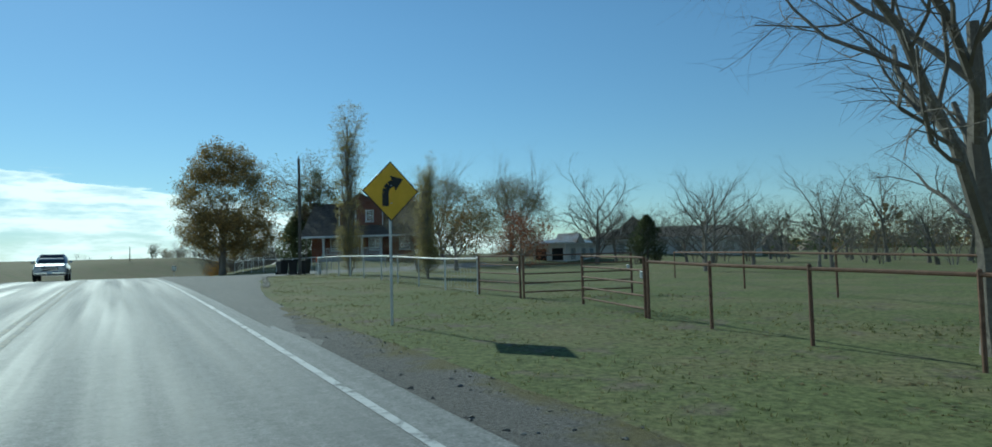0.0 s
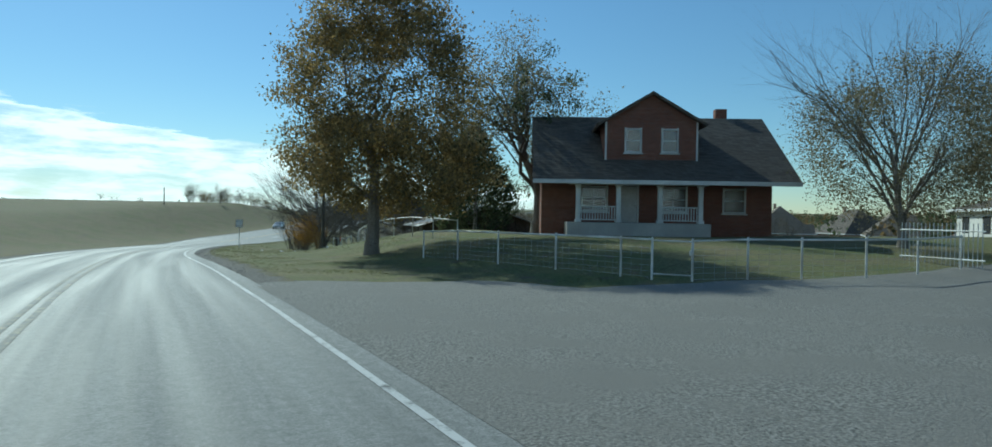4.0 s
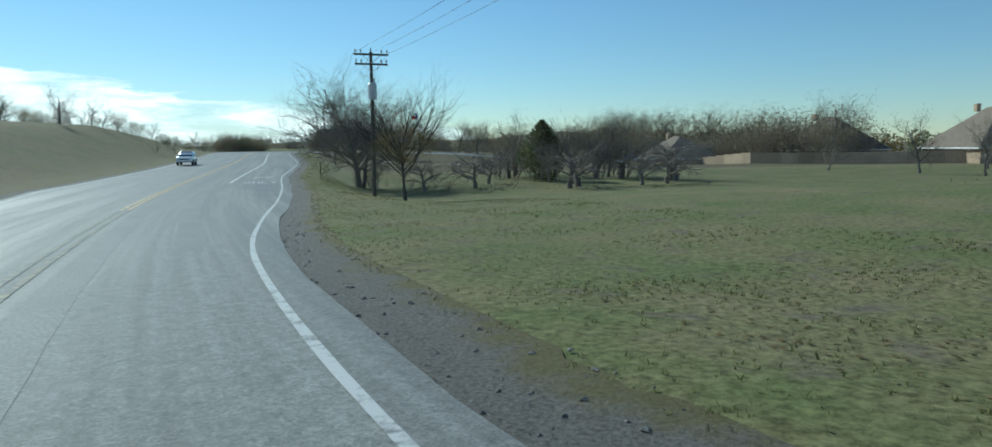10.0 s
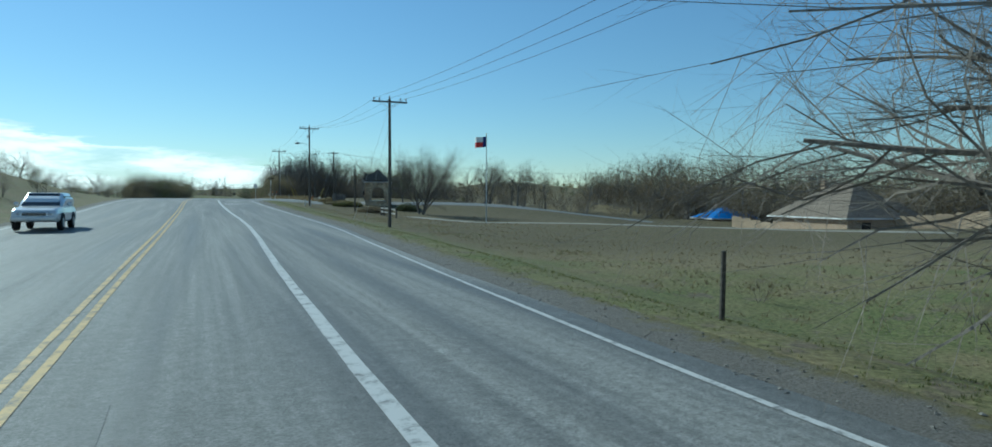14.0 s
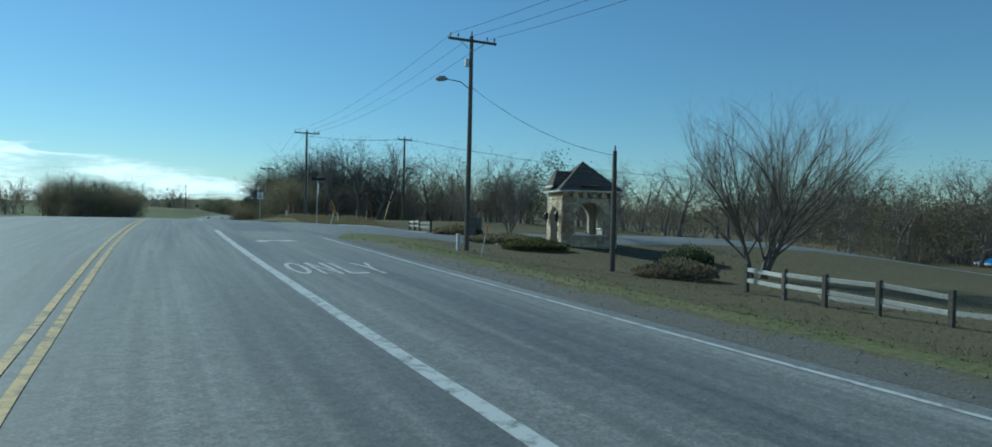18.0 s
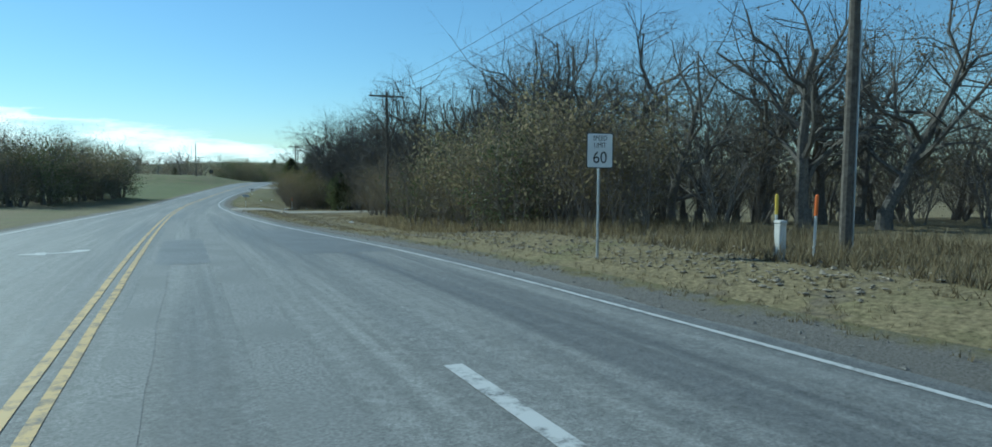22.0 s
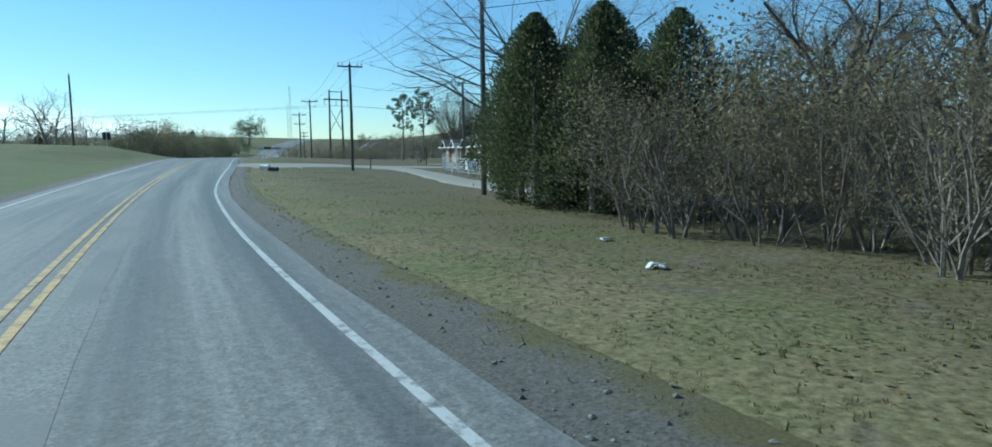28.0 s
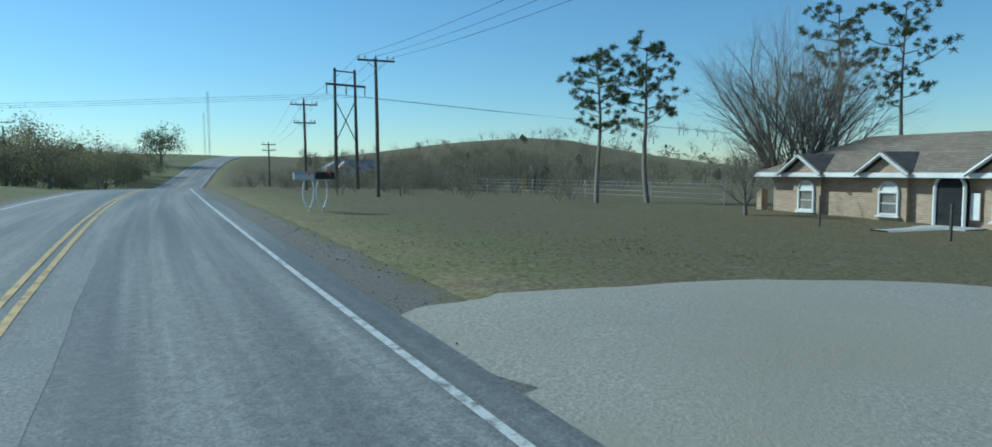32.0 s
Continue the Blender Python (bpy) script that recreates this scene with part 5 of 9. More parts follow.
def guy_wire(s0, d0, h0, s1, d1, mat=M_GUARD):
    """A stay of steel wire with a plastic guard at its foot."""
    a, b = tip(s0, d0, h0), spot(s1, d1, -0.1)
    r = thing("guy_wire", "steel stay wire with a guard at its foot", "guy wire")
    part("stay", Mesh().tube([a, b], 0.008, 5), M_STEEL, r)
    w = (a - b).normalized()
    part("guard", Mesh().tube([b + w * 0.12, b + w * 2.2], 0.035 if mat is M_GUARD else 0.012, 7), mat, r)


guy_wire(307.5, 22.6, 7.0, 303.6, 19.6), guy_wire(309.0, 13.4, 7.4, 304.5, 15.6), guy_wire(309.0, 13.4, 7.0, 312.5, 17.0)
guy_wire(346.4, 13.8, 6.8, 351.5, 17.6), guy_wire(225.7, 13.5, 8.3, 231.2, 12.1, M_STEEL), guy_wire(225.7, 13.5, 7.0, 230.6, 12.8, M_STEEL)


def h_frame():
    r = thing("transmission_pylon", "tall wooden H-frame transmission pylon with crossed braces", "pylon", stand(533, 19.9, 20))
    for x in (-1.35, 1.35):
        part("shaft", Mesh().tube([(x, 0, -0.5), (x * 0.93, 0, 13.2)], [0.22, 0.14], 9), M_WOODPOLE, r)
    part("crossarm", Mesh().box(0, -0.2, 11.4, 5.0, 0.14, 0.24, 0.02), M_WOODPOLE, r)
    part("crossarm", Mesh().box(0, 0.0, 12.9, 2.7, 0.1, 0.14, 0.02), M_WOODPOLE, r)
    part("brace", Mesh().tube([(-1.3, 0, 5.2), (1.27, 0, 9.8)], 0.06, 5), M_WOODPOLE, r)
    part("brace", Mesh().tube([(1.3, 0, 5.2), (-1.27, 0, 9.8)], 0.06, 5), M_WOODPOLE, r)
    for x in (-2.4, 0, 2.4):
        part("insulator", Mesh().lathe(x, -0.2, [(0.02, 11.28), (0.09, 11.2), (0.05, 11.0), (0.09, 10.9), (0.05, 10.7), (0.09, 10.6), (0.02, 10.3)], 8), M_PORC, r)
    m = r.matrix_basis
    for x in (-2.4, 0, 2.4):
        a = m @ Vector((x, -0.2, 10.3))
        wire(a, spot(640, 330, 12.5, False) + Vector((x, x, 0)), 4.0, r=0.012, label="long transmission cable leaving the H-frame pylon")
        wire(a, spot(600, -330, 14, False) + Vector((x, x, 0)), 5.0, r=0.012, label="long transmission cable leaving the H-frame pylon")


h_frame()


def mast(s, d, height, w, label, name="radio_mast"):
    """A slim lattice mast of three legs."""
    r = thing(name, label, "mast", stand(s, d, 15))
    legs = [(w * math.cos(a), w * math.sin(a)) for a in (0.3, 2.4, 4.5)]
    for x, y in legs:
        part("leg", Mesh().tube([(x, y, -0.3), (x, y, height)], w * 0.09, 5), M_STEEL, r)
    lat = Mesh()
    n = int(height / (w * 3))
    for i in range(n):
        for k in range(3):
            (x0, y0), (x1, y1) = legs[k], legs[(k + 1) % 3]
            lat.tube([(x0, y0, height * i / n), (x1, y1, height * (i + 1) / n)], w * 0.05, 3)
    part("lattice", lat, M_STEEL, r)
    return r


aerial = mast(469.0, 39.5, 12.4, 0.16, "slim lattice television mast behind the low brick house", "antenna_mast")
part("boom", Mesh().tube([(-1.3, 0, 12.45), (1.5, 0, 12.65)], 0.03, 5), M_STEEL, aerial)
for k in range(6):
    part("element", Mesh().tube([(-1.1 + 0.42 * k, -0.7 + 0.06 * k, 12.5), (-1.1 + 0.42 * k, 0.7 - 0.06 * k, 12.55)], 0.015, 4), M_STEEL, aerial)
mast(791, -12, 28.0, 0.5, "tall far radio mast on the hill")
mast(815, -17, 20.0, 0.4, "far radio mast on the hill")

# ---- buildings ----


def brick_material(name, a, b, mortar, w=0.21, h=0.075, bump=0.5):
    m, nodes, links, sh = material(name, 0.9, 0.0, 0.25)
    N = nodes.new
    co, br, no, mx = N("ShaderNodeTexCoord"), N("ShaderNodeTexBrick"), N("ShaderNodeTexNoise"), N("ShaderNodeMix")
    sep, com, add = N("ShaderNodeSeparateXYZ"), N("ShaderNodeCombineXYZ"), N("ShaderNodeMath")
    links.new(co.outputs["Object"], sep.inputs[0])
    add.operation = "ADD"
    links.new(sep.outputs["X"], add.inputs[0]), links.new(sep.outputs["Y"], add.inputs[1])
    links.new(add.outputs[0], com.inputs["X"]), links.new(sep.outputs["Z"], com.inputs["Y"])
    links.new(com.outputs[0], br.inputs["Vector"])
    br.inputs["Scale"].default_value = 1.0
    br.inputs["Brick Width"].default_value, br.inputs["Row Height"].default_value = w, h
    br.inputs["Mortar Size"].default_value, br.inputs["Bias"].default_value = 0.007, 0.0
    br.inputs["Color1"].default_value, br.inputs["Color2"].default_value, br.inputs["Mortar"].default_value = (*a, 1), (*b, 1), (*mortar, 1)
    no.inputs["Scale"].default_value, no.inputs["Detail"].default_value = 1.1, 8.0
    links.new(co.outputs["Object"], no.inputs["Vector"])
    mx.data_type, mx.blend_type = "RGBA", "MULTIPLY"
    mx.inputs["Factor"].default_value = 0.6
    rp = N("ShaderNodeValToRGB")
    rp.color_ramp.elements[0].color, rp.color_ramp.elements[1].color = (0.55, 0.52, 0.5, 1), (1.25, 1.22, 1.2, 1)
    links.new(no.outputs["Fac"], rp.inputs["Fac"])
    links.new(br.outputs["Color"], mx.inputs["A"]), links.new(rp.outputs["Color"], mx.inputs["B"])
    links.new(mx.outputs["Result"], sh.inputs["Base Color"])
    bp = N("ShaderNodeBump")
    bp.invert = True
    bp.inputs["Strength"].default_value, bp.inputs["Distance"].default_value = bump, 0.01
    links.new(br.outputs["Fac"], bp.inputs["Height"]), links.new(bp.outputs[0], sh.inputs["Normal"])
    return m


M_BRICK_RED = brick_material("red_brick", (0.17, 0.062, 0.042), (0.25, 0.10, 0.065), (0.24, 0.22, 0.20))
M_BRICK_TAN = brick_material("tan_brick", (0.42, 0.31, 0.21), (0.30, 0.21, 0.145), (0.52, 0.47, 0.40))
M_SHINGLE = brick_material("roof_shingle", (0.11, 0.092, 0.075), (0.17, 0.145, 0.12), (0.05, 0.046, 0.042), 0.3, 0.10, 0.6)
M_SHINGLE_TAN = brick_material("brown_roof_shingle", (0.19, 0.155, 0.12), (0.26, 0.215, 0.17), (0.10, 0.085, 0.07), 0.3, 0.10, 0.6)
M_TRIM = grainy("white_trim", (0.62, 0.61, 0.59), (0.76, 0.75, 0.73), 8, 0.7, 0.6, bump=0.1)
M_TIN = grainy("tin_roof", (0.30, 0.31, 0.32), (0.46, 0.46, 0.46), 6, 0.5, 0.42, 0.75, bump=0.1, third=(0.26, 0.18, 0.13))
M_BARNWOOD = grainy("barn_plank", (0.06, 0.045, 0.035), (0.17, 0.13, 0.10), 7, 0.5, 0.95, bump=0.6, dist=0.01, per=0.3)
M_STONE = grainy("limestone", (0.42, 0.34, 0.23), (0.66, 0.56, 0.41), 5, 0.9, 0.92, bump=0.7, dist=0.02, per=0.28, third=(0.38, 0.27, 0.17))
M_MORTAR = grainy("mortar", (0.34, 0.30, 0.24), (0.46, 0.42, 0.35), 9, 0.8, 0.95, bump=0.4)
M_DOOR = grainy("door_paint", (0.45, 0.44, 0.42), (0.6, 0.59, 0.57), 6, 0.8, 0.6)
M_TARP = grainy("blue_tarpaulin", (0.02, 0.16, 0.55), (0.04, 0.26, 0.72), 3, 0.4, 0.5, bump=0.5, dist=0.05)
M_PALE = grainy("pale_siding", (0.52, 0.50, 0.46), (0.66, 0.64, 0.60), 4, 0.6, 0.8, bump=0.2)


def window(parent, x, y, z, w, h, panes=(1, 2), arch=False):
    """A window set in a wall that faces -y; x, z its foot's middle."""
    win = part("window", Mesh().box(x, y + 0.05, z + h / 2, w, 0.03, h), M_DARK, parent, "dark window with a white frame")
    part("pane", Mesh().box(x, y + 0.015, z + h / 2, w - 0.04, 0.012, h - 0.04), M_GLASS, win)
    f = Mesh()
    for dx in (-w / 2, w / 2):
        f.box(x + dx, y - 0.02, z + h / 2, 0.09, 0.10, h + 0.18, 0.01)
    for dz in (0, h):
        f.box(x, y - 0.025, z + dz, w - 0.09, 0.09, 0.09, 0.01)
    part("frame", f, M_TRIM, win, "white window frame")
    for i in range(1, panes[1]):
        part("bar", Mesh().box(x, y - 0.012, z + h * i / panes[1], w - 0.09, 0.03, 0.04), M_TRIM, win)
    for i in range(1, panes[0]):
        part("bar", Mesh().box(x - w / 2 + w * i / panes[0], y - 0.008, z + h / 2, 0.03, 0.025, h - 0.09), M_TRIM, win)
    if arch:
        n = 9
        arc = [(x + w / 2 * math.cos(math.pi * i / n), z + h + 0.045 + w / 2 * math.sin(math.pi * i / n)) for i in range(n + 1)]
        part("fanlight", Mesh().prism(arc, y - 0.01, y + 0.03), M_TRIM, win, "pale arched panel over the window")
        part("arch_trim", Mesh().tube([(px, y - 0.03, pz) for px, pz in arc], 0.05, 6), M_TRIM, win)
    part("sill", Mesh().box(x, y - 0.06, z - 0.09, w + 0.24, 0.16, 0.07, 0.01), M_TRIM, win)
    return win


def slab(mb, a, b, c, d, t):
    """A slab of thickness t under four corners."""
    n = (Vector(b) - Vector(a)).cross(Vector(d) - Vector(a)).normalized() * t
    lo = [tuple(Vector(p) - n) for p in (a, b, c, d)]
    return mb.add([a, b, c, d] + lo, [(0, 1, 2, 3), (7, 6, 5, 4), (0, 4, 5, 1), (1, 5, 6, 2), (2, 6, 7, 3), (3, 7, 4, 0)])


def craftsman():
    """The storey-and-a-half brick house: its origin is the foot of the first porch post, its front looks along -y."""
    h = thing("house", "storey-and-a-half dark red brick house with a white-posted porch", "house", stand(79.4, 22.3, -27, 0.4))
    x0, x1, y0, y1, eave, ridge = -1.9, 11.0, 2.2, 10.6, 3.0, 6.75
    ym = (y0 + y1) / 2 - 0.6
    part("wall", Mesh().box((x0 + x1) / 2, (y0 + y1) / 2, eave / 2 - 0.5, x1 - x0, y1 - y0, eave + 1.0), M_BRICK_RED, h)
    for x in (x0 + 0.02, x1 - 0.02):
        part("gable_wall", Mesh().add([(x - 0.12, y0, eave), (x - 0.12, y1, eave), (x - 0.12, ym, ridge - 0.2), (x + 0.12, y0, eave), (x + 0.12, y1, eave), (x + 0.12, ym, ridge - 0.2)],
                                      [(0, 1, 2), (5, 4, 3), (0, 2, 5, 3), (1, 4, 5, 2), (0, 3, 4, 1)]), M_BRICK_RED, h)
    xa, xb = x0 - 0.55, x1 + 0.55
    part("roof", slab(Mesh(), (xa, -0.7, 2.55), (xb, -0.7, 2.55), (xb, ym, ridge), (xa, ym, ridge), 0.18), M_SHINGLE, h, "dark shingled front roof slope reaching over the porch")
    part("roof", slab(Mesh(), (xb, y1 + 0.6, 2.75), (xa, y1 + 0.6, 2.75), (xa, ym, ridge), (xb, ym, ridge), 0.18), M_SHINGLE, h)
    part("fascia", Mesh().box((x0 + x1) / 2, -0.73, 2.44, xb - xa, 0.05, 0.22, 0.01), M_TRIM, h)
    # the dormer
    dx0, dx1, dy, dz0, dz1, peak = 1.5, 6.6, 1.2, 3.5, 6.0, 7.5
    dm = (dx0 + dx1) / 2
    dorm = part("dormer", Mesh().prism([(dx0, dz0), (dx1, dz0), (dx1, dz1), (dm, peak - 0.15), (dx0, dz1)], dy, dy + 4.6), M_BRICK_RED, h, "broad gabled dormer with two windows")
    for a, b in ((dx0 - 0.45, 1), (dx1 + 0.45, -1)):
        zz = dz1 - 0.28
        slab_pts = ((a, dy - 0.4, zz), (dm, dy - 0.4, peak), (dm, dy + 4.8, peak), (a, dy + 4.8, zz)) if b < 0 else ((dm, dy - 0.4, peak), (a, dy - 0.4, zz), (a, dy + 4.8, zz), (dm, dy + 4.8, peak))
        part("dormer_roof", slab(Mesh(), *slab_pts[::-1], 0.14), M_SHINGLE, dorm)
    for wx in (3.05, 5.05):
        window(h, wx, dy - 0.03, 4.2, 0.85, 1.25)
    for wx in (dx0 + 0.06, dx1 - 0.06):
        part("corner_board", Mesh().box(wx, dy - 0.03, 4.7, 0.10, 0.06, 2.4, 0.01), M_TRIM, dorm)
    # the porch
    part("porch_floor", Mesh().box(3.2, 0.95, -0.25, 7.6, 2.5, 1.1, 0.03), M_CONCRETE, h)
    part("porch_beam", Mesh().box(3.2, 0.0, 2.45, 7.4, 0.24, 0.26, 0.02), M_TRIM, h)
    for x in (0.0, 2.15, 4.35, 6.5):
        p = part("porch_post", Mesh().box(x, 0.0, 1.31, 0.24, 0.24, 2.02, 0.02), M_TRIM, h, "square white porch post")
        part("capital", Mesh().box(x, 0.0, 2.27, 0.34, 0.34, 0.10, 0.015), M_TRIM, p)
        part("plinth", Mesh().box(x, 0.0, 0.38, 0.34, 0.34, 0.16, 0.015), M_TRIM, p)
    for xa2, xb2 in ((0.12, 2.03), (4.47, 6.38)):
        rail = part("railing", Mesh().box((xa2 + xb2) / 2, 0, 1.15, xb2 - xa2, 0.08, 0.07, 0.01).box((xa2 + xb2) / 2, 0, 0.45, xb2 - xa2, 0.06, 0.06, 0.01), M_TRIM, h, "white porch railing")
        n = 13
        for i in range(n):
            part("baluster", Mesh().box(xa2 + (xb2 - xa2) * (i + 0.5) / n, 0, 0.8, 0.045, 0.045, 0.64), M_TRIM, rail)
    window(h, 1.05, y0 - 0.03, 0.95, 1.5, 1.35, (2, 2)), window(h, 5.5, y0 - 0.03, 0.95, 1.5, 1.35, (2, 2))
    window(h, 8.9, y0 - 0.03, 0.95, 1.2, 1.3)
    door = part("door", Mesh().box(3.0, y0 - 0.03, 1.33, 0.92, 0.06, 2.05, 0.01), M_DOOR, h, "pale front door")
    part("door_handle", Mesh().box(3.36, y0 - 0.08, 1.25, 0.04, 0.06, 0.14, 0.01), M_CHROME, door)
    part("door_frame", Mesh().box(2.47, y0 - 0.03, 1.36, 0.1, 0.1, 2.14, 0.01).box(3.53, y0 - 0.03, 1.36, 0.1, 0.1, 2.14, 0.01).box(3.0, y0 - 0.03, 2.43, 0.96, 0.1, 0.1, 0.01), M_TRIM, door)
    part("chimney", Mesh().box(9.2, ym + 0.7, 6.8, 0.7, 0.55, 1.2, 0.02), M_BRICK_RED, h)
    return h


craftsman()


def ranch():
    """The long low brick house: its origin lies below the middle of its front, which looks along -x of the road's frame."""
    h = thing("house", "long low tan brick house with four small gables and arched windows", "house", stand(469.6, 29.1, -90, -0.05))
    # local x runs back along the road, local y away from the road
    L0, L1, depth, eave, ridge = -9.6, 9.0, 7.4, 2.2, 3.8
    part("wall", Mesh().box((L0 + L1) / 2, depth / 2 + 0.0, eave / 2 - 0.2, L1 - L0, depth, eave + 0.4), M_BRICK_TAN, h)
    ym = depth / 2
    a, b = L0 - 0.6, L1 + 0.6
    part("roof", slab(Mesh(), (a, -0.65, eave - 0.1), (b, -0.65, eave - 0.1), (b, ym, ridge), (a + 3.0, ym, ridge), 0.16), M_SHINGLE_TAN, h, "broad low brown shingled roof")
    part("roof", slab(Mesh(), (b, depth + 0.65, eave - 0.1), (a, depth + 0.65, eave - 0.1), (a + 3.0, ym, ridge), (b, ym, ridge), 0.16), M_SHINGLE_TAN, h)
    part("roof", Mesh().add([(a, -0.65, eave - 0.1), (a + 3.0, ym, ridge), (a, depth + 0.65, eave - 0.1)], [(0, 1, 2)]), M_SHINGLE_TAN, h)
    part("gable_wall", Mesh().add([(L1 - 0.2, 0, eave), (L1 - 0.2, depth, eave), (L1 - 0.2, ym, ridge - 0.12), (L1, 0, eave), (L1, depth, eave), (L1, ym, ridge - 0.12)],
                                  [(0, 1, 2), (5, 4, 3), (0, 2, 5, 3), (1, 4, 5, 2), (0, 3, 4, 1)]), M_BARNWOOD, h, "dark timber gable end")
    part("fascia", Mesh().box((a + b) / 2, -0.68, eave - 0.19, b - a, 0.05, 0.2, 0.01), M_TRIM, h, "pale eaves board")
    for k, x in enumerate((-7.5, -3.5, 0.9, 5.2)):
        g = part("gablet", Mesh().prism([(x - 0.85, eave - 0.1), (x + 0.85, eave - 0.1), (x, eave + 0.52)], -0.62, 1.4), M_BRICK_TAN, h, "small gable over an arched window")
        for sg in (-1, 1):
            pts = [(x + sg * 1.15, -0.85, eave - 0.16), (x, -0.85, eave + 0.70), (x, 1.7, eave + 0.70), (x + sg * 1.15, 0.8, eave - 0.16)]
            part("gablet_roof", slab(Mesh(), *(pts if sg < 0 else pts[::-1]), -0.09), M_SHINGLE_TAN, g)
            part("barge_board", Mesh().tube([(x + sg * 1.15, -0.88, eave - 0.20), (x, -0.88, eave + 0.66)], 0.07, 4), M_TRIM, g, "white barge board")
        part("bay", Mesh().box(x, -0.12, eave / 2 - 0.1, 1.5, 0.24, eave + 0.1, 0.01), M_BRICK_TAN, h)
        window(h, x, -0.26, 0.4, 0.8, 0.9, (1, 2), True)
    # the arched entry: a solid block, its inner shade put in as near-black
    n = 10
    arc = [(-1.05 + 0.55 * math.cos(math.pi * i / n), 1.55 + 0.55 * math.sin(math.pi * i / n)) for i in range(n + 1)]
    part("entry_arch", Mesh().prism([(-0.5, 0), (-0.5, 1.55)] + arc[1:-1] + [(-1.6, 1.55), (-1.6, 0)], -0.30, -0.01), M_DARK, h, "arched entry filled with near-black for its inner shade")
    part("arch_trim", Mesh().tube([(-0.5, -0.32, 0.0), (-0.5, -0.32, 1.55)] + [(px, -0.32, pz) for px, pz in arc] + [(-1.6, -0.32, 1.55), (-1.6, -0.32, 0.0)], 0.07, 6), M_TRIM, h)
    part("side_light", Mesh().box(-0.2, -0.15, 0.85, 0.34, 0.06, 1.0, 0.01), M_TRIM, h)
    part("step", Mesh().box(-1.0, -0.9, 0.02, 2.6, 1.4, 0.16, 0.02), M_CONCRETE, h)
    # the wing wall with its stepped and curved end
    wing = [(9.0, -0.3), (10.6, -0.3), (10.6, 1.35), (10.1, 1.4), (9.9, 1.7), (9.7, 1.95), (9.0, 2.0)]
    part("wing_wall", Mesh().prism(wing, -0.02, 0.22), M_BRICK_TAN, h, "brick wing wall with a curved top")
    part("pier", Mesh().box(10.7, 0.1, 0.55, 0.34, 0.42, 1.9, 0.02), M_BRICK_TAN, h)
    part("pier", Mesh().box(-10.4, 0.1, 0.5, 0.34, 0.42, 1.6, 0.02), M_BRICK_TAN, h)
    part("roof_vent", Mesh().lathe(3.0, ym + 0.3, [(0.16, ridge - 0.2), (0.16, ridge + 0.25), (0.24, ridge + 0.27), (0.2, ridge + 0.4)], 10), M_STEEL, h)
    part("chimney", Mesh().box(5.6, ym + 0.8, ridge + 0.1, 0.9, 0.6, 0.7, 0.02), M_BRICK_TAN, h)
    return h


ranch()


def barn():
    """A small gabled barn: its road side has loose pale planks, its front gable is dark."""
    h = thing("barn", "old plank barn with a tin roof behind the pipe rail", "barn", stand(104.0, 23.5, 0))
    for y in (-2.1, 2.1):
        part("gable_wall", Mesh().prism([(-3.4, -0.4), (6.5, -0.4), (6.5, 1.9), (1.8, 3.3), (-3.4, 1.9)], y - 0.06, y + 0.06), M_BARNWOOD, h)
    for i in range(11):
        part("plank", Mesh().box(-3.45, -1.95 + 0.39 * i, 0.75 + 0.05 * math.sin(7 * i), 0.03, 0.33, 2.2 + 0.1 * math.sin(3 * i), 0, 0, 0, 1.5 * math.sin(4 * i)), M_PLANK if i % 4 else M_BARNWOOD, h)
    for i in range(20):
        x = -3.2 + 0.49 * i
        top = 1.9 + 1.4 * (1 - abs(x - 1.8) / 5.2)
        part("plank", Mesh().box(x, -2.19, top / 2 - 0.1, 0.44, 0.03, top + 0.1), M_BARNWOOD, h)
    part("roof", slab(Mesh(), (-4.1, -2.7, 1.65), (1.8, -2.7, 3.45), (1.8, 2.7, 3.45), (-4.1, 2.7, 1.65), 0.06), M_TIN, h, "rusting grey tin roof")
    part("roof", slab(Mesh(), (1.8, -2.7, 3.45), (7.1, -2.7, 1.65), (7.1, 2.7, 1.65), (1.8, 2.7, 3.45), 0.06), M_TIN, h)
    # a solid panel; the shade within the opening is its near-black colour
    d = part("doorway", Mesh().box(0.6, -2.22, 0.85, 1.0, 0.04, 1.9), M_DARK, h)
    part("door_frame", Mesh().box(0.05, -2.25, 0.85, 0.1, 0.06, 2.0).box(1.15, -2.25, 0.85, 0.1, 0.06, 2.0).box(0.6, -2.25, 1.9, 1.2, 0.06, 0.1), M_PLANK, d)
    return h


barn()


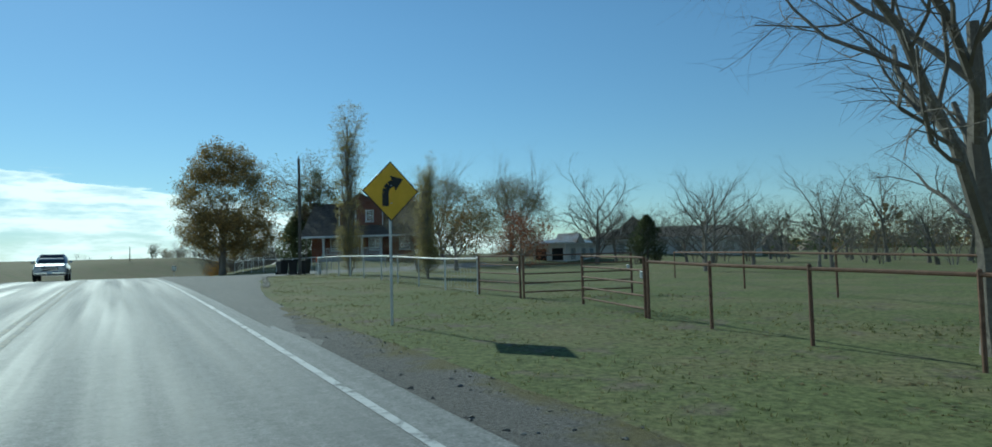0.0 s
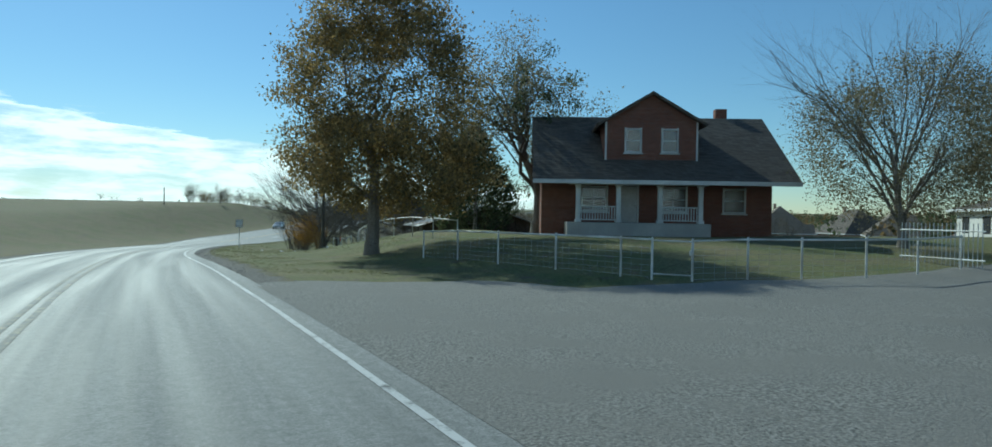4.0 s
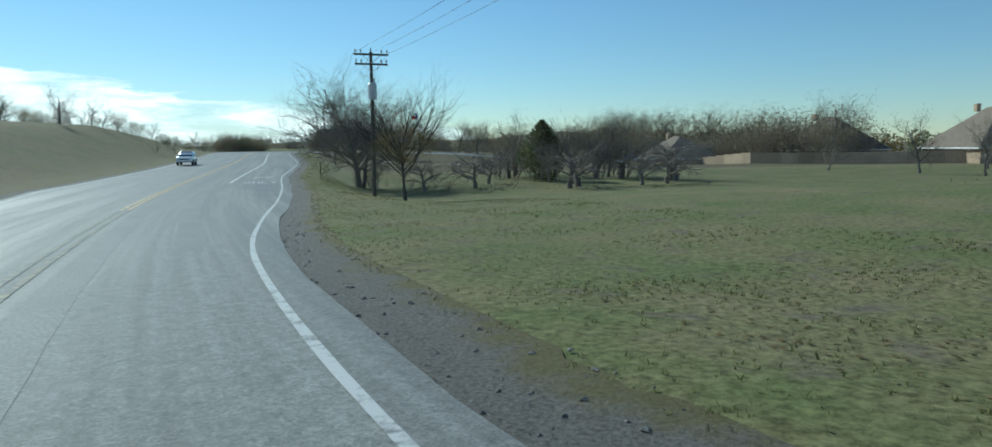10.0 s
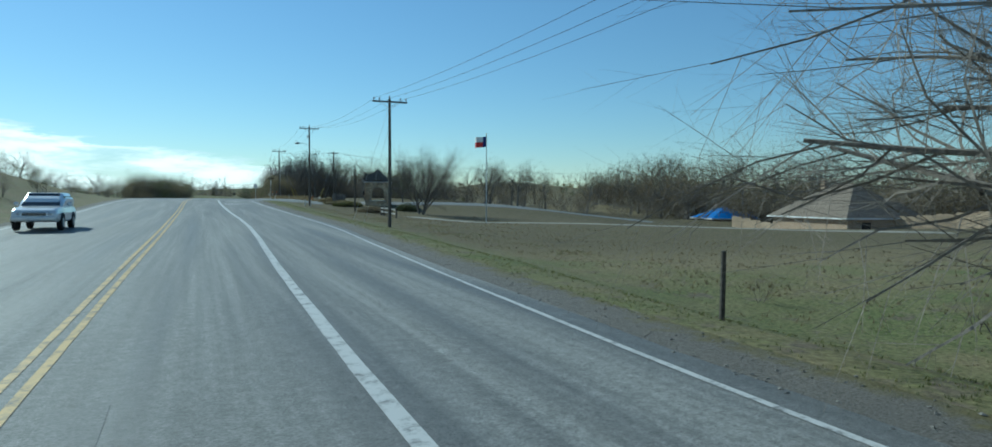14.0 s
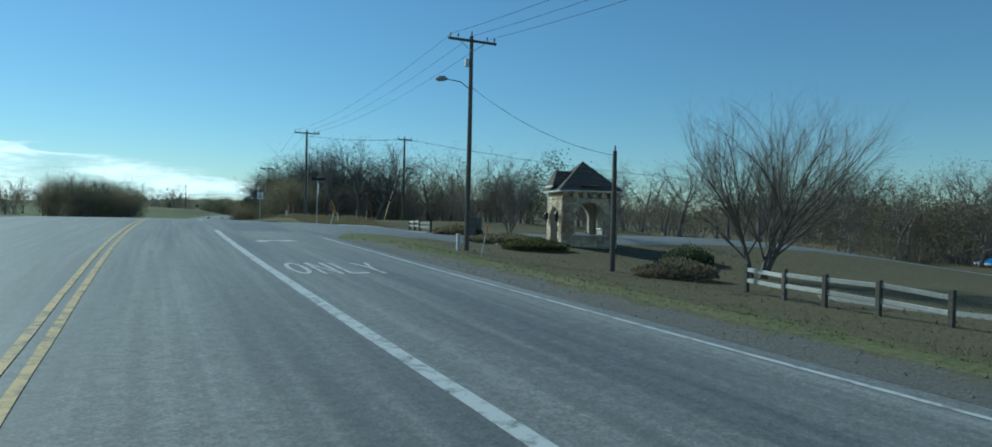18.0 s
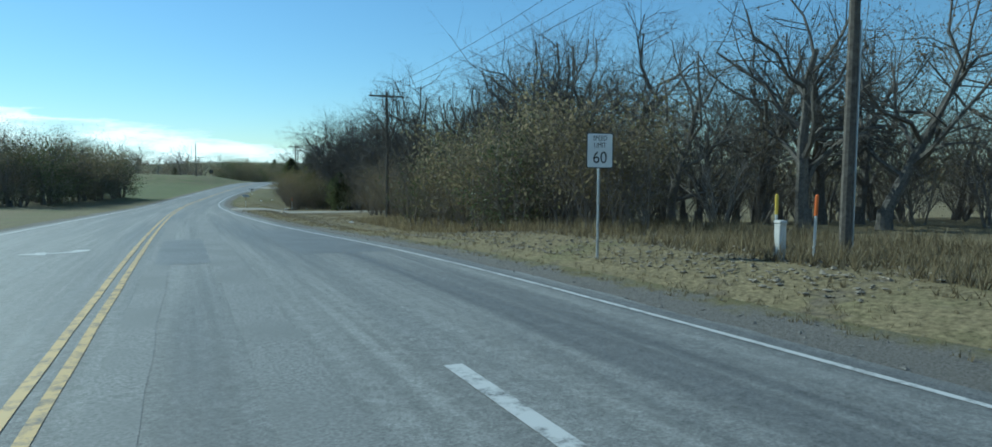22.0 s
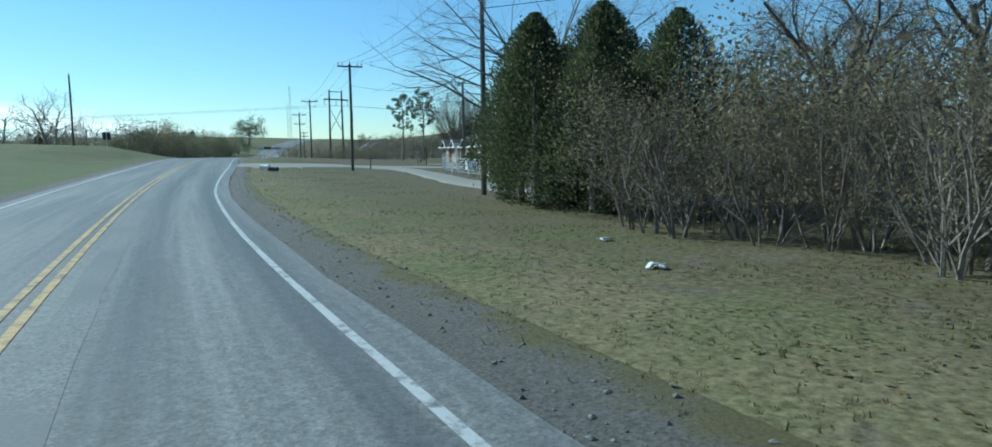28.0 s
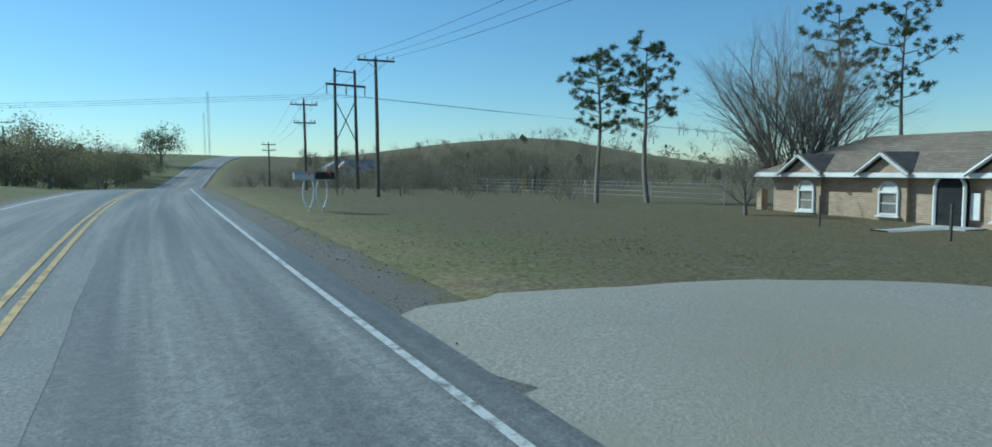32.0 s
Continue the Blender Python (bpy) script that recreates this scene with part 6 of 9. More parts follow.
def gatehouse():
    """The stone gatehouse: four walls with arches, a steep hipped roof and a small front gable."""
    h = thing("gatehouse", "small pale stone gatehouse with arches, battlements and a steep pyramid roof", "gatehouse", stand(275.6, 24.05, -14))
    a, hh, t = 3.3, 3.1, 0.34
    r = a / 2
    n = 10

    def wall(name, m, w, spring, foot):
        arc = [(w / 2 * math.cos(math.pi * i / n), spring + w / 2 * math.sin(math.pi * i / n)) for i in range(n + 1)]
        mb = Mesh()
        mb.m = m
        mb.prism([(-r, -0.3), (-w / 2, -0.3)] + arc[::-1] + [(w / 2, -0.3), (r, -0.3), (r, hh - 0.35), (-r, hh - 0.35)], -r, -r + t)
        ob = part(name, mb, M_MORTAR, h)
        if foot > 0:
            lo = Mesh()
            lo.m = m
            lo.box(0, -r + t / 2, foot / 2 - 0.15, w, t - 0.03, foot + 0.3)
            part("parapet", lo, M_MORTAR, h)
            si = Mesh()
            si.m = m
            part("sill", si.box(0, -r + 0.1, foot + 0.04, w + 0.2, 0.55, 0.09, 0.015), M_TRIM, h)
        # field stones, one by one
        rs = random.Random(len(name) + int(100 * w))
        z = -0.1
        while z < hh - 0.4:
            rowh = 0.17 + 0.10 * rs.random()
            x = -r
            while x < r - 0.06:
                wd = min(0.18 + 0.26 * rs.random(), r - x)
                cx, cz = x + wd / 2, z + rowh / 2
                x += wd
                top = spring + math.sqrt(max(0, (w / 2) ** 2 - cx * cx)) if abs(cx) < w / 2 else 0
                if abs(cx) < w / 2 + 0.03 and foot < cz < top + 0.02:
                    continue
                st = Mesh()
                st.m = m
                st.box(cx, -r - 0.015 + 0.012 * rs.random(), cz, wd - 0.025, 0.07, rowh - 0.025, 0.018, 0, rs.gauss(0, 2.5))
                part("stone", st, M_STONE, ob)
            z += rowh
        for i in range(n):
            am = math.pi * (i + 0.5) / n
            vs = Mesh()
            vs.m = m
            vs.box((w / 2 + 0.11) * math.cos(am), -r - 0.03, spring + (w / 2 + 0.11) * math.sin(am), 0.20, 0.09, w / 2 * 0.29, 0.015, 0, -math.degrees(am))
            part("voussoir", vs, M_STONE, ob)
        # merlons under the eaves
        for i in range(6):
            mm = Mesh()
            mm.m = m
            mm.box(-r + 0.22 + i * (a - 0.44) / 5, -r + t / 2, hh - 0.17, 0.32, t, 0.36, 0.05)
            part("merlon", mm, M_STONE, ob)
        return ob

    wall("wall", Matrix(), 1.85, 1.55, 0.55)
    wall("front_wall", pose(0, 0, 0, 0, 0, -90), 1.65, 1.45, 0.0)
    wall("back_wall", pose(0, 0, 0, 0, 0, 180), 1.85, 1.55, 0.55)
    wall("side_wall", pose(0, 0, 0, 0, 0, 90), 1.65, 1.45, 0.9)
    part("floor_slab", Mesh().box(0, 0, -0.06, a - 0.1, a - 0.1, 0.2), M_CONCRETE, h)
    e, top = r + 0.28, 5.0
    part("soffit", Mesh().box(0, 0, hh + 0.03, 2 * e - 0.06, 2 * e - 0.06, 0.10, 0.01), M_TRIM, h, "white eaves board")
    c = [(-e, -e, hh + 0.08), (e, -e, hh + 0.08), (e, e, hh + 0.08), (-e, e, hh + 0.08)]
    for i in range(4):
        part("roof", Mesh().add([c[i], c[(i + 1) % 4], (0, 0, top), tuple(0.97 * v for v in c[i][:2]) + (hh + 0.06,), tuple(0.97 * v for v in c[(i + 1) % 4][:2]) + (hh + 0.06,)],
                                [(0, 1, 2), (3, 0, 1, 4)][:1]), M_SHINGLE, h, "steep dark shingled roof slope")
    gab = part("front_gable", Mesh().prism([(-0.62, hh + 0.35), (0.62, hh + 0.35), (0.0, hh + 0.36)], -e - 0.02, 0), M_STONE, h)
    g = Mesh()
    g.m = pose(0, 0, 0, 0, 0, -90)
    zb, zt = hh + 0.36, hh + 1.25
    g.add([(-0.8, -e - 0.12, zb), (0.8, -e - 0.12, zb), (0.32, -e + 0.25, zt), (-0.32, -e + 0.25, zt), (-0.8, 0.1, zb), (0.8, 0.1, zb), (0.32, 0.0, zt), (-0.32, 0.0, zt)],
          [(0, 1, 2, 3), (1, 5, 6, 2), (4, 0, 3, 7), (3, 2, 6, 7), (0, 4, 5, 1)])
    part("dormer_roof", g, M_SHINGLE, h, "small hipped roof over the front arch")
    ev = Mesh()
    ev.m = pose(0, 0, 0, 0, 0, -90)
    part("dormer_eave", ev.box(0, -e - 0.10, zb - 0.05, 1.66, 0.10, 0.10, 0.01), M_TRIM, h)
    for sx in (-1.15, 1.15):
        lm = Mesh()
        lm.m = pose(0, 0, 0, 0, 0, -90)
        lamp = part("wall_lantern", lm.lathe(sx, -r - 0.22, [(0.03, 1.35), (0.10, 1.42), (0.12, 1.75), (0.15, 1.78), (0.03, 1.95)], 8), M_BLACK, h, "black wall lantern")
        bm2 = Mesh()
        bm2.m = pose(0, 0, 0, 0, 0, -90)
        part("bracket", bm2.box(sx, -r - 0.1, 1.6, 0.05, 0.22, 0.05), M_BLACK, lamp)
    return h


gatehouse()


def suburb(s, d, turn, w, dp, label, roof=None, wallm=None, sink=0.0, pitch=0.40):
    """A one-storey house with a hipped roof, seen across the fields."""
    h = thing("house", label, "house", stand(s, d, turn, -sink))
    part("wall", Mesh().box(0, 0, 1.2, w, dp, 3.0), wallm or M_BRICK_TAN, h)
    e, z0, z1, q = 0.6, 2.7, 2.7 + dp * pitch, max(0.5, (w - dp) / 2)
    a, b = w / 2 + e, dp / 2 + e
    part("roof", Mesh().add([(-a, -b, z0), (a, -b, z0), (a, b, z0), (-a, b, z0), (-q, 0, z1), (q, 0, z1)], [(0, 1, 5, 4), (1, 2, 5), (2, 3, 4, 5), (3, 0, 4), (3, 2, 1, 0)]), roof or M_SHINGLE_TAN, h)
    part("fascia", Mesh().box(0, -b - 0.02, z0 - 0.1, 2 * a, 0.05, 0.2).box(0, b + 0.02, z0 - 0.1, 2 * a, 0.05, 0.2).box(-a - 0.02, 0, z0 - 0.1, 0.05, 2 * b, 0.2).box(a + 0.02, 0, z0 - 0.1, 0.05, 2 * b, 0.2), M_TRIM, h)
    part("front_gable", Mesh().prism([(-w * 0.38, 2.6), (-w * 0.06, 2.6), (-w * 0.22, 2.6 + w * 0.14)], -b - 0.1, 0), roof or M_SHINGLE_TAN, h)
    for k in (-0.3, 0.05, 0.32):
        window(h, k * w, -dp / 2 - 0.03, 0.8, 1.3, 1.3)
    part("chimney", Mesh().box(w * 0.2, 0.6, z1, 0.8, 0.6, 1.2), M_BRICK_TAN, h)
    for k in (-0.25, 0.25):
        part("window", Mesh().box(-w / 2 - 0.02, k * dp, 1.45, 0.06, 1.3, 1.3, 0.01), M_DARK, h)
    return h


for k, (s, d, turn, w, dp) in enumerate([(203, 108, 70, 15, 12), (227, 100, 95, 14, 11.5), (184, 124, 60, 16, 12), (246, 112, 80, 15, 12), (164, 136, 75, 16, 13), (216, 134, 85, 17, 12), (145, 142, 60, 17, 12)]):
    suburb(s, d, turn, w, dp, "tan brick suburban house with a hipped brown roof across the field", M_SHINGLE if k % 2 else None, None, 0.4, 0.5)
suburb(285, 91, 75, 9, 8, "house under a bright blue tarpaulin roof across the field", M_TARP, None, 2.3, 0.26)
suburb(248, 82, 80, 15, 11, "tan brick suburban house behind the board fence")
suburb(73.5, 68, -40, 22, 8, "long low farmhouse with a dark roof behind the paddock trees", M_SHINGLE, M_PALE, 0.6, 0.2)
suburb(65.6, 46.5, 30, 8, 4, "small white shed among the yard trees", M_TIN, M_TRIM, 0.9, 0.12)
suburb(430, -75, 0, 16, 9, "long white farm building on the far side", M_TIN, M_TRIM)
suburb(395, -62, 0, 10, 7, "pale farmhouse on the far side of the road", M_SHINGLE, M_TRIM)
suburb(628, 37, 10, 14, 6, "long low white building in the far valley", M_TIN, M_TRIM)

# ---- signs, fences and roadside things ----


def text_mesh(body, size, parent, mat, x, y, z, label="", spacing=1.0, width=1.0):
    """Words in the built-in font, standing upright and facing -y."""
    cu = bpy.data.curves.new("lettering", "FONT")
    cu.body, cu.size, cu.align_x, cu.align_y, cu.extrude = body, size, "CENTER", "CENTER", 0.001
    cu.space_character = spacing
    tmp = new("lettering", cu)
    me = bpy.data.meshes.new_from_object(tmp.evaluated_get(bpy.context.evaluated_depsgraph_get()))
    bpy.data.objects.remove(tmp)
    me.materials.clear()
    me.materials.append(mat)
    ob = new("lettering", me)
    ob.parent = parent
    ob.matrix_basis = pose(x, y, z, 90, 0, 0) @ Matrix.Diagonal((width, 1, 1, 1))
    return ob


def rounded(w, h, r, n=4):
    out = []
    for cx, cz, a0 in ((w / 2 - r, h / 2 - r, 0), (-w / 2 + r, h / 2 - r, 90), (-w / 2 + r, -h / 2 + r, 180), (w / 2 - r, -h / 2 + r, 270)):
        for i in range(n + 1):
            a = radians(a0 + 90 * i / n)
            out.append((cx + r * math.cos(a), cz + r * math.sin(a)))
    return out


def sign_post(root, height, x=0.0):
    p = part("post", Mesh().tube([(x, 0.05, -0.4), (x, 0.05, height)], 0.03, 8), M_STEEL, root, "grey steel post")
    for z in (height - 0.15, height - 0.5):
        part("bolt", Mesh().box(x, -0.022, z, 0.025, 0.012, 0.025, 0.003), M_STEEL, root)
    return p


def shift(outline, x, z):
    return [(a + x, b + z) for a, b in outline]


def curve_sign():
    r = thing("warning_sign", "yellow diamond warning sign with a black right-curve arrow", "road sign", stand(13.1, 6.55, 4))
    sign_post(r, 2.9)
    c, k = 2.64, 0.60
    edge = part("plate", Mesh().prism([(0, c - k), (k, c), (0, c + k), (-k, c)], -0.006, 0.004), M_SIGNK, r, "black-rimmed plate")
    part("face", Mesh().prism([(0, c - k + 0.03), (k - 0.03, c), (0, c + k - 0.03), (-k + 0.03, c)], -0.010, -0.007), M_SIGNY, edge, "yellow reflective face")
    ar = Mesh()
    pts = [(-0.12, c - 0.30), (-0.12, c - 0.04), (-0.10, c + 0.05), (-0.04, c + 0.12), (0.06, c + 0.17)]
    for (x0, z0), (x1, z1) in zip(pts, pts[1:]):
        d = Vector((x1 - x0, z1 - z0)).normalized() * 0.07
        ar.add([(x0 - d.y, -0.012, z0 + d.x), (x0 + d.y, -0.012, z0 - d.x), (x1 + d.y, -0.012, z1 - d.x), (x1 - d.y, -0.012, z1 + d.x)], [(0, 1, 2, 3)])
    ar.add([(-0.02, -0.012, c + 0.31), (0.10, -0.012, c + 0.01), (0.27, -0.012, c + 0.25)], [(0, 1, 2)])
    part("arrow", ar, M_SIGNK, edge, "black curving arrow")


curve_sign()


def plate_sign(label, s, d, turn, w, h, centre, lines, lift=0.0):
    r = thing("road_sign", label, "road sign", stand(s, d, turn))
    sign_post(r, centre + h / 2 - 0.05)
    edge = part("plate", Mesh().prism(shift(rounded(w, h, 0.04), 0, centre), -0.006, 0.004), M_SIGNK, r, "black-rimmed plate")
    part("face", Mesh().prism(shift(rounded(w - 0.04, h - 0.04, 0.03), 0, centre), -0.010, -0.007), M_SIGNW, edge, "white reflective face")
    for body, size, z, wd in lines:
        text_mesh(body, size, edge, M_SIGNK, 0, -0.012, centre + z, width=wd)
    return r


plate_sign("white sign reading RIGHT LANE MUST TURN RIGHT on a steel post", 118.2, 5.9, -8, 0.62, 0.72, 2.34, [("RIGHT LANE", 0.145, 0.21, 0.66), ("MUST", 0.15, 0.0, 0.8), ("TURN RIGHT", 0.145, -0.21, 0.66)])
plate_sign("white SPEED LIMIT 60 sign on a steel post", 312.4, 9.4, -8, 0.62, 0.76, 2.35, [("SPEED", 0.15, 0.26, 0.8), ("LIMIT", 0.15, 0.11, 0.8), ("60", 0.36, -0.16, 0.95)])
plate_sign("square road sign with a bare grey metal back", 489.5, -11, 180, 0.9, 0.9, 1.6, [])


def stop_sign():
    r = thing("stop_sign", "octagonal stop sign on a steel post with a dark name blade", "road sign", stand(287.6, 10.6, 83))
    sign_post(r, 2.9)
    oc = [(0.40 * math.cos(radians(22.5 + 45 * i)), 2.35 + 0.40 * math.sin(radians(22.5 + 45 * i))) for i in range(8)]
    part("plate", Mesh().prism(oc, -0.008, 0.006), M_SIGNW, r, "pale octagonal plate")
    part("strut", Mesh().box(-0.09, -0.03, 2.35, 0.03, 0.03, 0.72), M_STEEL, r)
    part("strut", Mesh().box(0.09, -0.03, 2.35, 0.03, 0.03, 0.72), M_STEEL, r)
    part("name_blade", Mesh().box(0, 0.0, 3.02, 0.02, 0.9, 0.2, 0.005), M_SIGNK, r, "dark street-name blade")
    bar = part("cap", Mesh().box(0, 0.05, 3.14, 0.05, 0.05, 0.08), M_STEEL, r)


stop_sign()


def marker(s, d, tilt, label, cap=M_ORANGE, hh=1.25):
    r = thing("marker_post", label, "marker post", stand(s, d) @ pose(0, 0, 0, 0, tilt, 0))
    part("tube", Mesh().tube([(0, 0, -0.2), (0, 0, hh * 0.7)], 0.026, 8), M_PIPE, r, "white plastic tube")
    part("cap", Mesh().tube([(0, 0, hh * 0.7), (0, 0, hh), (0, 0, hh + 0.03)], [0.032, 0.032, 0.012], 8), cap, r, "coloured plastic cap")


marker(267.2, 13.9, 12, "leaning white marker post with an orange cap by the entrance", hh=1.35)
marker(285.2, 11.0, 12, "leaning white marker post with an orange cap on the verge", hh=1.2)
marker(309.1, 12.1, 2, "orange-capped marker post among dry weeds")
marker(309.7, 11.75, 0, "white and green utility marker among dry weeds", M_GUARD)
marker(377.0, 10.7, 1, "white marker post with an orange cap by the brush")
marker(46.6, 13.5, 4, "white marker post with an orange cap at the pipe rail")
marker(107.2, 14.2, 1, "white marker post with an orange cap at the pipe rail")
for s, d in ((304.6, 17.2), (306, 18.5), (297.5, 14.0)):
    marker(s, d, 3, "pale stake standing in dry weeds", M_PIPE, 0.9)


def pedestal(s, d, label):
    r = thing("utility_pedestal", label, "utility box", stand(s, d))
    part("body", Mesh().box(0, 0, 0.32, 0.17, 0.17, 0.8, 0.02), M_PALE, r)
    part("lid", Mesh().box(0, 0, 0.74, 0.19, 0.19, 0.07, 0.02), M_PALE, r)


pedestal(268.9, 13.5, "pale green telephone pedestal beside the lamp pole"), pedestal(309.4, 11.55, "pale telephone pedestal among the weeds"), pedestal(50.5, 14.8, "small pale utility box by the pole")


# ---- fences ----
def pipe_fence(name, posts, label, rails=(1.15,), r=0.030, post_r=0.032, mat=None, hh=1.18, dips=None):
    """Posts and rails along (station, offset) pairs."""
    mat = mat or M_PIPE
    root = thing(name, label, "fence", stand(*posts[0]))
    inv = root.matrix_basis.inverted()
    pts = [inv @ spot(s, d) for s, d in posts]
    post = None
    for p in pts:
        post = part("post", Mesh().tube([p + Vector((0, 0, -0.3)), p + Vector((0, 0, hh))], post_r, 8), mat, root)
        part("post_cap", Mesh().lathe(p.x, p.y, [(post_r * 1.15, p.z + hh), (post_r, p.z + hh + 0.03), (0.01, p.z + hh + 0.045)], 8), mat, post)
    for z in rails:
        part("rail", Mesh().tube([p + Vector((0, -0.01, z)) for p in pts], r, 7), mat, root)
    return root


def wire_mesh(root_label, posts, hh=1.0):
    """Thin woven wire between posts."""
    mb = Mesh()
    for (s0, d0), (s1, d1) in zip(posts, posts[1:]):
        a, b = spot(s0, d0), spot(s1, d1)
        for k in range(6):
            z = Vector((0, 0, 0.08 + hh * k / 6))
            mb.tube([a + z, b + z], 0.004, 3, False)
        n = max(2, int((b - a).length / 0.3))
        for i in range(1, n):
            p = a.lerp(b, i / n)
            mb.tube([p + Vector((0, 0, 0.05)), p + Vector((0, 0, hh))], 0.003, 3, False)
    return tagged(part("wire_mesh", mb, M_STEEL), root_label, "wire fence", kind="stuff")


def tube_gate(s0, d0, s1, d1, label, bars=5, hh=1.25, mat=None):
    a, b = spot(s0, d0), spot(s1, d1)
    mat = mat or M_RUST
    r = thing("metal_gate", label, "gate", Matrix.Translation(a))
    v = b - a
    for f in (0.0, 1.0):
        p = v * f
        part("stile", Mesh().tube([p + Vector((0, 0, -0.05)), p + Vector((0, 0, hh))], 0.035, 7), mat, r)
    for k in range(bars):
        z = Vector((0, 0, 0.18 + (hh - 0.2) * k / (bars - 1)))
        part("bar", Mesh().tube([z, v + z], 0.024, 6), mat, r)
    part("latch", Mesh().box(v.x * 0.97, v.y * 0.97, 0.8, 0.08, 0.08, 0.16, 0.01), M_STEEL, r)
    return r


tube_gate(20.4, 12.2, 17.6, 12.1, "rusty five-bar tube gate closing the paddock")
tube_gate(17.4, 12.1, 16.6, 15.4, "rusty five-bar tube gate swung open into the paddock")
tube_gate(14.5, 12.1, 11.2, 11.3, "rusty five-bar tube gate by the open gateway")
pipe_fence("pipe_fence", [(11.1, 11.3), (9.2, 11.1), (7.0, 10.9), (4.6, 10.8), (2.0, 10.8), (-2, 10.8), (-6, 10.8)], "rusty pipe rail fence on slim posts", mat=M_RUST)
pipe_fence("pipe_fence", [(20.5, 12.2), (23.3, 12.3), (26.3, 12.5), (29.2, 12.7), (32.2, 13.0), (35.2, 13.1), (38.2, 13.3), (41.2, 13.5), (44.2, 13.6), (47.2, 13.8)], "white pipe rail fence along the paddock")
pipe_fence("paddock_fence", [(24, 24), (16, 19.5), (12, 18.5), (6, 17.5), (0, 17), (-6, 17)], "dark pipe rail across the back of the paddock", mat=M_RUST)
wire_mesh("thin woven wire under the white pipe rail", [(20.5, 12.2), (32.2, 13.0), (47.2, 13.8)], 0.9)
YARD = [(76, 12.5), (73, 12.9), (70, 13.3), (66.8, 13.9), (64.0, 14.5), (62.9, 14.8)]
pipe_fence("yard_fence", YARD, "white pipe fence before the brick house")
pipe_fence("yard_fence", [(62.0, 15.5), (61.4, 17.0), (60.9, 18.6), (60.3, 20.6), (60.6, 23.5), (61.0, 26.5)], "white pipe fence before the brick house")
wire_mesh("thin woven wire of the yard fence", YARD, 1.0), wire_mesh("thin woven wire of the yard fence", [(62.0, 15.5), (60.9, 18.6), (60.3, 20.6), (61.0, 26.5)], 1.0)
tube_gate(62.9, 14.8, 62.0, 15.5, "white framed yard gate", 2, 1.15, M_PIPE)


def picket_gate():
    r = thing("picket_gate", "tall white picket gate in the yard fence", "gate", stand(60.6, 27.2, 80))
    for z in (0.35, 1.35):
        part("rail", Mesh().tube([(0, 0, z), (3.4, 0, z)], 0.03, 6), M_PIPE, r)
    for i in range(20):
        part("picket", Mesh().tube([(0.1 + 0.17 * i, 0, 0.1), (0.1 + 0.17 * i, 0, 1.62)], 0.016, 5), M_PIPE, r)


picket_gate()
pipe_fence("pipe_rail", [(101.6, 14.9), (98.6, 15.0), (95.2, 15.2), (92.0, 15.5), (88.5, 15.8), (85.0, 16.0), (81.0, 16.0)], "white pipe rail along the top of the bank")
tube_gate(103.6, 15.1, 101.7, 15.4, "galvanised five-bar tube gate by the bank", 6, 1.2, M_STEEL)
pipe_fence("pipe_rail", [(115.4, 14.4), (112.6, 14.6), (109.8, 14.6), (107.2, 14.7), (104.9, 14.8)], "grey pipe rail fence below the bare tree")


def corner_posts():
    r = thing("brace_posts", "two stout wooden brace posts with a cross rail", "fence", stand(116.2, 13.6))
    for x in (0, 1.15):
        part("post", Mesh().tube([(x, 0, -0.3), (x + 0.02, 0, 1.3)], [0.12, 0.11], 9), M_WOODPOLE, r)
    part("cross_rail", Mesh().tube([(0, 0, 0.85), (1.15, 0, 0.9)], 0.05, 7), M_WOODPOLE, r)


corner_posts()


M_PALERAIL = grainy("bleached_rail", (0.30, 0.285, 0.26), (0.52, 0.50, 0.46), 8, 0.5, 0.9, bump=0.4, dist=0.006, per=0.15)


def board_fence(name, posts, label, mat=M_PLANK, rails=(0.45, 0.85), hh=1.05):
    root = thing(name, label, "fence", stand(*posts[0]))
    inv = root.matrix_basis.inverted()
    pts = [inv @ spot(s, d) for s, d in posts]
    rs = random.Random(len(posts))
    for p in pts:
        part("post", Mesh().box(p.x, p.y, p.z + hh / 2 - 0.15, 0.15, 0.15, hh + 0.3, 0.015), M_WOODPOLE, root)
    for a, b in zip(pts, pts[1:]):
        v = b - a
        ang = math.degrees(math.atan2(v.y, v.x))
        for z in rails:
            m = (a + b) / 2 + Vector((0, 0, z + rs.gauss(0, 0.025)))
            part("rail", Mesh().box(m.x, m.y, m.z, v.length + 0.1, 0.07, 0.15, 0.015, ang, -math.degrees(math.asin(v.z / v.length)) + rs.gauss(0, 1.0)), M_PALERAIL, root, "split weathered rail")
    return root


board_fence("rail_fence", [(250.9, 20.6), (252.9, 20.4), (254.6, 20.2), (256.3, 20.3), (258.6, 20.9)], "low split-rail fence of grey weathered timber beside the entrance")
board_fence("rail_fence", [(289.8, 17.8), (287.6, 17.5), (285.6, 17.2), (283.9, 17.4)], "low split-rail fence of grey weathered timber across the entrance road", rails=(0.32, 0.62), hh=0.78)


M_GREYSTONE = grainy("grey_stone", (0.10, 0.095, 0.085), (0.26, 0.24, 0.21), 6, 0.8, 0.92, bump=0.6, dist=0.02, per=0.3)


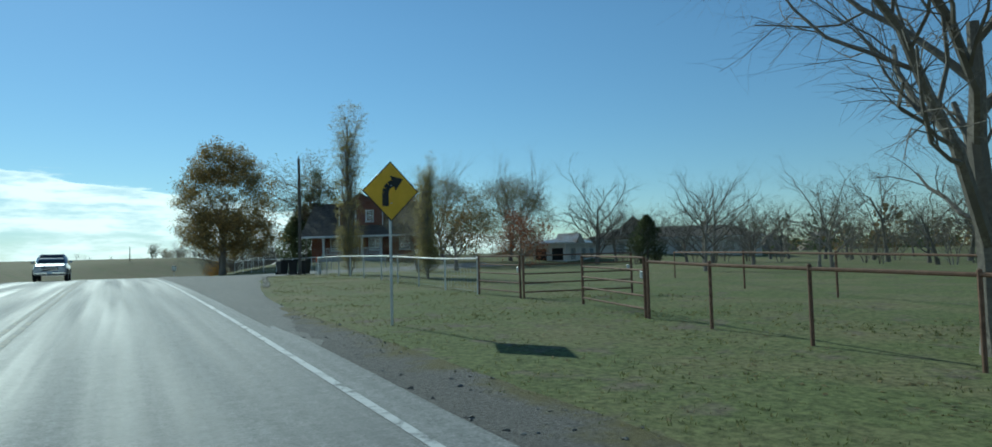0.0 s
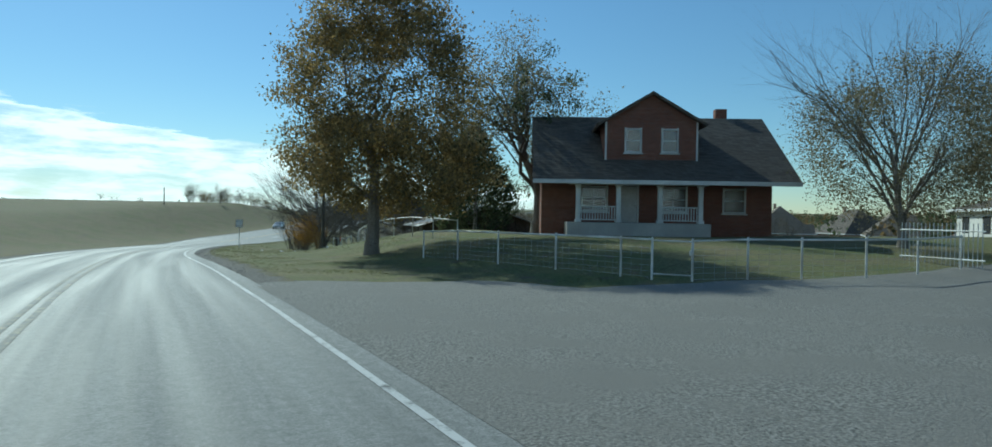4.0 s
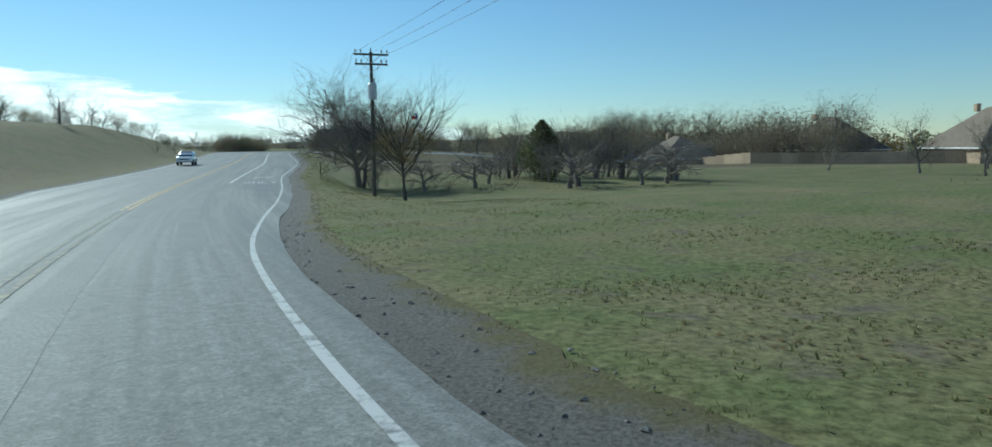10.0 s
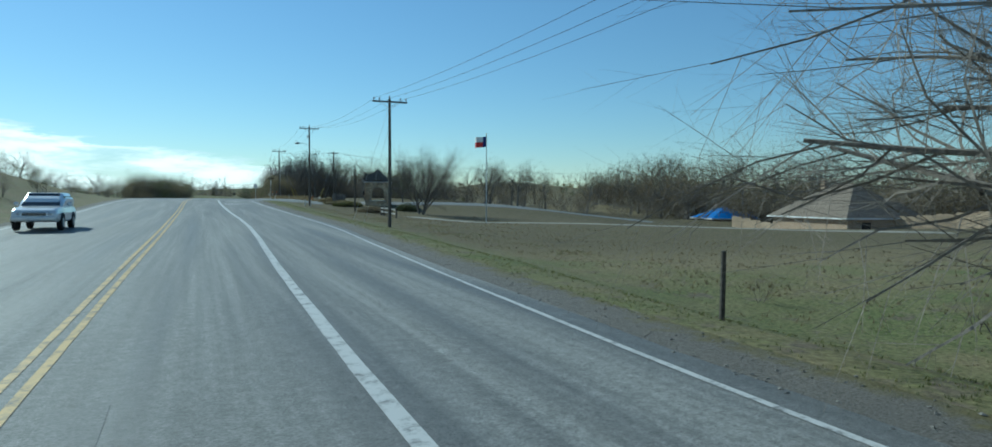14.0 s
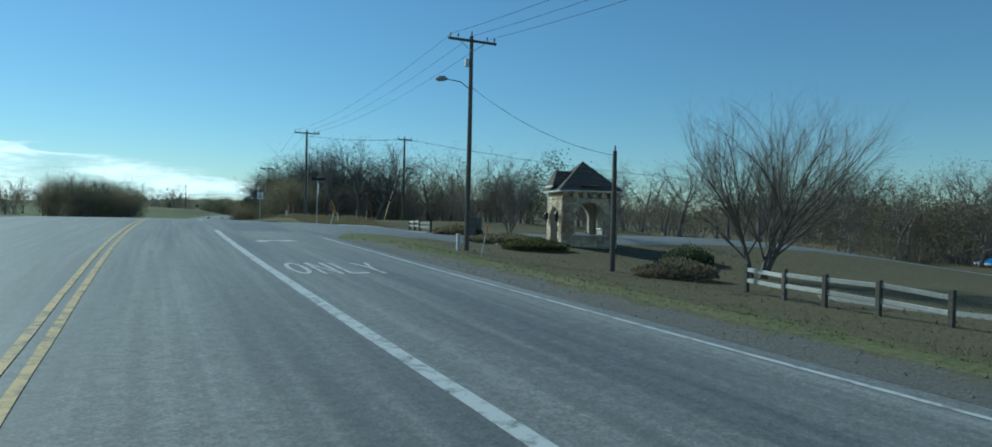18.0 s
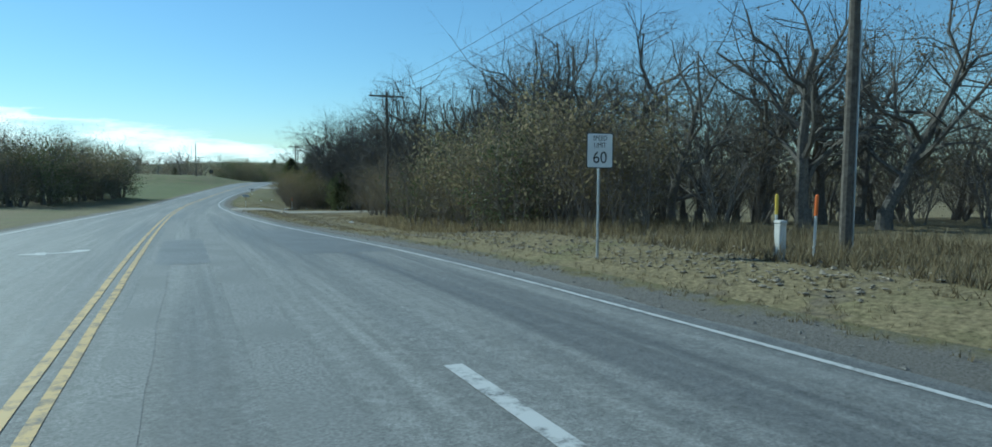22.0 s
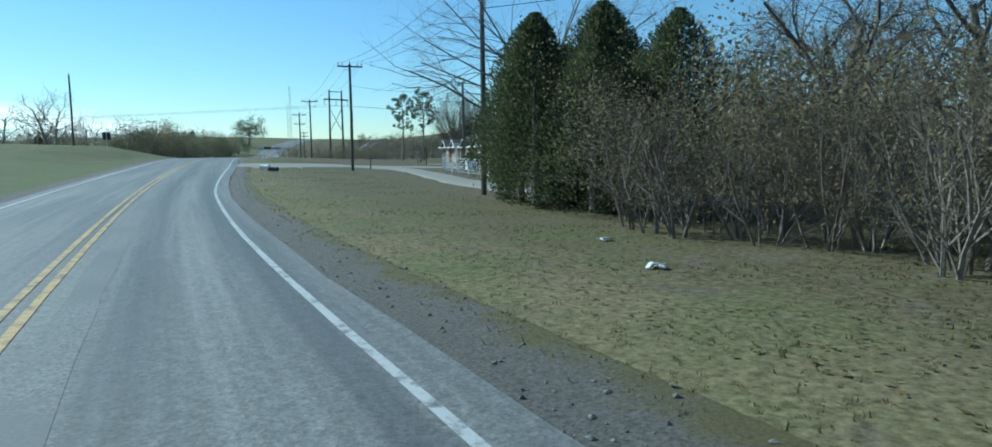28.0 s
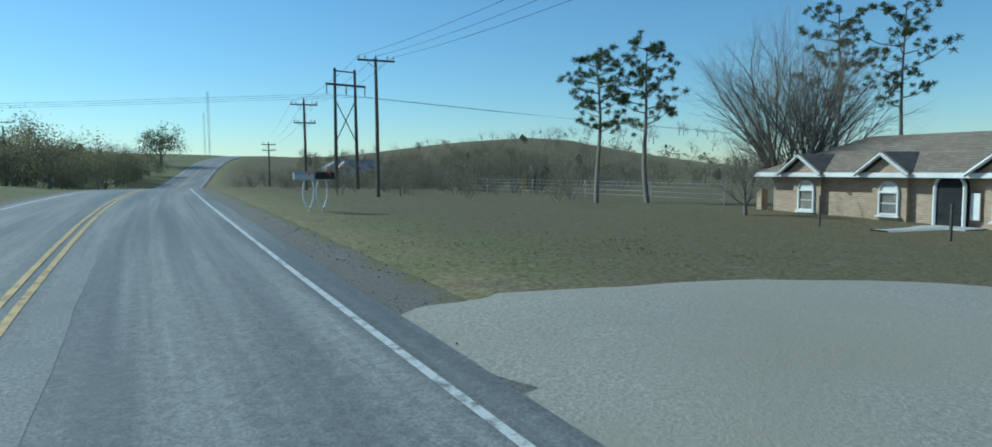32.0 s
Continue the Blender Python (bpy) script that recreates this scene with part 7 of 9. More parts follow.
def stone_sign(s, d, turn):
    r = thing("entrance_wall", "low grey stone entrance wall with shrubs before it", "wall sign", stand(s, d, turn) @ Matrix.Diagonal((0.9, 1, 0.72, 1)))
    part("core", Mesh().box(0, 0, 0.6, 3.0, 0.4, 1.6, 0.02), M_GREYSTONE, r)
    rs = random.Random(3)
    z = 0.0
    while z < 1.3:
        hh, x = 0.16 + 0.06 * rs.random(), -1.5
        while x < 1.42:
            w = min(0.2 + 0.3 * rs.random(), 1.5 - x)
            part("stone", Mesh().box(x + w / 2, -0.21, z + hh / 2, w - 0.02, 0.06, hh - 0.02, 0.015), M_GREYSTONE, r)
            x += w
        z += hh
    part("coping", Mesh().box(0, 0, 1.45, 3.2, 0.52, 0.12, 0.02), M_GREYSTONE, r)
    for x in (-1.7, 1.7):
        part("pier", Mesh().box(x, 0, 0.7, 0.5, 0.6, 1.9, 0.03), M_GREYSTONE, r)


stone_sign(281.6, 19.6, 60)


def planting(s, d, n, w, hh, label, mat, seed):
    """A bed of low leafy plants."""
    rs = random.Random(seed)
    mb = Mesh()
    for _ in range(3 * n):
        a, q = rs.random() * 6.28, math.sqrt(rs.random())
        c = Vector((w * q * math.cos(a), w * 0.5 * q * math.sin(a), 0.02 + hh * rs.random() * (1 - 0.6 * q)))
        u = Vector((rs.gauss(0, 1), rs.gauss(0, 1), rs.gauss(0, 1) + 0.8)).normalized()
        v = u.cross(Vector((rs.gauss(0, 1), rs.gauss(0, 1), 0.2))).normalized()
        k = 0.045 + 0.05 * rs.random()
        mb.v += [tuple(c - u * k), tuple(c + v * k * 0.5), tuple(c + u * k), tuple(c - v * k * 0.5)]
        i = len(mb.v)
        mb.f.append((i - 4, i - 3, i - 2, i - 1))
    return tagged(part("shrub_bed", mb, mat, None, "", False, stand(s, d)), label, "shrubs", kind="stuff")


planting(276.0, 19.2, 1700, 2.6, 0.6, "low grey and tan shrubs round the entrance bed", M_LEAF_DULL, 1)
planting(272.5, 19.4, 1300, 2.0, 0.7, "dark low shrubs before the stone gatehouse", M_LEAF_GREEN, 2)
planting(262.8, 21.0, 1300, 2.2, 1.0, "grey-brown shrubs beside the split-rail fence", M_LEAF_UNDER, 3)
planting(281.0, 18.2, 900, 1.7, 0.8, "rust-brown grasses before the entrance wall", M_WEED, 4)
planting(268.6, 26.5, 900, 1.6, 1.2, "dark shrubs behind the stone gatehouse", M_LEAF_CEDAR, 5)


def board_wall():
    """The tall board fence round the housing estate."""
    r = thing("privacy_fence", "tall tan cedar board fence round the housing estate", "fence", stand(170, 88))
    inv = r.matrix_basis.inverted()
    rs = random.Random(9)
    line = [(178, 116), (201, 101), (226, 83), (250, 82), (273, 83)]
    for (s0, d0), (s1, d1) in zip(line, line[1:]):
        n = int(math.hypot(s1 - s0, d1 - d0) / 2.4)
        for i in range(n):
            f, g = i / n, (i + 1) / n
            a, b = inv @ spot(s0 + (s1 - s0) * f, d0 + (d1 - d0) * f), inv @ spot(s0 + (s1 - s0) * g, d0 + (d1 - d0) * g)
            v, m = b - a, (a + b) / 2
            mb = Mesh().box(m.x, m.y, m.z + 0.85 + 0.02 * rs.gauss(0, 1), v.length - 0.02, 0.04, 2.0, 0, math.degrees(math.atan2(v.y, v.x)))
            part("panel", mb, M_CEDARB, r)
    return r


M_CEDARB = grainy("cedar_board", (0.30, 0.22, 0.15), (0.50, 0.39, 0.27), 5, 0.3, 0.9, bump=0.3, per=0.15)
board_wall()


def flagpole():
    r = thing("flagpole", "tall steel flagpole flying a red, white and blue flag", "flagpole", stand(247.1, 29.3, -60))
    part("mast", Mesh().tube([(0, 0, -0.3), (0, 0, 9.3)], [0.06, 0.035], 10), M_STEEL, r)
    part("finial", Mesh().lathe(0, 0, [(0.02, 9.28), (0.07, 9.36), (0.02, 9.44)], 10), M_GUARD, r)

    def cloth(x0, x1, z0, z1, mat, label):
        mb, n = Mesh(), 10
        for i in range(n + 1):
            x = x0 + (x1 - x0) * i / n
            y = 0.16 * math.sin(4.2 * x) + 0.05 * math.sin(9 * x)
            dz = -0.10 * x - 0.04 * math.sin(3 * x)
            mb.v += [(-x, y, z0 + dz), (-x, y + 0.02, z1 + dz)]
        mb.f = [(2 * i, 2 * i + 1, 2 * i + 3, 2 * i + 2) for i in range(n)]
        return part("flag_panel", mb, mat, r, label, True)

    blue = grainy("flag_blue", (0.015, 0.03, 0.15), (0.03, 0.05, 0.22), 6, 1, 0.8)
    red = grainy("flag_red", (0.42, 0.03, 0.03), (0.55, 0.05, 0.05), 6, 1, 0.8)
    cloth(0.04, 0.55, 8.1, 9.2, blue, "blue hoist band of the flag")
    cloth(0.55, 1.65, 8.65, 9.2, M_SIGNW, "white upper band of the flag")
    cloth(0.55, 1.65, 8.1, 8.65, red, "red lower band of the flag")
    star = Mesh()
    star.add([(-0.30 + (0.17 if k % 2 == 0 else 0.07) * math.sin(k * math.pi / 5), 0.27, 8.62 + (0.17 if k % 2 == 0 else 0.07) * math.cos(k * math.pi / 5)) for k in range(10)], [tuple(range(10))])
    part("star", star, M_SIGNW, r, "white star")


flagpole()


# ---- mailboxes, bins and small things ----
def mailbox_on(parent, x, y, z, mat, flag=True, way=90):
    """A domed box, 0.5 m long, its door towards -x."""
    n = 8
    prof = [(-0.085, 0.0), (0.085, 0.0), (0.085, 0.12)] + [(0.085 * math.cos(math.pi * i / n), 0.12 + 0.085 * math.sin(math.pi * i / n)) for i in range(1, n)] + [(-0.085, 0.12)]
    mb = Mesh()
    mb.m = pose(x, y, z, 0, 0, way) @ Matrix.Scale(1.15, 4)
    mb.prism(prof, -0.26, 0.26)
    box = part("box", mb, mat, parent)
    d = Mesh()
    d.m = pose(x, y, z, 0, 0, way) @ Matrix.Scale(1.18, 4)
    part("door", d.prism(prof, 0.26, 0.275), mat, box)
    if flag:
        part("flag", Mesh().box(x + 0.1, y - 0.115, z + 0.22, 0.10, 0.008, 0.06).box(x + 0.14, y - 0.115, z + 0.15, 0.02, 0.008, 0.14), M_ORANGE, box, "small red flag")
    return box


def twin_mailboxes(s, d, turn, label, gap, loops, size=1.0, way=90):
    """Two boxes side by side on loops of bent pipe."""
    r = thing("mailbox_stand", label, "mailbox", stand(s, d, turn, 0, True, size))
    for x in loops:
        part("loop", Mesh().tube([(x - 0.13, 0, 1.0), (x - 0.18, 0, 0.72), (x - 0.16, 0, 0.42), (x - 0.08, 0, 0.16), (x, 0, 0.09), (x + 0.08, 0, 0.16), (x + 0.16, 0, 0.42), (x + 0.18, 0, 0.72), (x + 0.13, 0, 1.0)], 0.034, 8), M_PIPE, r, "loop of bent white pipe")
        part("stake", Mesh().tube([(x, 0, -0.3), (x, 0, 0.10)], 0.028, 7), M_PIPE, r)
    part("shelf", Mesh().box(0, 0, 1.01, 2 * gap + 0.3, 0.16, 0.025, 0.004), M_STEEL, r)
    mailbox_on(r, -gap, 0, 1.025, M_STEEL, True, way), mailbox_on(r, gap, 0.0, 1.025, M_BLACK, True, way)
    return r



def pipe_frame_mailboxes():
    """A silver and a black box in line on a flat-bottomed frame of bent pipe."""
    r = thing("mailbox_stand", "silver and black mailboxes on a frame of bent white pipe", "mailbox", stand(428.3, 5.5, -44, 0.0, True, 0.85))
    part("frame", Mesh().tube([(-0.30, 0, 0.93), (-0.46, 0, 0.97), (-0.52, 0, 0.88), (-0.48, 0, 0.38), (-0.12, 0, 0.08), (0.38, 0, 0.08), (0.44, 0, 0.30), (0.54, 0, 0.62), (0.52, 0, 0.76), (0.36, 0, 0.82)], 0.026, 8), M_PIPE, r, "bent white pipe frame")
    part("stake", Mesh().tube([(0.0, 0, -0.3), (0.0, 0, 0.10)], 0.028, 7), M_PIPE, r)
    part("bracket", Mesh().box(-0.25, 0, 0.97, 0.5, 0.12, 0.025, 0.004).box(0.28, 0, 0.84, 0.5, 0.12, 0.025, 0.004), M_STEEL, r)
    mailbox_on(r, -0.27, 0, 0.985, M_STEEL, False), mailbox_on(r, 0.30, 0, 0.855, M_BLACK, False)


pipe_frame_mailboxes()
twin_mailboxes(481.0, 7.2, 5, "two dark mailboxes on loops of bent white pipe", 0.34, (-0.2, 0.24), 1.15)


def single_mailbox():
    r = thing("mailbox", "grey steel mailbox on a white post with a rusty band", "mailbox", stand(376.3, 6.05, 5))
    part("post", Mesh().tube([(0, 0, -0.3), (0, 0, 1.02)], 0.024, 8), M_PIPE, r, "white pipe post")
    part("band", Mesh().tube([(0, 0, 0.68), (0, 0, 0.98)], 0.029, 8), M_RUST, r, "rusty band")
    box = mailbox_on(r, 0.02, 0, 1.02, M_STEEL, False)
    for k in range(4):
        part("number_bar", Mesh().box(0.10 + 0.05 * k, -0.107, 1.15, 0.03, 0.006, 0.09), M_SIGNW, box)


single_mailbox()


def wheelie_bin(s, d, turn):
    r = thing("wheeled_bin", "black wheeled rubbish bin standing by the drive", "rubbish bin", stand(s, d, turn), "bins by the drive")
    mb = Mesh()
    lo, hi = 0.24, 0.31
    mb.add([(-lo, -lo, 0.05), (lo, -lo, 0.05), (lo, lo, 0.05), (-lo, lo, 0.05), (-hi, -hi, 0.98), (hi, -hi, 0.98), (hi, hi, 0.98), (-hi, hi, 0.98)], [(3, 2, 1, 0), (0, 1, 5, 4), (1, 2, 6, 5), (2, 3, 7, 6), (3, 0, 4, 7), (4, 5, 6, 7)])
    part("body", mb, M_BLACK, r)
    part("lid", Mesh().box(0, -0.02, 1.02, 0.66, 0.70, 0.07, 0.03), M_BLACK, r)
    part("handle", Mesh().tube([(-0.25, 0.38, 0.95), (0.25, 0.38, 0.95)], 0.018, 6), M_BLACK, r)
    for x in (-0.28, 0.28):
        part("wheel", Mesh().tube([(x - 0.03, 0.27, 0.12), (x + 0.03, 0.27, 0.12)], 0.12, 12), M_RUBBER, r)


for s, d, turn in ((50.3, 12.1, 20), (50.6, 12.9, -10), (50.0, 13.6, 35)):
    wheelie_bin(s, d, turn)


def ranch_fence():
    """The galvanised gate and panel fence round the far yard."""
    posts = [(449.8, 20.8), (447.1, 20.2), (444.4, 19.5), (441.7, 19.1), (439.0, 18.8), (436.3, 18.6), (433.6, 18.4), (430.8, 18.2), (428.0, 17.8), (425.2, 17.4), (422.4, 17.0)]
    r = thing("panel_fence", "silver pipe panel fence of six rails along the drive", "fence", stand(*posts[0]))
    inv = r.matrix_basis.inverted()
    pts = [inv @ spot(s, d) for s, d in posts]
    for p in pts:
        part("post", Mesh().tube([p + Vector((0, 0, -0.3)), p + Vector((0, 0, 1.12))], 0.045, 8), M_STEEL, r)
    for a, b in zip(pts, pts[1:]):
        for k in range(6):
            z = Vector((0, 0, 0.2 + 0.175 * k))
            part("rail", Mesh().tube([a + z, b + z], 0.028 if k == 5 else 0.014, 6), M_STEEL, r)


ranch_fence()


def clothes_post(s, d):
    r = thing("clothes_post", "white T-shaped clothes line post behind the panel fence", "post", stand(s, d, 20))
    part("shaft", Mesh().tube([(0, 0, -0.3), (0, 0, 2.25)], 0.04, 8), M_TRIM, r)
    part("crossbar", Mesh().tube([(-0.3, 0, 2.25), (0.3, 0, 2.25)], 0.045, 8), M_TRIM, r)


def cooling_unit(s, d):
    r = thing("cooling_unit", "white box-shaped cooling unit beside the low brick house", "air conditioner", stand(s, d, 15))
    part("body", Mesh().box(0, 0, 0.4, 0.95, 0.8, 0.9, 0.03), M_TRIM, r)
    part("fan_grille", Mesh().lathe(0, 0, [(0.34, 0.852), (0.34, 0.875), (0.1, 0.885), (0.01, 0.885)], 16), M_BLACK, r)
    for k in range(6):
        part("louvre", Mesh().box(0, -0.41, 0.15 + 0.1 * k, 0.8, 0.02, 0.03, 0.004), M_STEEL, r)
    part("pad", Mesh().box(0, 0, -0.05, 1.2, 1.0, 0.2, 0.02), M_CONCRETE, r)


clothes_post(451.2, 22.4)
cooling_unit(454.2, 24.6)
pipe_fence("yard_fence", [(450.5, 26.0), (446.5, 25.3), (442.5, 24.5), (438.5, 23.8), (434.5, 23.2)], "low white wire fence round the far yard", (0.9,), 0.012, 0.03, M_TRIM, 1.0)
pipe_fence("yard_fence", [(484, 30), (490, 29.5), (497, 29), (504, 28.5), (512, 28), (520, 28)], "thin wire fence beyond the low brick house", (0.3, 0.6, 0.9, 1.15), 0.012, 0.03, M_STEEL)
for s, d in ((472.6, 24.0), (467.6, 23.8), (449.6, 14.6), (188.3, 9.8)):
    r = thing("stake", "weathered wooden stake standing in the grass", "stake", stand(s, d))
    part("shaft", Mesh().tube([(0, 0, -0.2), (0.02, 0, 1.15)], [0.05, 0.045], 7), M_WOODPOLE, r)


def litter(s, d, turn, w, label, mat=M_SIGNW):
    rs = random.Random(int(s * 10))
    mb = Mesh()
    for k in range(5):
        x, y = rs.gauss(0, w * 0.3), rs.gauss(0, w * 0.2)
        mb.box(x, y, 0.05, w * (0.4 + 0.4 * rs.random()), w * 0.3, 0.02, 0.004, rs.random() * 90, rs.gauss(0, 14), rs.gauss(0, 14))
    tagged(part("litter", mb, mat, None, "", False, stand(s, d, turn)), label, "litter")


for k, (s, d) in enumerate([(94.6, 11.5), (99.0, 9.0), (103.5, 10.2), (343.0, 10.6), (400.5, 8.0), (404, 9.4), (452.8, 9.4), (112, 8.0)]):
    litter(s, d, 40 * k, 0.28, "scrap of white litter lying in the grass")


def plank_scrap(name, s, d, turn, size, mat, label):
    """A flat slab or board lying in the litter, a little askew."""
    tagged(part(name, Mesh().box(0, 0, size[2] / 2, *size, 0.012, 0, 2.0, 3.0), mat, None, "", False, stand(s, d, turn)), label, "debris")


plank_scrap("concrete_slab", 376.9, 10.25, 20, (0.62, 0.34, 0.10), M_CONCRETE, "broken pale concrete slab lying below the brush")
plank_scrap("timber_board", 375.35, 9.7, -8, (1.35, 0.14, 0.06), M_PLANK, "weathered grey board lying in the leaf litter")
plank_scrap("timber_board", 375.1, 10.6, -6, (0.95, 0.24, 0.12), M_WOODPOLE, "dark wet timber lying in the leaf litter")
plank_scrap("concrete_slab", 378.6, 12.4, 40, (0.30, 0.2, 0.06), M_CONCRETE, "small pale chip of concrete at the foot of the brush")


def rock(s, d, w, label, seed):
    rs = random.Random(seed)
    mb, n = Mesh(), 9
    vs, fs = [], []
    for j in range(5):
        for i in range(n):
            a, t = 2 * math.pi * i / n, j / 4
            q = w * (0.5 * math.cos(t * 1.45) + 0.02) * (0.8 + 0.35 * rs.random())
            vs.append((q * math.cos(a), q * math.sin(a) * 0.75, -0.06 + w * 0.42 * math.sin(t * 1.5)))
    for j in range(4):
        for i in range(n):
            fs.append((j * n + i, j * n + (i + 1) % n, (j + 1) * n + (i + 1) % n, (j + 1) * n + i))
    fs.append(tuple(4 * n + i for i in range(n)))
    tagged(part("rock", mb.add(vs, fs), M_STONE, None, "", False, stand(s, d, 37 * seed)), label, "rock")


for k in range(16):
    rock(276.4 + 2.2 * math.cos(k * 0.62), 18.9 + 1.5 * math.sin(k * 0.62), 0.34 + 0.14 * (k % 3), "pale field stone edging the entrance bed", k)
rock(370.6, 9.6, 0.45, "pale stone lying at the drive's edge", 21), rock(361.5, 8.4, 0.6, "concrete lump at the culvert mouth", 22), rock(359, 8.0, 0.3, "pale stone at the culvert mouth", 23)

# ---- vehicles ----


def paint(name, c):
    m, nodes, links, sh = material(name, 0.28, 0.25, 0.5)
    sh.inputs["Base Color"].default_value = (*c, 1)
    sh.inputs["Coat Weight"].default_value = 0.7
    n, r, co = nodes.new("ShaderNodeTexNoise"), nodes.new("ShaderNodeMapRange"), nodes.new("ShaderNodeTexCoord")
    n.inputs["Scale"].default_value = 2.5
    links.new(co.outputs["Object"], n.inputs["Vector"]), links.new(n.outputs["Fac"], r.inputs["Value"])
    r.inputs["To Min"].default_value, r.inputs["To Max"].default_value = 0.2, 0.42
    links.new(r.outputs[0], sh.inputs["Roughness"])
    return m


M_CARGLASS = grainy("car_glass", (0.012, 0.014, 0.016), (0.02, 0.022, 0.025), 3, 1.0, 0.08, bump=0.0, spec=0.6)
M_LAMP = grainy("headlamp", (0.65, 0.66, 0.68), (0.8, 0.8, 0.82), 10, 1.0, 0.12, 0.4, bump=0.0)


def loft(rows):
    """A closed skin through rings of (x, y, z) of one length."""
    mb = Mesh()
    n = len(rows[0])
    vs = [p for row in rows for p in row]
    fs = [(i * n + k, i * n + (k + 1) % n, (i + 1) * n + (k + 1) % n, (i + 1) * n + k) for i in range(len(rows) - 1) for k in range(n)]
    fs += [tuple(range(n))[::-1], tuple((len(rows) - 1) * n + k for k in range(n))]
    return mb.add(vs, fs)


def ring(y, half, z0, z1, top=0.93):
    """A rounded car cross-section at y: half its width, from z0 to z1."""
    c = 0.09
    return [(-half + c, y, z0), (half - c, y, z0), (half, y, z0 + c), (half, y, z0 + 0.6 * (z1 - z0)), (half * top, y, z1 - 0.04), (half * top - 0.08, y, z1), (-half * top + 0.08, y, z1), (-half * top, y, z1 - 0.04), (-half, y, z0 + 0.6 * (z1 - z0)), (-half, y, z0 + c)]


def vehicle(label, kind, mat, m):
    """A pickup or a sport utility car, its nose along +y."""
    r = thing("pickup_truck" if kind == "pickup" else "suv", label, "pickup truck" if kind == "pickup" else "car", m)
    ln, w = (5.7, 1.0) if kind == "pickup" else (4.7, 0.93)
    f, b = ln / 2, -ln / 2
    hood, belt, roof = (1.22, 1.18, 1.88) if kind == "pickup" else (1.08, 1.05, 1.70)
    body = part("body", loft([ring(b, w * 0.94, 0.48, belt - 0.05), ring(b + 0.12, w, 0.40, belt), ring(0.2, w, 0.36, belt), ring(f - 1.45, w, 0.36, belt + 0.02), ring(f - 1.35, w, 0.36, hood), ring(f - 0.35, w * 0.97, 0.40, hood - 0.07), ring(f - 0.06, w * 0.92, 0.48, hood - 0.16), ring(f, w * 0.86, 0.55, hood - 0.28)]), mat, r, smooth=False)
    back = -0.55 if kind == "pickup" else b + 0.25
    part("cab", loft([ring(back - 0.12, w * 0.90, belt - 0.06, roof - 0.18, 0.86), ring(back + 0.2, w * 0.92, belt - 0.06, roof, 0.80), ring(f - 2.5, w * 0.92, belt - 0.06, roof, 0.80), ring(f - 1.9, w * 0.92, belt - 0.06, belt + 0.38, 0.86), ring(f - 1.42, w * 0.90, belt - 0.08, belt + 0.03, 0.9)]), mat, r)
    yw = f - 2.42
    part("windscreen", Mesh().add([(-w * 0.66, yw + 0.02, roof - 0.06), (w * 0.66, yw + 0.02, roof - 0.06), (w * 0.80, f - 1.47, belt + 0.05), (-w * 0.80, f - 1.47, belt + 0.05),
                                  (-w * 0.66, yw - 0.08, roof - 0.10), (w * 0.66, yw - 0.08, roof - 0.10), (w * 0.80, f - 1.57, belt + 0.0), (-w * 0.80, f - 1.57, belt + 0.0)],
                                 [(3, 2, 1, 0), (4, 5, 6, 7), (0, 1, 5, 4), (2, 3, 7, 6), (1, 2, 6, 5), (3, 0, 4, 7)]), M_CARGLASS, r, "dark windscreen", m=pose(0, 0.03, 0.03))
    for sx in (-1, 1):
        for y0, y1 in ((back + 0.25, (back + yw) / 2 + 0.1), ((back + yw) / 2 + 0.2, yw + 0.15)):
            part("side_window", Mesh().box(sx * w * 0.865, (y0 + y1) / 2, belt + 0.29, 0.05, y1 - y0, 0.42, 0.02, 0, -sx * 9), M_CARGLASS, r)
        mir = part("mirror", Mesh().box(sx * (w + 0.12), yw + 0.42, belt + 0.13, 0.2, 0.1, 0.17, 0.04), mat, r)
        part("headlight", Mesh().box(sx * w * 0.72, f - 0.07, hood - 0.33, 0.36, 0.12, 0.17, 0.04, -sx * 14), M_LAMP, r, "clear headlight")
        part("tail_light", Mesh().box(sx * w * 0.86, b + 0.02, belt - 0.25, 0.14, 0.08, 0.34, 0.02), M_ORANGE, r)
        for y in (f - 0.95, b + 1.05):
            q = 0.40 if kind == "pickup" else 0.36
            ty = part("wheel", Mesh().tube([(sx * (w - 0.20), y, q), (sx * (w - 0.17), y, q), (sx * (w + 0.01), y, q), (sx * (w + 0.03), y, q)], [q - 0.04, q, q, q - 0.04], 20), M_RUBBER, r, "black tyre")
            part("rim", Mesh().tube([(sx * (w - 0.02), y, q), (sx * (w + 0.035), y, q), (sx * (w + 0.045), y, q)], [q * 0.64, q * 0.6, q * 0.2], 14), M_STEEL, ty)
            part("arch", Mesh().tube([(sx * (w + 0.01), y + (q + 0.06) * math.cos(a), q + (q + 0.06) * math.sin(a)) for a in [math.pi * i / 8 for i in range(9)]], 0.03, 5), M_BLACK, r)
    part("grille", Mesh().box(0, f - 0.02, hood - 0.40, w * 0.98, 0.06, 0.28, 0.02), M_BLACK, r)
    for k in range(3):
        part("grille_bar", Mesh().box(0, f + 0.015, hood - 0.49 + 0.09 * k, w * 0.96, 0.03, 0.025, 0.005), M_CHROME, r)
    part("bumper", Mesh().box(0, f + 0.03, 0.56, w * 1.84, 0.16, 0.22, 0.05), M_CHROME if kind == "pickup" else mat, r)
    part("bumper", Mesh().box(0, b - 0.03, 0.56, w * 1.84, 0.14, 0.2, 0.05), M_CHROME if kind == "pickup" else mat, r)
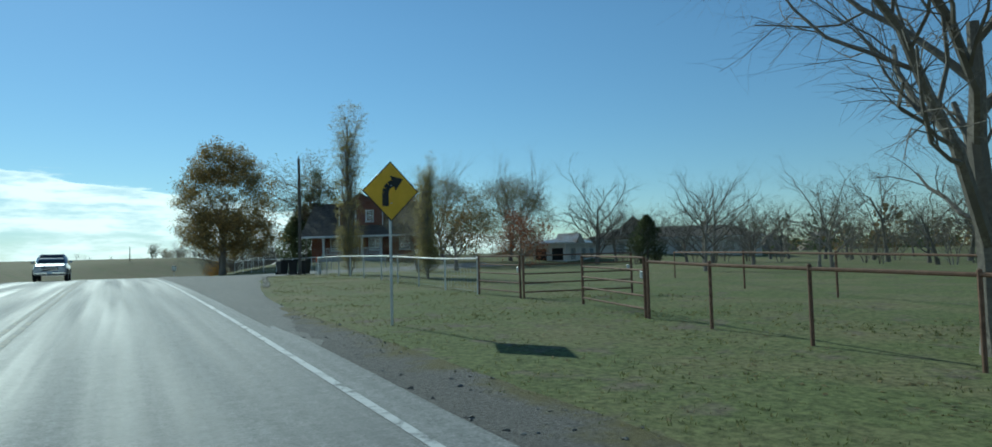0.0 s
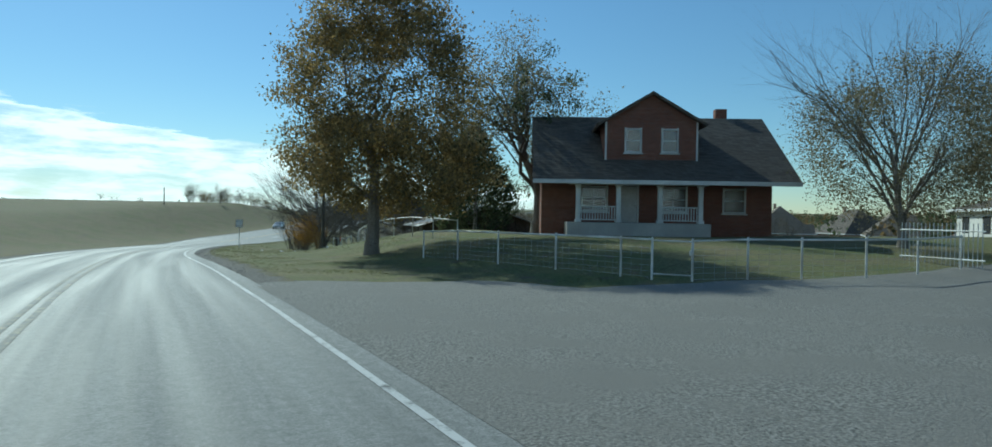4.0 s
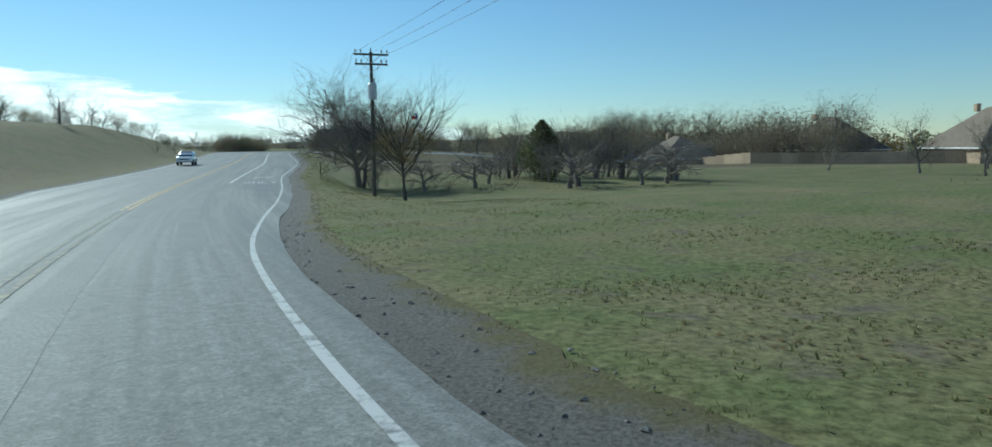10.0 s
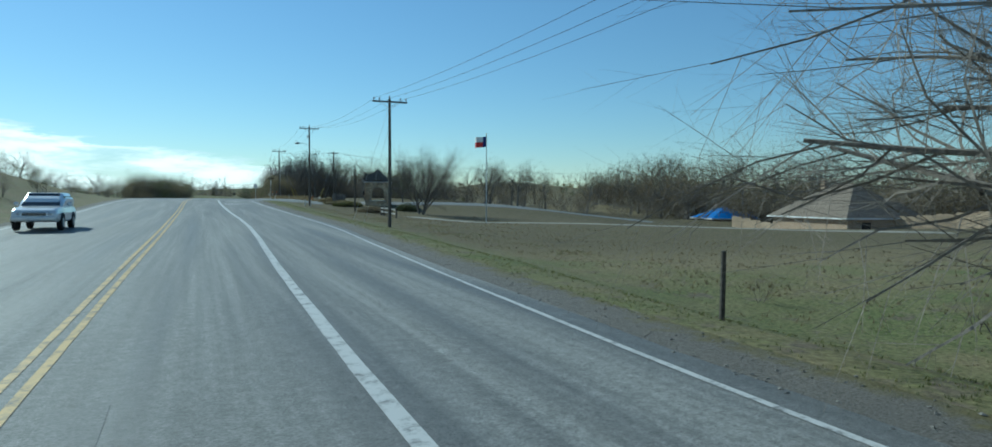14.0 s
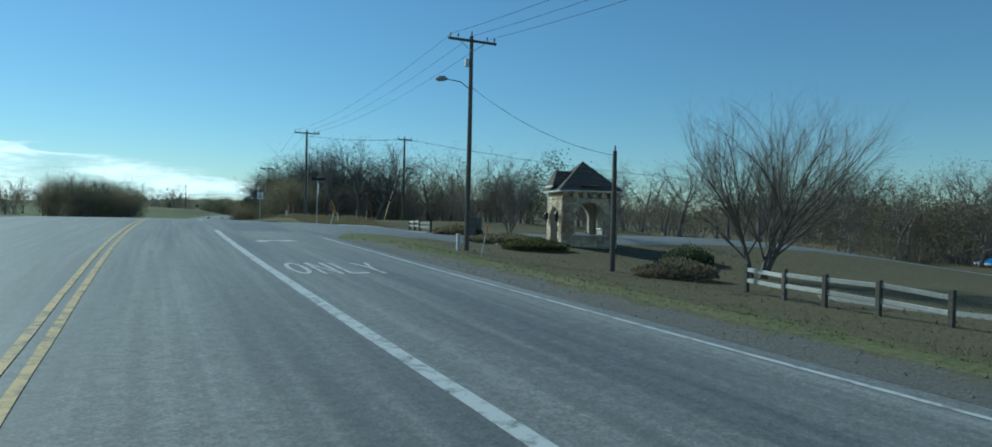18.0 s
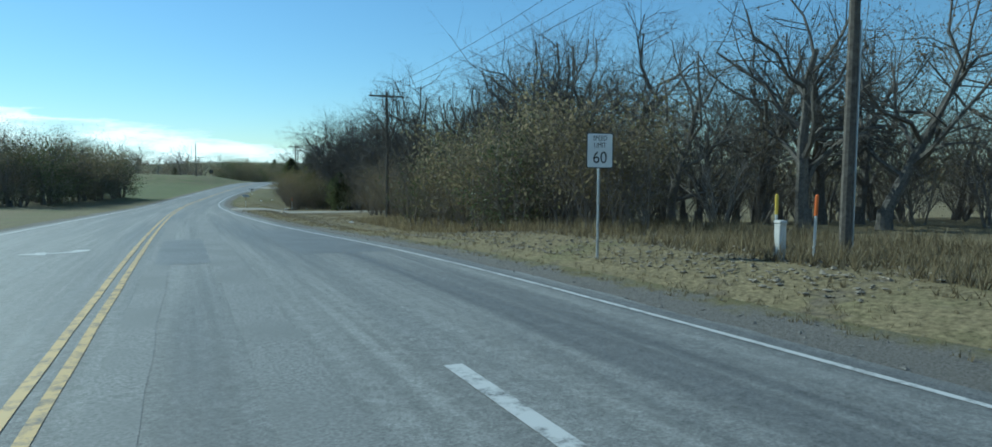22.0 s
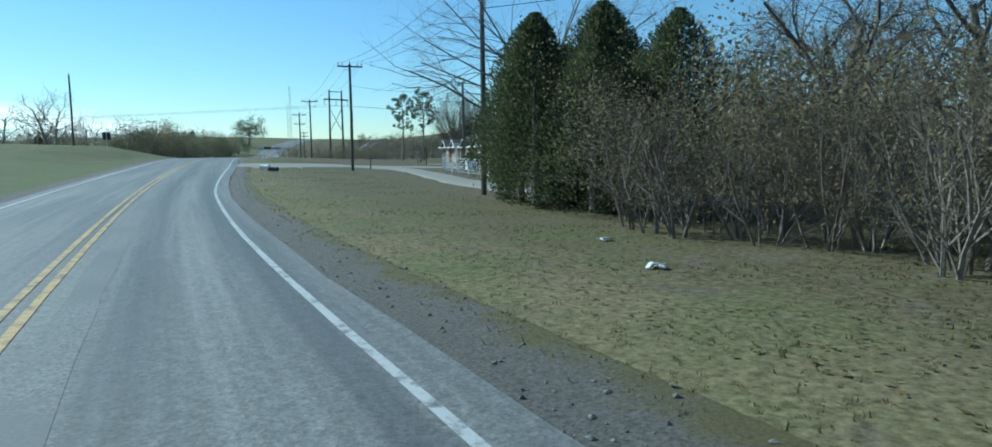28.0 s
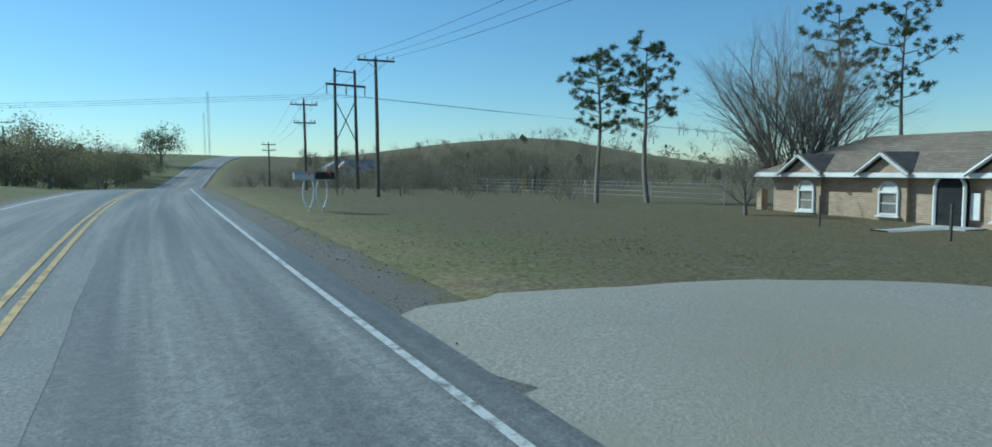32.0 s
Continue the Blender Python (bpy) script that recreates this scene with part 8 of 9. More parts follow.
    part("number_plate", Mesh().box(0, f + 0.12, 0.58, 0.3, 0.012, 0.15), M_SIGNW, r)
    if kind == "pickup":
        part("bed", Mesh().box(0, (b + back) / 2, belt - 0.02, w * 1.62, back - b - 0.35, 0.06), M_BLACK, r, "dark load bed")
    return r


M_SILVER, M_CARWHITE, M_CARDARK = paint("silver_paint", (0.36, 0.37, 0.38)), paint("white_paint", (0.72, 0.72, 0.72)), paint("dark_paint", (0.03, 0.035, 0.04))
vehicle("silver pickup truck standing in the oncoming lane", "pickup", M_SILVER, stand(58.5, -2.0, 180, 0.0, False))
vehicle("white sport utility car standing in the oncoming lane", "suv", M_CARWHITE, stand(217.0, -5.0, 180, -0.02, False))
vehicle("white pickup truck parked in the far yard", "pickup", M_CARWHITE, stand(461.0, 43.4, 70))
vehicle("dark pickup truck parked behind the panel fence", "pickup", M_CARDARK, stand(446.0, 44.0, 80))


def trailer():
    r = thing("utility_trailer", "low rusty flatbed trailer loaded with scrap in the far yard", "trailer", stand(452, 47, 70))
    part("deck", Mesh().box(0, 0, 0.6, 2.0, 3.6, 0.12, 0.02), M_RUST, r)
    part("load", Mesh().prism([(-0.9, 0.66), (0.9, 0.66), (0.75, 1.3), (0.1, 1.55), (-0.7, 1.25)], -1.4, 1.3), M_BARNWOOD, r)
    part("tow_bar", Mesh().tube([(0, 1.8, 0.55), (0, 3.0, 0.5)], 0.05, 6), M_RUST, r)
    for x in (-1.05, 1.05):
        part("wheel", Mesh().tube([(x - 0.1, 0, 0.34), (x + 0.1, 0, 0.34)], 0.34, 16), M_RUBBER, r)


trailer()

# ---- woods, hedges and single trees ----
rng = random.Random(5)


def scatter(kinds, n, s0, s1, d0, d1, lo, hi, skip=(), label=""):
    for i in range(n):
        s = s0 + (s1 - s0) * (i + rng.random()) / n
        d = d0 + rng.random() * (d1 - d0)
        size, turn = lo + (hi - lo) * rng.random(), rng.random() * 360
        if any(a < s < b for a, b in skip):
            continue
        plant(kinds, rng.randrange(97), s, d, turn, size, label)


def mass(name, kinds, n, s0, s1, d0, d1, lo, hi, label, seed):
    """A far belt of trees or brush that nobody could count: copies of a kind joined into one mesh of wood and one of leaf."""
    r = random.Random(seed)
    sets = {}
    for i in range(n):
        ob = kinds[r.randrange(len(kinds))]
        m = np.array(stand(s0 + (s1 - s0) * (i + r.random()) / n, d0 + (d1 - d0) * r.random(), 360 * r.random(), 0.0, True, lo + (hi - lo) * r.random()))
        for ch in ob.children:
            me = ch.data
            v = np.empty(len(me.vertices) * 3, np.float32)
            me.vertices.foreach_get("co", v)
            v = v.reshape(-1, 3) @ m[:3, :3].T + m[:3, 3]
            loop, count = np.empty(len(me.loops), np.int32), np.empty(len(me.polygons), np.int32)
            me.loops.foreach_get("vertex_index", loop), me.polygons.foreach_get("loop_total", count)
            rows = sets.setdefault(me.materials[0].name, [me.materials[0], [], [], [], 0])
            rows[1].append(v), rows[2].append(loop + rows[4]), rows[3].append(count)
            rows[4] += len(v)
    for mat, vs, loops, counts, k in sets.values():
        me = bpy.data.meshes.new(name)
        loops, counts = np.concatenate(loops).astype(np.int32), np.concatenate(counts)
        me.vertices.add(k), me.loops.add(len(loops)), me.polygons.add(len(counts))
        me.vertices.foreach_set("co", np.concatenate(vs).astype(np.float32).ravel())
        me.loops.foreach_set("vertex_index", loops)
        me.polygons.foreach_set("loop_start", np.concatenate(([0], np.cumsum(counts)[:-1])).astype(np.int32))
        me.materials.append(mat)
        me.update(calc_edges=True)
        tagged(new(name, me), label, "woods", kind="stuff")


def plants(kinds, rows, label=""):
    for k, (s, d, z) in enumerate(rows):
        plant(kinds, k, s, d, 71 * k, z, label)


# the oak wood past the gatehouse
scatter(OAKS, 8, 314, 328, 16.5, 24, 0.98, 1.12)
scatter(OAKS, 12, 328, 344, 16, 22, 1.2, 1.38)
scatter(OAKS, 8, 349, 363, 18.5, 25, 1.15, 1.35)
scatter(OAKS, 28, 342, 393, 15.5, 22, 1.1, 1.35, [(350, 362), (363.5, 368)])
scatter(OAKS, 10, 345, 368, 26, 40, 0.95, 1.2)
scatter(OAKS, 14, 376, 412, 15, 19, 0.7, 0.95)
scatter(OAKS, 7, 368, 385, 16, 21, 1.3, 1.5)
scatter(FAR_OAKS, 24, 303, 322, 30, 42, 0.6, 0.78)
scatter(FAR_OAKS, 12, 316, 336, 24, 40, 1.0, 1.2)
scatter(UNDER, 22, 338, 362, 15.5, 18.5, 0.7, 1.0)
scatter(BRUSH, 14, 338, 362, 14.5, 17, 0.5, 0.9)
scatter(UNDER, 16, 286, 330, 42, 48, 0.6, 0.9)
scatter(UNDER, 14, 300, 340, 34, 42, 0.6, 0.9)
scatter(UNDER, 16, 312, 345, 23, 30, 0.7, 1.0)
scatter(FAR_OAKS, 22, 330, 420, 22, 38, 0.9, 1.15, [(350, 358)])
mass("far_oaks", FAR_OAKS, 44, 228, 335, 96, 112, 1.4, 1.85, "belt of leafless oaks across the fields", 1)
mass("far_underwood", FAR_UNDER, 190, 215, 335, 88, 99, 1.2, 2.0, "belt of grey-brown underwood across the fields", 2)
mass("far_oaks", FAR_OAKS, 26, 286, 335, 44, 90, 0.9, 1.25, "belt of leafless oaks across the fields", 3)
mass("far_underwood", FAR_UNDER, 60, 288, 332, 50, 88, 0.7, 1.05, "belt of grey-brown underwood across the fields", 4)
scatter(UNDER, 52, 318, 372, 15.5, 24, 0.75, 1.1, [(363, 369)])
scatter(UNDER, 26, 304, 330, 27, 35, 0.6, 0.95)
scatter(UNDER, 24, 376, 407, 14, 20, 0.8, 1.15)
scatter(BRUSH, 40, 377, 407, 10.8, 15.5, 0.7, 1.3)
scatter(UNDER, 14, 318, 337, 12, 16, 0.75, 1.05)
scatter(UNDER, 32, 377, 408, 10.6, 13.2, 0.4, 0.75)
scatter(THICKET, 10, 378, 409, 12.5, 15.5, 0.55, 0.85)
scatter(BRUSH, 10, 316, 337, 11.5, 15, 0.7, 1.0)
plants(THICKET, [(321.5, 14.0, 0.95), (324, 13.4, 0.8), (326.5, 13.6, 1.0), (329, 14.2, 0.85), (332, 13.9, 1.0), (334.5, 14.6, 0.9), (319, 14.5, 0.8)], "rounded dark evergreen thicket at the edge of the wood")
plants(CEDARS, [(396, 14.2, 0.9), (388, 14, 0.75), (372, 15, 0.7)], "wide dark green juniper at the edge of the wood")
plants(JUNIPERS, [(415.2, 13.0, 0.92), (412.6, 12.3, 1.12), (409.8, 12.8, 0.95), (413.2, 15.2, 1.25), (409.5, 15.6, 1.1), (416.2, 15.4, 1.05)], "tall dark juniper crowding the utility pole")
put(tree("bare_tree", "leafless tree with long arching limbs above the junipers", 151, 8.6, 0.17, [L3(13, 0.95, 1.05, 0.08, 0.01, 8, 5), L3(8, 0.42, 0.6, 0.14, -0.02, 5, 4), L3(5, 0.5, 0.6, 0.2, -0.02, 3, 3), L3(3, 0.5, 0.6, 0.25, 0.0, 3, 1), L3(0, 0, 0, 0.2, 0.0, 3, 1)], 0.5, bark=M_BARK, trunk_share=0.62), 416.8, 14.4)
# behind the first paddock
PADDOCK = [(53.9, 42.4, 1.15), (34, 36, 0.75), (29, 31, 0.7), (58, 48, 1.0), (24, 35, 0.7), (43, 46, 0.95)]
plants(CEDARS, [(52, 47, 0.85)], "dark juniper among bare trees")
scatter(FAR_OAKS, 14, 18, 62, 46, 75, 0.6, 0.95)
scatter(SPRAYS, 6, 22, 60, 36, 52, 0.7, 1.1)
scatter(PECANS, 3, 8, 28, 27, 40, 0.6, 0.75)
plants(PECANS, PADDOCK, "tall leafless pecan with upswept limbs behind the paddock")
scatter(UNDER, 16, 20, 60, 44, 56, 0.5, 0.8)
put(tree("orchard_tree", "round tree in thin rust-brown leaf behind the paddock", 101, 6.0, 0.16, LEAFY, 0.2, (12, 0.08, 0.35), M_LEAF_OAK, trunk_share=0.62), 52, 26.5)
put(tree("orchard_tree", "small tree in sparse red-brown leaf behind the paddock", 102, 4.6, 0.13, LEAFY, 0.2, (10, 0.07, 0.3), M_LEAF_RED, trunk_share=0.6), 49, 31)
pear = put(tree("yard_tree", "full round twiggy tree with dull leaf beside the brick house", 103, 8.6, 0.2, VASE, 0.15, bark=M_BARK, trunk_share=0.55), 67, 32, 0, 1.0)
canopy(pear, "crown", [(0, 0, 4.8, 4.6, 3.8, 260, 130, 0.05, 0.42)], M_LEAF_DULL, 107, "thin dull grey-brown leaves")
pear = put(tree("yard_tree", "full round twiggy tree with dull leaf by the white gate", 104, 8.4, 0.2, VASE, 0.15, bark=M_BARK, trunk_share=0.55), 64, 38.5, 0, 1.05)
canopy(pear, "crown", [(0, 0, 4.6, 4.6, 3.6, 260, 130, 0.05, 0.42)], M_LEAF_DULL, 108, "thin dull grey-brown leaves")
put(tree("yard_tree", "round grey tree of dense bare twigs behind the pipe fence", 105, 5.6, 0.15, OAK, 0.25, (2, 0.03, 0.16), M_LEAF_DULL, trunk_share=0.6), 45.9, 20.6)
# in the first gap and past it
plant([cedar(112, 8.6, 7.4, "tall dark ragged evergreen behind the pipe rail", n=24000, fine=0.7)], 0, 99, 23.5)
apple = put(tree("bare_tree", "wide bare apple tree with a dense round head of twigs", 115, 8.4, 0.21, [L3(19, 0.86, 1.0, 0.12, 0.02, 9, 5), L3(15, 0.40, 0.8, 0.24, 0.0, 5, 4), L3(9, 0.5, 0.8, 0.28, -0.03, 3, 3), L3(6, 0.5, 0.7, 0.3, -0.05, 3, 1), L3(0, 0, 0, 0.3, -0.04, 3, 1)], 0.34, bark=M_BARK, trunk_share=0.52), 109.3, 20.4, 40)
apple.scale = (1.65, 1.65, 0.98)
put(tree("bare_tree", "large leafless tree with several leaning stems by the corner post", 113, 8.2, 0.14, [L3(12, 0.98, 0.98, 0.06, 0.0, 8, 4)] + SPRAY[1:], 0.22, bark=M_BARK, stems=4, trunk_share=0.60), 117.2, 13.3)
put(tree("bare_shrub", "low bush in bright orange-brown leaf under the bare tree", 114, 2.9, 0.025, SHRUB, 0.1, (8, 0.042, 0.22), M_LEAF_ORANGE, M_TWIG, stems=9, trunk_share=0.75, category="shrub"), 117.1, 11.8, 0, 1.0)
plants(BARE, [(123.6, 10.6, 0.95), (122.4, 10.8, 0.9), (119.9, 11.1, 0.85), (119.9, 11.9, 0.95), (124.6, 12.0, 0.8), (121.2, 11.5, 0.9)], "slender leafless sapling with several thin stems")
scatter(BRUSH, 12, 118, 126, 11.0, 14.0, 0.25, 0.5)
scatter(FAR_OAKS, 14, 120, 190, 62, 84, 0.55, 0.8)
# the ditch and the great spreading tree by the turning lane
young = put(tree("bare_tree", "young tree with upswept bare shoots and low olive leaves", 116, 6.0, 0.095, [L3(26, 0.88, 0.80, 0.05, 0.04, 8, 4), L3(9, 0.46, 0.5, 0.1, 0.07, 4, 4), L3(5, 0.5, 0.5, 0.14, 0.08, 3, 2), L3(3, 0.5, 0.5, 0.2, 0.05, 3, 1)], 0.45, bark=M_BARK_DARK, trunk_share=0.56), 158.7, 12.1)
canopy(young, "low_crown", [(0, 0, 3.0, 1.75, 0.95, 90, 55, 0.032, 0.22)], M_LEAF_BRUSH, 118, "thin olive leaves low in the head")
put(tree("bare_tree", "great many-stemmed leafless tree beside the turning lane", 121, 8.4, 0.20, [L3(13, 0.90, 0.86, 0.10, 0.03, 8, 5), L3(12, 0.42, 0.75, 0.20, 0.03, 5, 4), L3(9, 0.5, 0.7, 0.25, 0.01, 3, 3), L3(6, 0.5, 0.6, 0.3, 0.0, 3, 1), L3(0, 0, 0, 0.25, 0.0, 3, 1)], 0.30, bark=M_BARK, stems=3, trunk_share=0.60), 182.5, 12.8, 0, 1.0)
plants(UNDER, [(181.2, 13.4, 0.42), (183.6, 12.6, 0.38), (182.4, 14.2, 0.5), (184.6, 13.8, 0.4)], "grey-brown brush round the foot of the great bare tree")
plants(DOMES, [(176, 17.0, 0.7), (174, 20.5, 0.75), (179, 23, 0.8), (172, 36, 0.8), (170.5, 33, 0.7), (186, 27, 0.9)], "low crooked leafless mesquite in the ditch")
scatter(BRUSH, 8, 170, 194, 15, 19, 0.22, 0.4)
scatter(DOMES, 6, 168, 185, 26, 40, 0.8, 1.1)
scatter(UNDER, 10, 178, 192, 25, 40, 0.8, 1.2)
scatter(OAKS, 4, 180, 192, 27, 40, 0.7, 0.85)
plants(CEDARS, [(181, 28.5, 0.95), (186, 31, 0.8)], "dark juniper in a clump of bare trees")
# trees about the gatehouse
put(tree("bare_tree", "tall vase-shaped leafless tree behind the rail fence", 131, 6.4, 0.12, VASE, 0.2, bark=M_TWIG, stems=3, trunk_share=0.55), 264.3, 27.2, 0, 1.15)
put(tree("bare_tree", "vase-shaped leafless crape myrtle behind the stone sign", 132, 6.4, 0.08, VASE[:2] + [L3(5, 0.5, 0.45, 0.14, 0.06, 3, 3), L3(3, 0.5, 0.45, 0.2, 0.05, 3, 1)], 0.1, bark=M_TWIG, stems=4, trunk_share=0.52), 286.5, 24.5, 40, 0.78)
plant(SPRAYS, 0, 279.5, 28.5, 90, 0.85)
plant(THICKET, 1, 301, 37, 20, 1.35, "round dark evergreen oak among the bare oaks")
# the far side of the road
scatter(FAR_OAKS, 8, 345, 420, -40, -22, 0.6, 0.85)
scatter(UNDER, 8, 345, 420, -34, -20, 0.6, 0.95)
mass("far_oaks", FAR_BARE, 46, 505, 640, -90, -24, 1.0, 1.4, "belt of leafless trees past the crest of the road", 5)
mass("far_underwood", FAR_UNDER, 60, 500, 650, -90, -14, 1.1, 1.9, "belt of brush past the crest of the road", 6)
scatter(THICKET, 20, 376, 413, -22, -10.5, 0.8, 1.35)
scatter(UNDER, 22, 374, 413, -20, -10, 1.0, 1.6)
scatter(FAR_OAKS, 20, 376, 413, -22, -12, 0.85, 1.15)
scatter(THICKET, 12, 262, 350, -34, -20, 0.6, 0.9)
scatter(FAR_OAKS, 8, 255, 300, -46, -34, 0.55, 0.75)
scatter(THICKET, 8, 252, 300, -44, -32, 0.5, 0.75)
scatter(BRUSH, 14, 240, 372, -18, -11, 0.6, 1.0)
scatter(FAR_OAKS, 16, 240, 372, -36, -22, 0.5, 0.75)
plants(FAR_OAKS, [(252, -60, 0.3), (276, -60, 0.28), (330, -99, 0.6), (345, -90, 0.6), (322, -104, 0.62), (440.9, -19, 0.6), (425, -30, 0.62), (300, -80, 0.6)], "lone bare tree on the far hill")
scatter(THICKET, 52, 540, 650, -26, -9, 0.95, 1.45)
scatter(BRUSH, 14, 540, 600, -20, -8.5, 0.6, 1.0)
scatter(CEDARS, 12, 545, 700, -40, -14, 0.5, 0.8)
put(tree("round_tree", "round-headed evergreen tree on the far rise", 145, 7.5, 0.25, LEAFY, 0.3, (10, 0.13, 0.42), M_LEAF_CEDAR, trunk_share=0.55), 680, -12, 0, 1.6)
# round the low brick house
put(pine(1, 8.8, "tall thin pine with a tufted top"), 490.0, 25.5)
put(pine(2, 9.2, "tall thin pine with a tufted top"), 488.7, 28.3, 90)
put(pine(3, 11.9, "tall pine behind the low brick house"), 485.3, 40.4, 30)
put(pine(4, 12.2, "tall pine behind the low brick house"), 483.5, 44.0, 150)
put(pine(5, 10.0, "wide-topped pine with long level boughs in the far yard", 0.42, 0.3), 468, 55.4, 60)
put(tree("bare_tree", "wide vase-shaped leafless tree at the corner of the low brick house", 146, 6.6, 0.12, VASE, 0.12, bark=M_TWIG, stems=5, trunk_share=0.55), 480.6, 31.6, 0, 1.2)
plant(SPRAYS, 0, 477.8, 25.5, 0, 0.55, "slender leafless sapling before the low brick house")
put(cedar(141, 6.0, 5.5, "olive-green evergreen tree behind the low brick house", M_LEAF_GREEN, "evergreen_tree"), 476, 45.5)
put(tree("yard_shrub", "tall round grey-brown shrub beside the low brick house", 147, 5.2, 0.05, SHRUB, 0.05, (15, 0.04, 0.26), M_LEAF_BRUSH, M_BARK, stems=9, trunk_share=0.72, category="shrub"), 463.6, 39.4)
put(cedar(142, 1.5, 2.6, "rounded green shrub against the brick wall", M_LEAF_GREEN, "garden_shrub", 1600), 463.2, 27.6)
put(cedar(143, 1.5, 1.4, "small yellow-leaved shrub in the hedge", M_LEAF_GOLD, "garden_shrub", 900), 520, 36)
scatter(UNDER, 40, 506, 585, 26, 50, 0.7, 1.15)
plants(CEDARS, [(512, 33, 0.4), (524, 40, 0.45), (540, 36, 0.5)], "small dark juniper in the scrub")
scatter(BRUSH, 10, 500, 560, 28, 46, 0.5, 0.8)
plants(FAR_UNDER, [(566, 33, 0.9), (571, 38, 0.8)], "grey-brown underwood on the far hill")
plants(FAR_GREEN, [(575, 36, 0.6), (582, 42, 0.6)], "dark evergreen thicket on the far hill")
plants(FAR_BARE, [(590, 60, 0.5), (598, 66, 0.5)], "leafless oak on the far hill")
mass("hill_scrub", FAR_GREEN, 70, 600, 690, 26, 95, 0.5, 0.95, "dark evergreen scrub along the far hilltop", 15)
mass("hill_scrub", FAR_UNDER, 110, 600, 690, 26, 95, 0.6, 1.1, "grey-green scrub along the far hilltop", 16)
mass("hill_scrub", FAR_UNDER, 120, 512, 640, 14, 75, 0.6, 1.0, "grey-green scrub scattered over the far hill", 13)
mass("hill_scrub", FAR_GREEN, 60, 515, 640, 16, 75, 0.4, 0.8, "dark evergreen scrub scattered over the far hill", 14)
mass("roadside_scrub", FAR_UNDER, 60, 494, 600, 9, 30, 0.28, 0.6, "low grey-brown scrub beside the road past the drives", 11)
mass("roadside_scrub", FAR_UNDER, 30, 490, 560, 11, 34, 0.3, 0.6, "low brown brush beside the road past the drives", 12)
scatter(SPRAYS, 6, 500, 580, 34, 70, 0.5, 0.75)
mass("far_oaks", FAR_BARE, 54, 560, 760, 50, 160, 0.4, 0.65, "scattered bare trees on the far hill", 7)
scatter(THICKET, 30, 540, 760, 24, 90, 0.45, 0.75)
mass("far_underwood", FAR_UNDER, 44, 570, 740, 40, 130, 0.6, 1.0, "brush on the far hill", 9)
mass("far_oaks", FAR_BARE, 26, 630, 770, 130, 230, 0.55, 0.8, "bare trees along the top of the far hill", 8)
scatter(CEDARS, 10, 560, 720, 40, 120, 0.35, 0.6)


def far_woods():
    """Belts of low trees along the skyline, each a trunk and an uneven head of leaf clumps."""
    r = random.Random(17)
    crown = {0: Mesh(), 1: Mesh()}
    for side, s0, s1, c0, c1, n in ((1, -150, 140, -40, 260, 150), (1, 90, 232, 12, 90, 240), (1, 222, 420, 15, 90, 240), (1, 300, 520, 10, 260, 120), (1, 500, 1350, 60, 420, 300), (-1, 250, 560, 30, 330, 170), (-1, 540, 1380, 10, 420, 340), (-1, -500, 250, 200, 600, 90)):
        for _ in range(n):
            s = s0 + (s1 - s0) * r.random()
            c = c0 + (c1 - c0) * r.random() ** 1.5
            p = outland(s, side, c) if c > 0 else spot(s, side * (120 + c))
            hh, w = 4.0 + 3.2 * r.random(), 1.6 + 1.8 * r.random()
            mb = crown[r.randrange(2)]
            for _ in range(60):
                a, q, z = r.random() * 6.28, math.sqrt(r.random()), r.random()
                k = w * q * math.sqrt(max(0.05, 1 - (2 * z - 1) ** 2)) * (0.7 + 0.6 * r.random())
                c = p + Vector((k * math.cos(a), k * math.sin(a), 0.5 + (hh - 0.9) * z))
                u = Vector((r.gauss(0, 1), r.gauss(0, 1), r.gauss(0, 1))).normalized() * (0.22 + 0.26 * r.random())
                v = u.cross(Vector((r.gauss(0, 1), r.gauss(0, 1), r.gauss(0, 1)))).normalized() * (0.18 + 0.2 * r.random())
                mb.add([c - u, c + v, c + u, c - v], [(0, 1, 2, 3)])
    tagged(part("far_woods", crown[0], M_LEAF_OAK), "brown winter woods along the far skyline", "woods", kind="stuff")
    tagged(part("far_woods", crown[1], M_LEAF_CEDAR), "dark evergreen woods along the far skyline", "woods", kind="stuff")


far_woods()


# ---- grass and weeds ----
def sward(name, n, s0, s1, d0, d1, tall, mat, label, seed, blades=4, wide=0.008, keep=None):
    """Tufts of blades along the verge; d0 and d1 count from the white line."""
    r = random.Random(seed)
    vs, fs = [], []
    for _ in range(n):
        s = s0 + (s1 - s0) * r.random()
        off = d0 + (d1 - d0) * r.random() ** 1.3
        d = edge_right(s) + off
        if keep and not keep(s, d):
            continue
        if noise.noise(Vector((s * 0.5, d * 0.5, seed))) + r.gauss(0, 0.25) < -0.12:
            continue
        p = spot(s, d, -0.015)
        hh = tall * (0.45 + 0.9 * r.random())
        for _ in range(blades):
            a, q = r.random() * 6.28, 0.05 * r.random()
            b = p + Vector((q * math.cos(a), q * math.sin(a), 0))
            lean = Vector((r.gauss(0, 0.35), r.gauss(0, 0.35), 1.0)) * hh * (0.6 + 0.6 * r.random())
            c, w = r.random() * 6.28, wide * (1 + off * 0.05)
            x = Vector((w * math.cos(c), w * math.sin(c), 0))
            k = len(vs)
            vs += [b - x, b + x, b + lean]
            fs.append((k, k + 1, k + 2))
    me = bpy.data.meshes.new(name)
    me.from_pydata([tuple(v) for v in vs], [], fs)
    me.materials.append(mat)
    me.update()
    return tagged(new(name, me), label, "grass", kind="stuff")


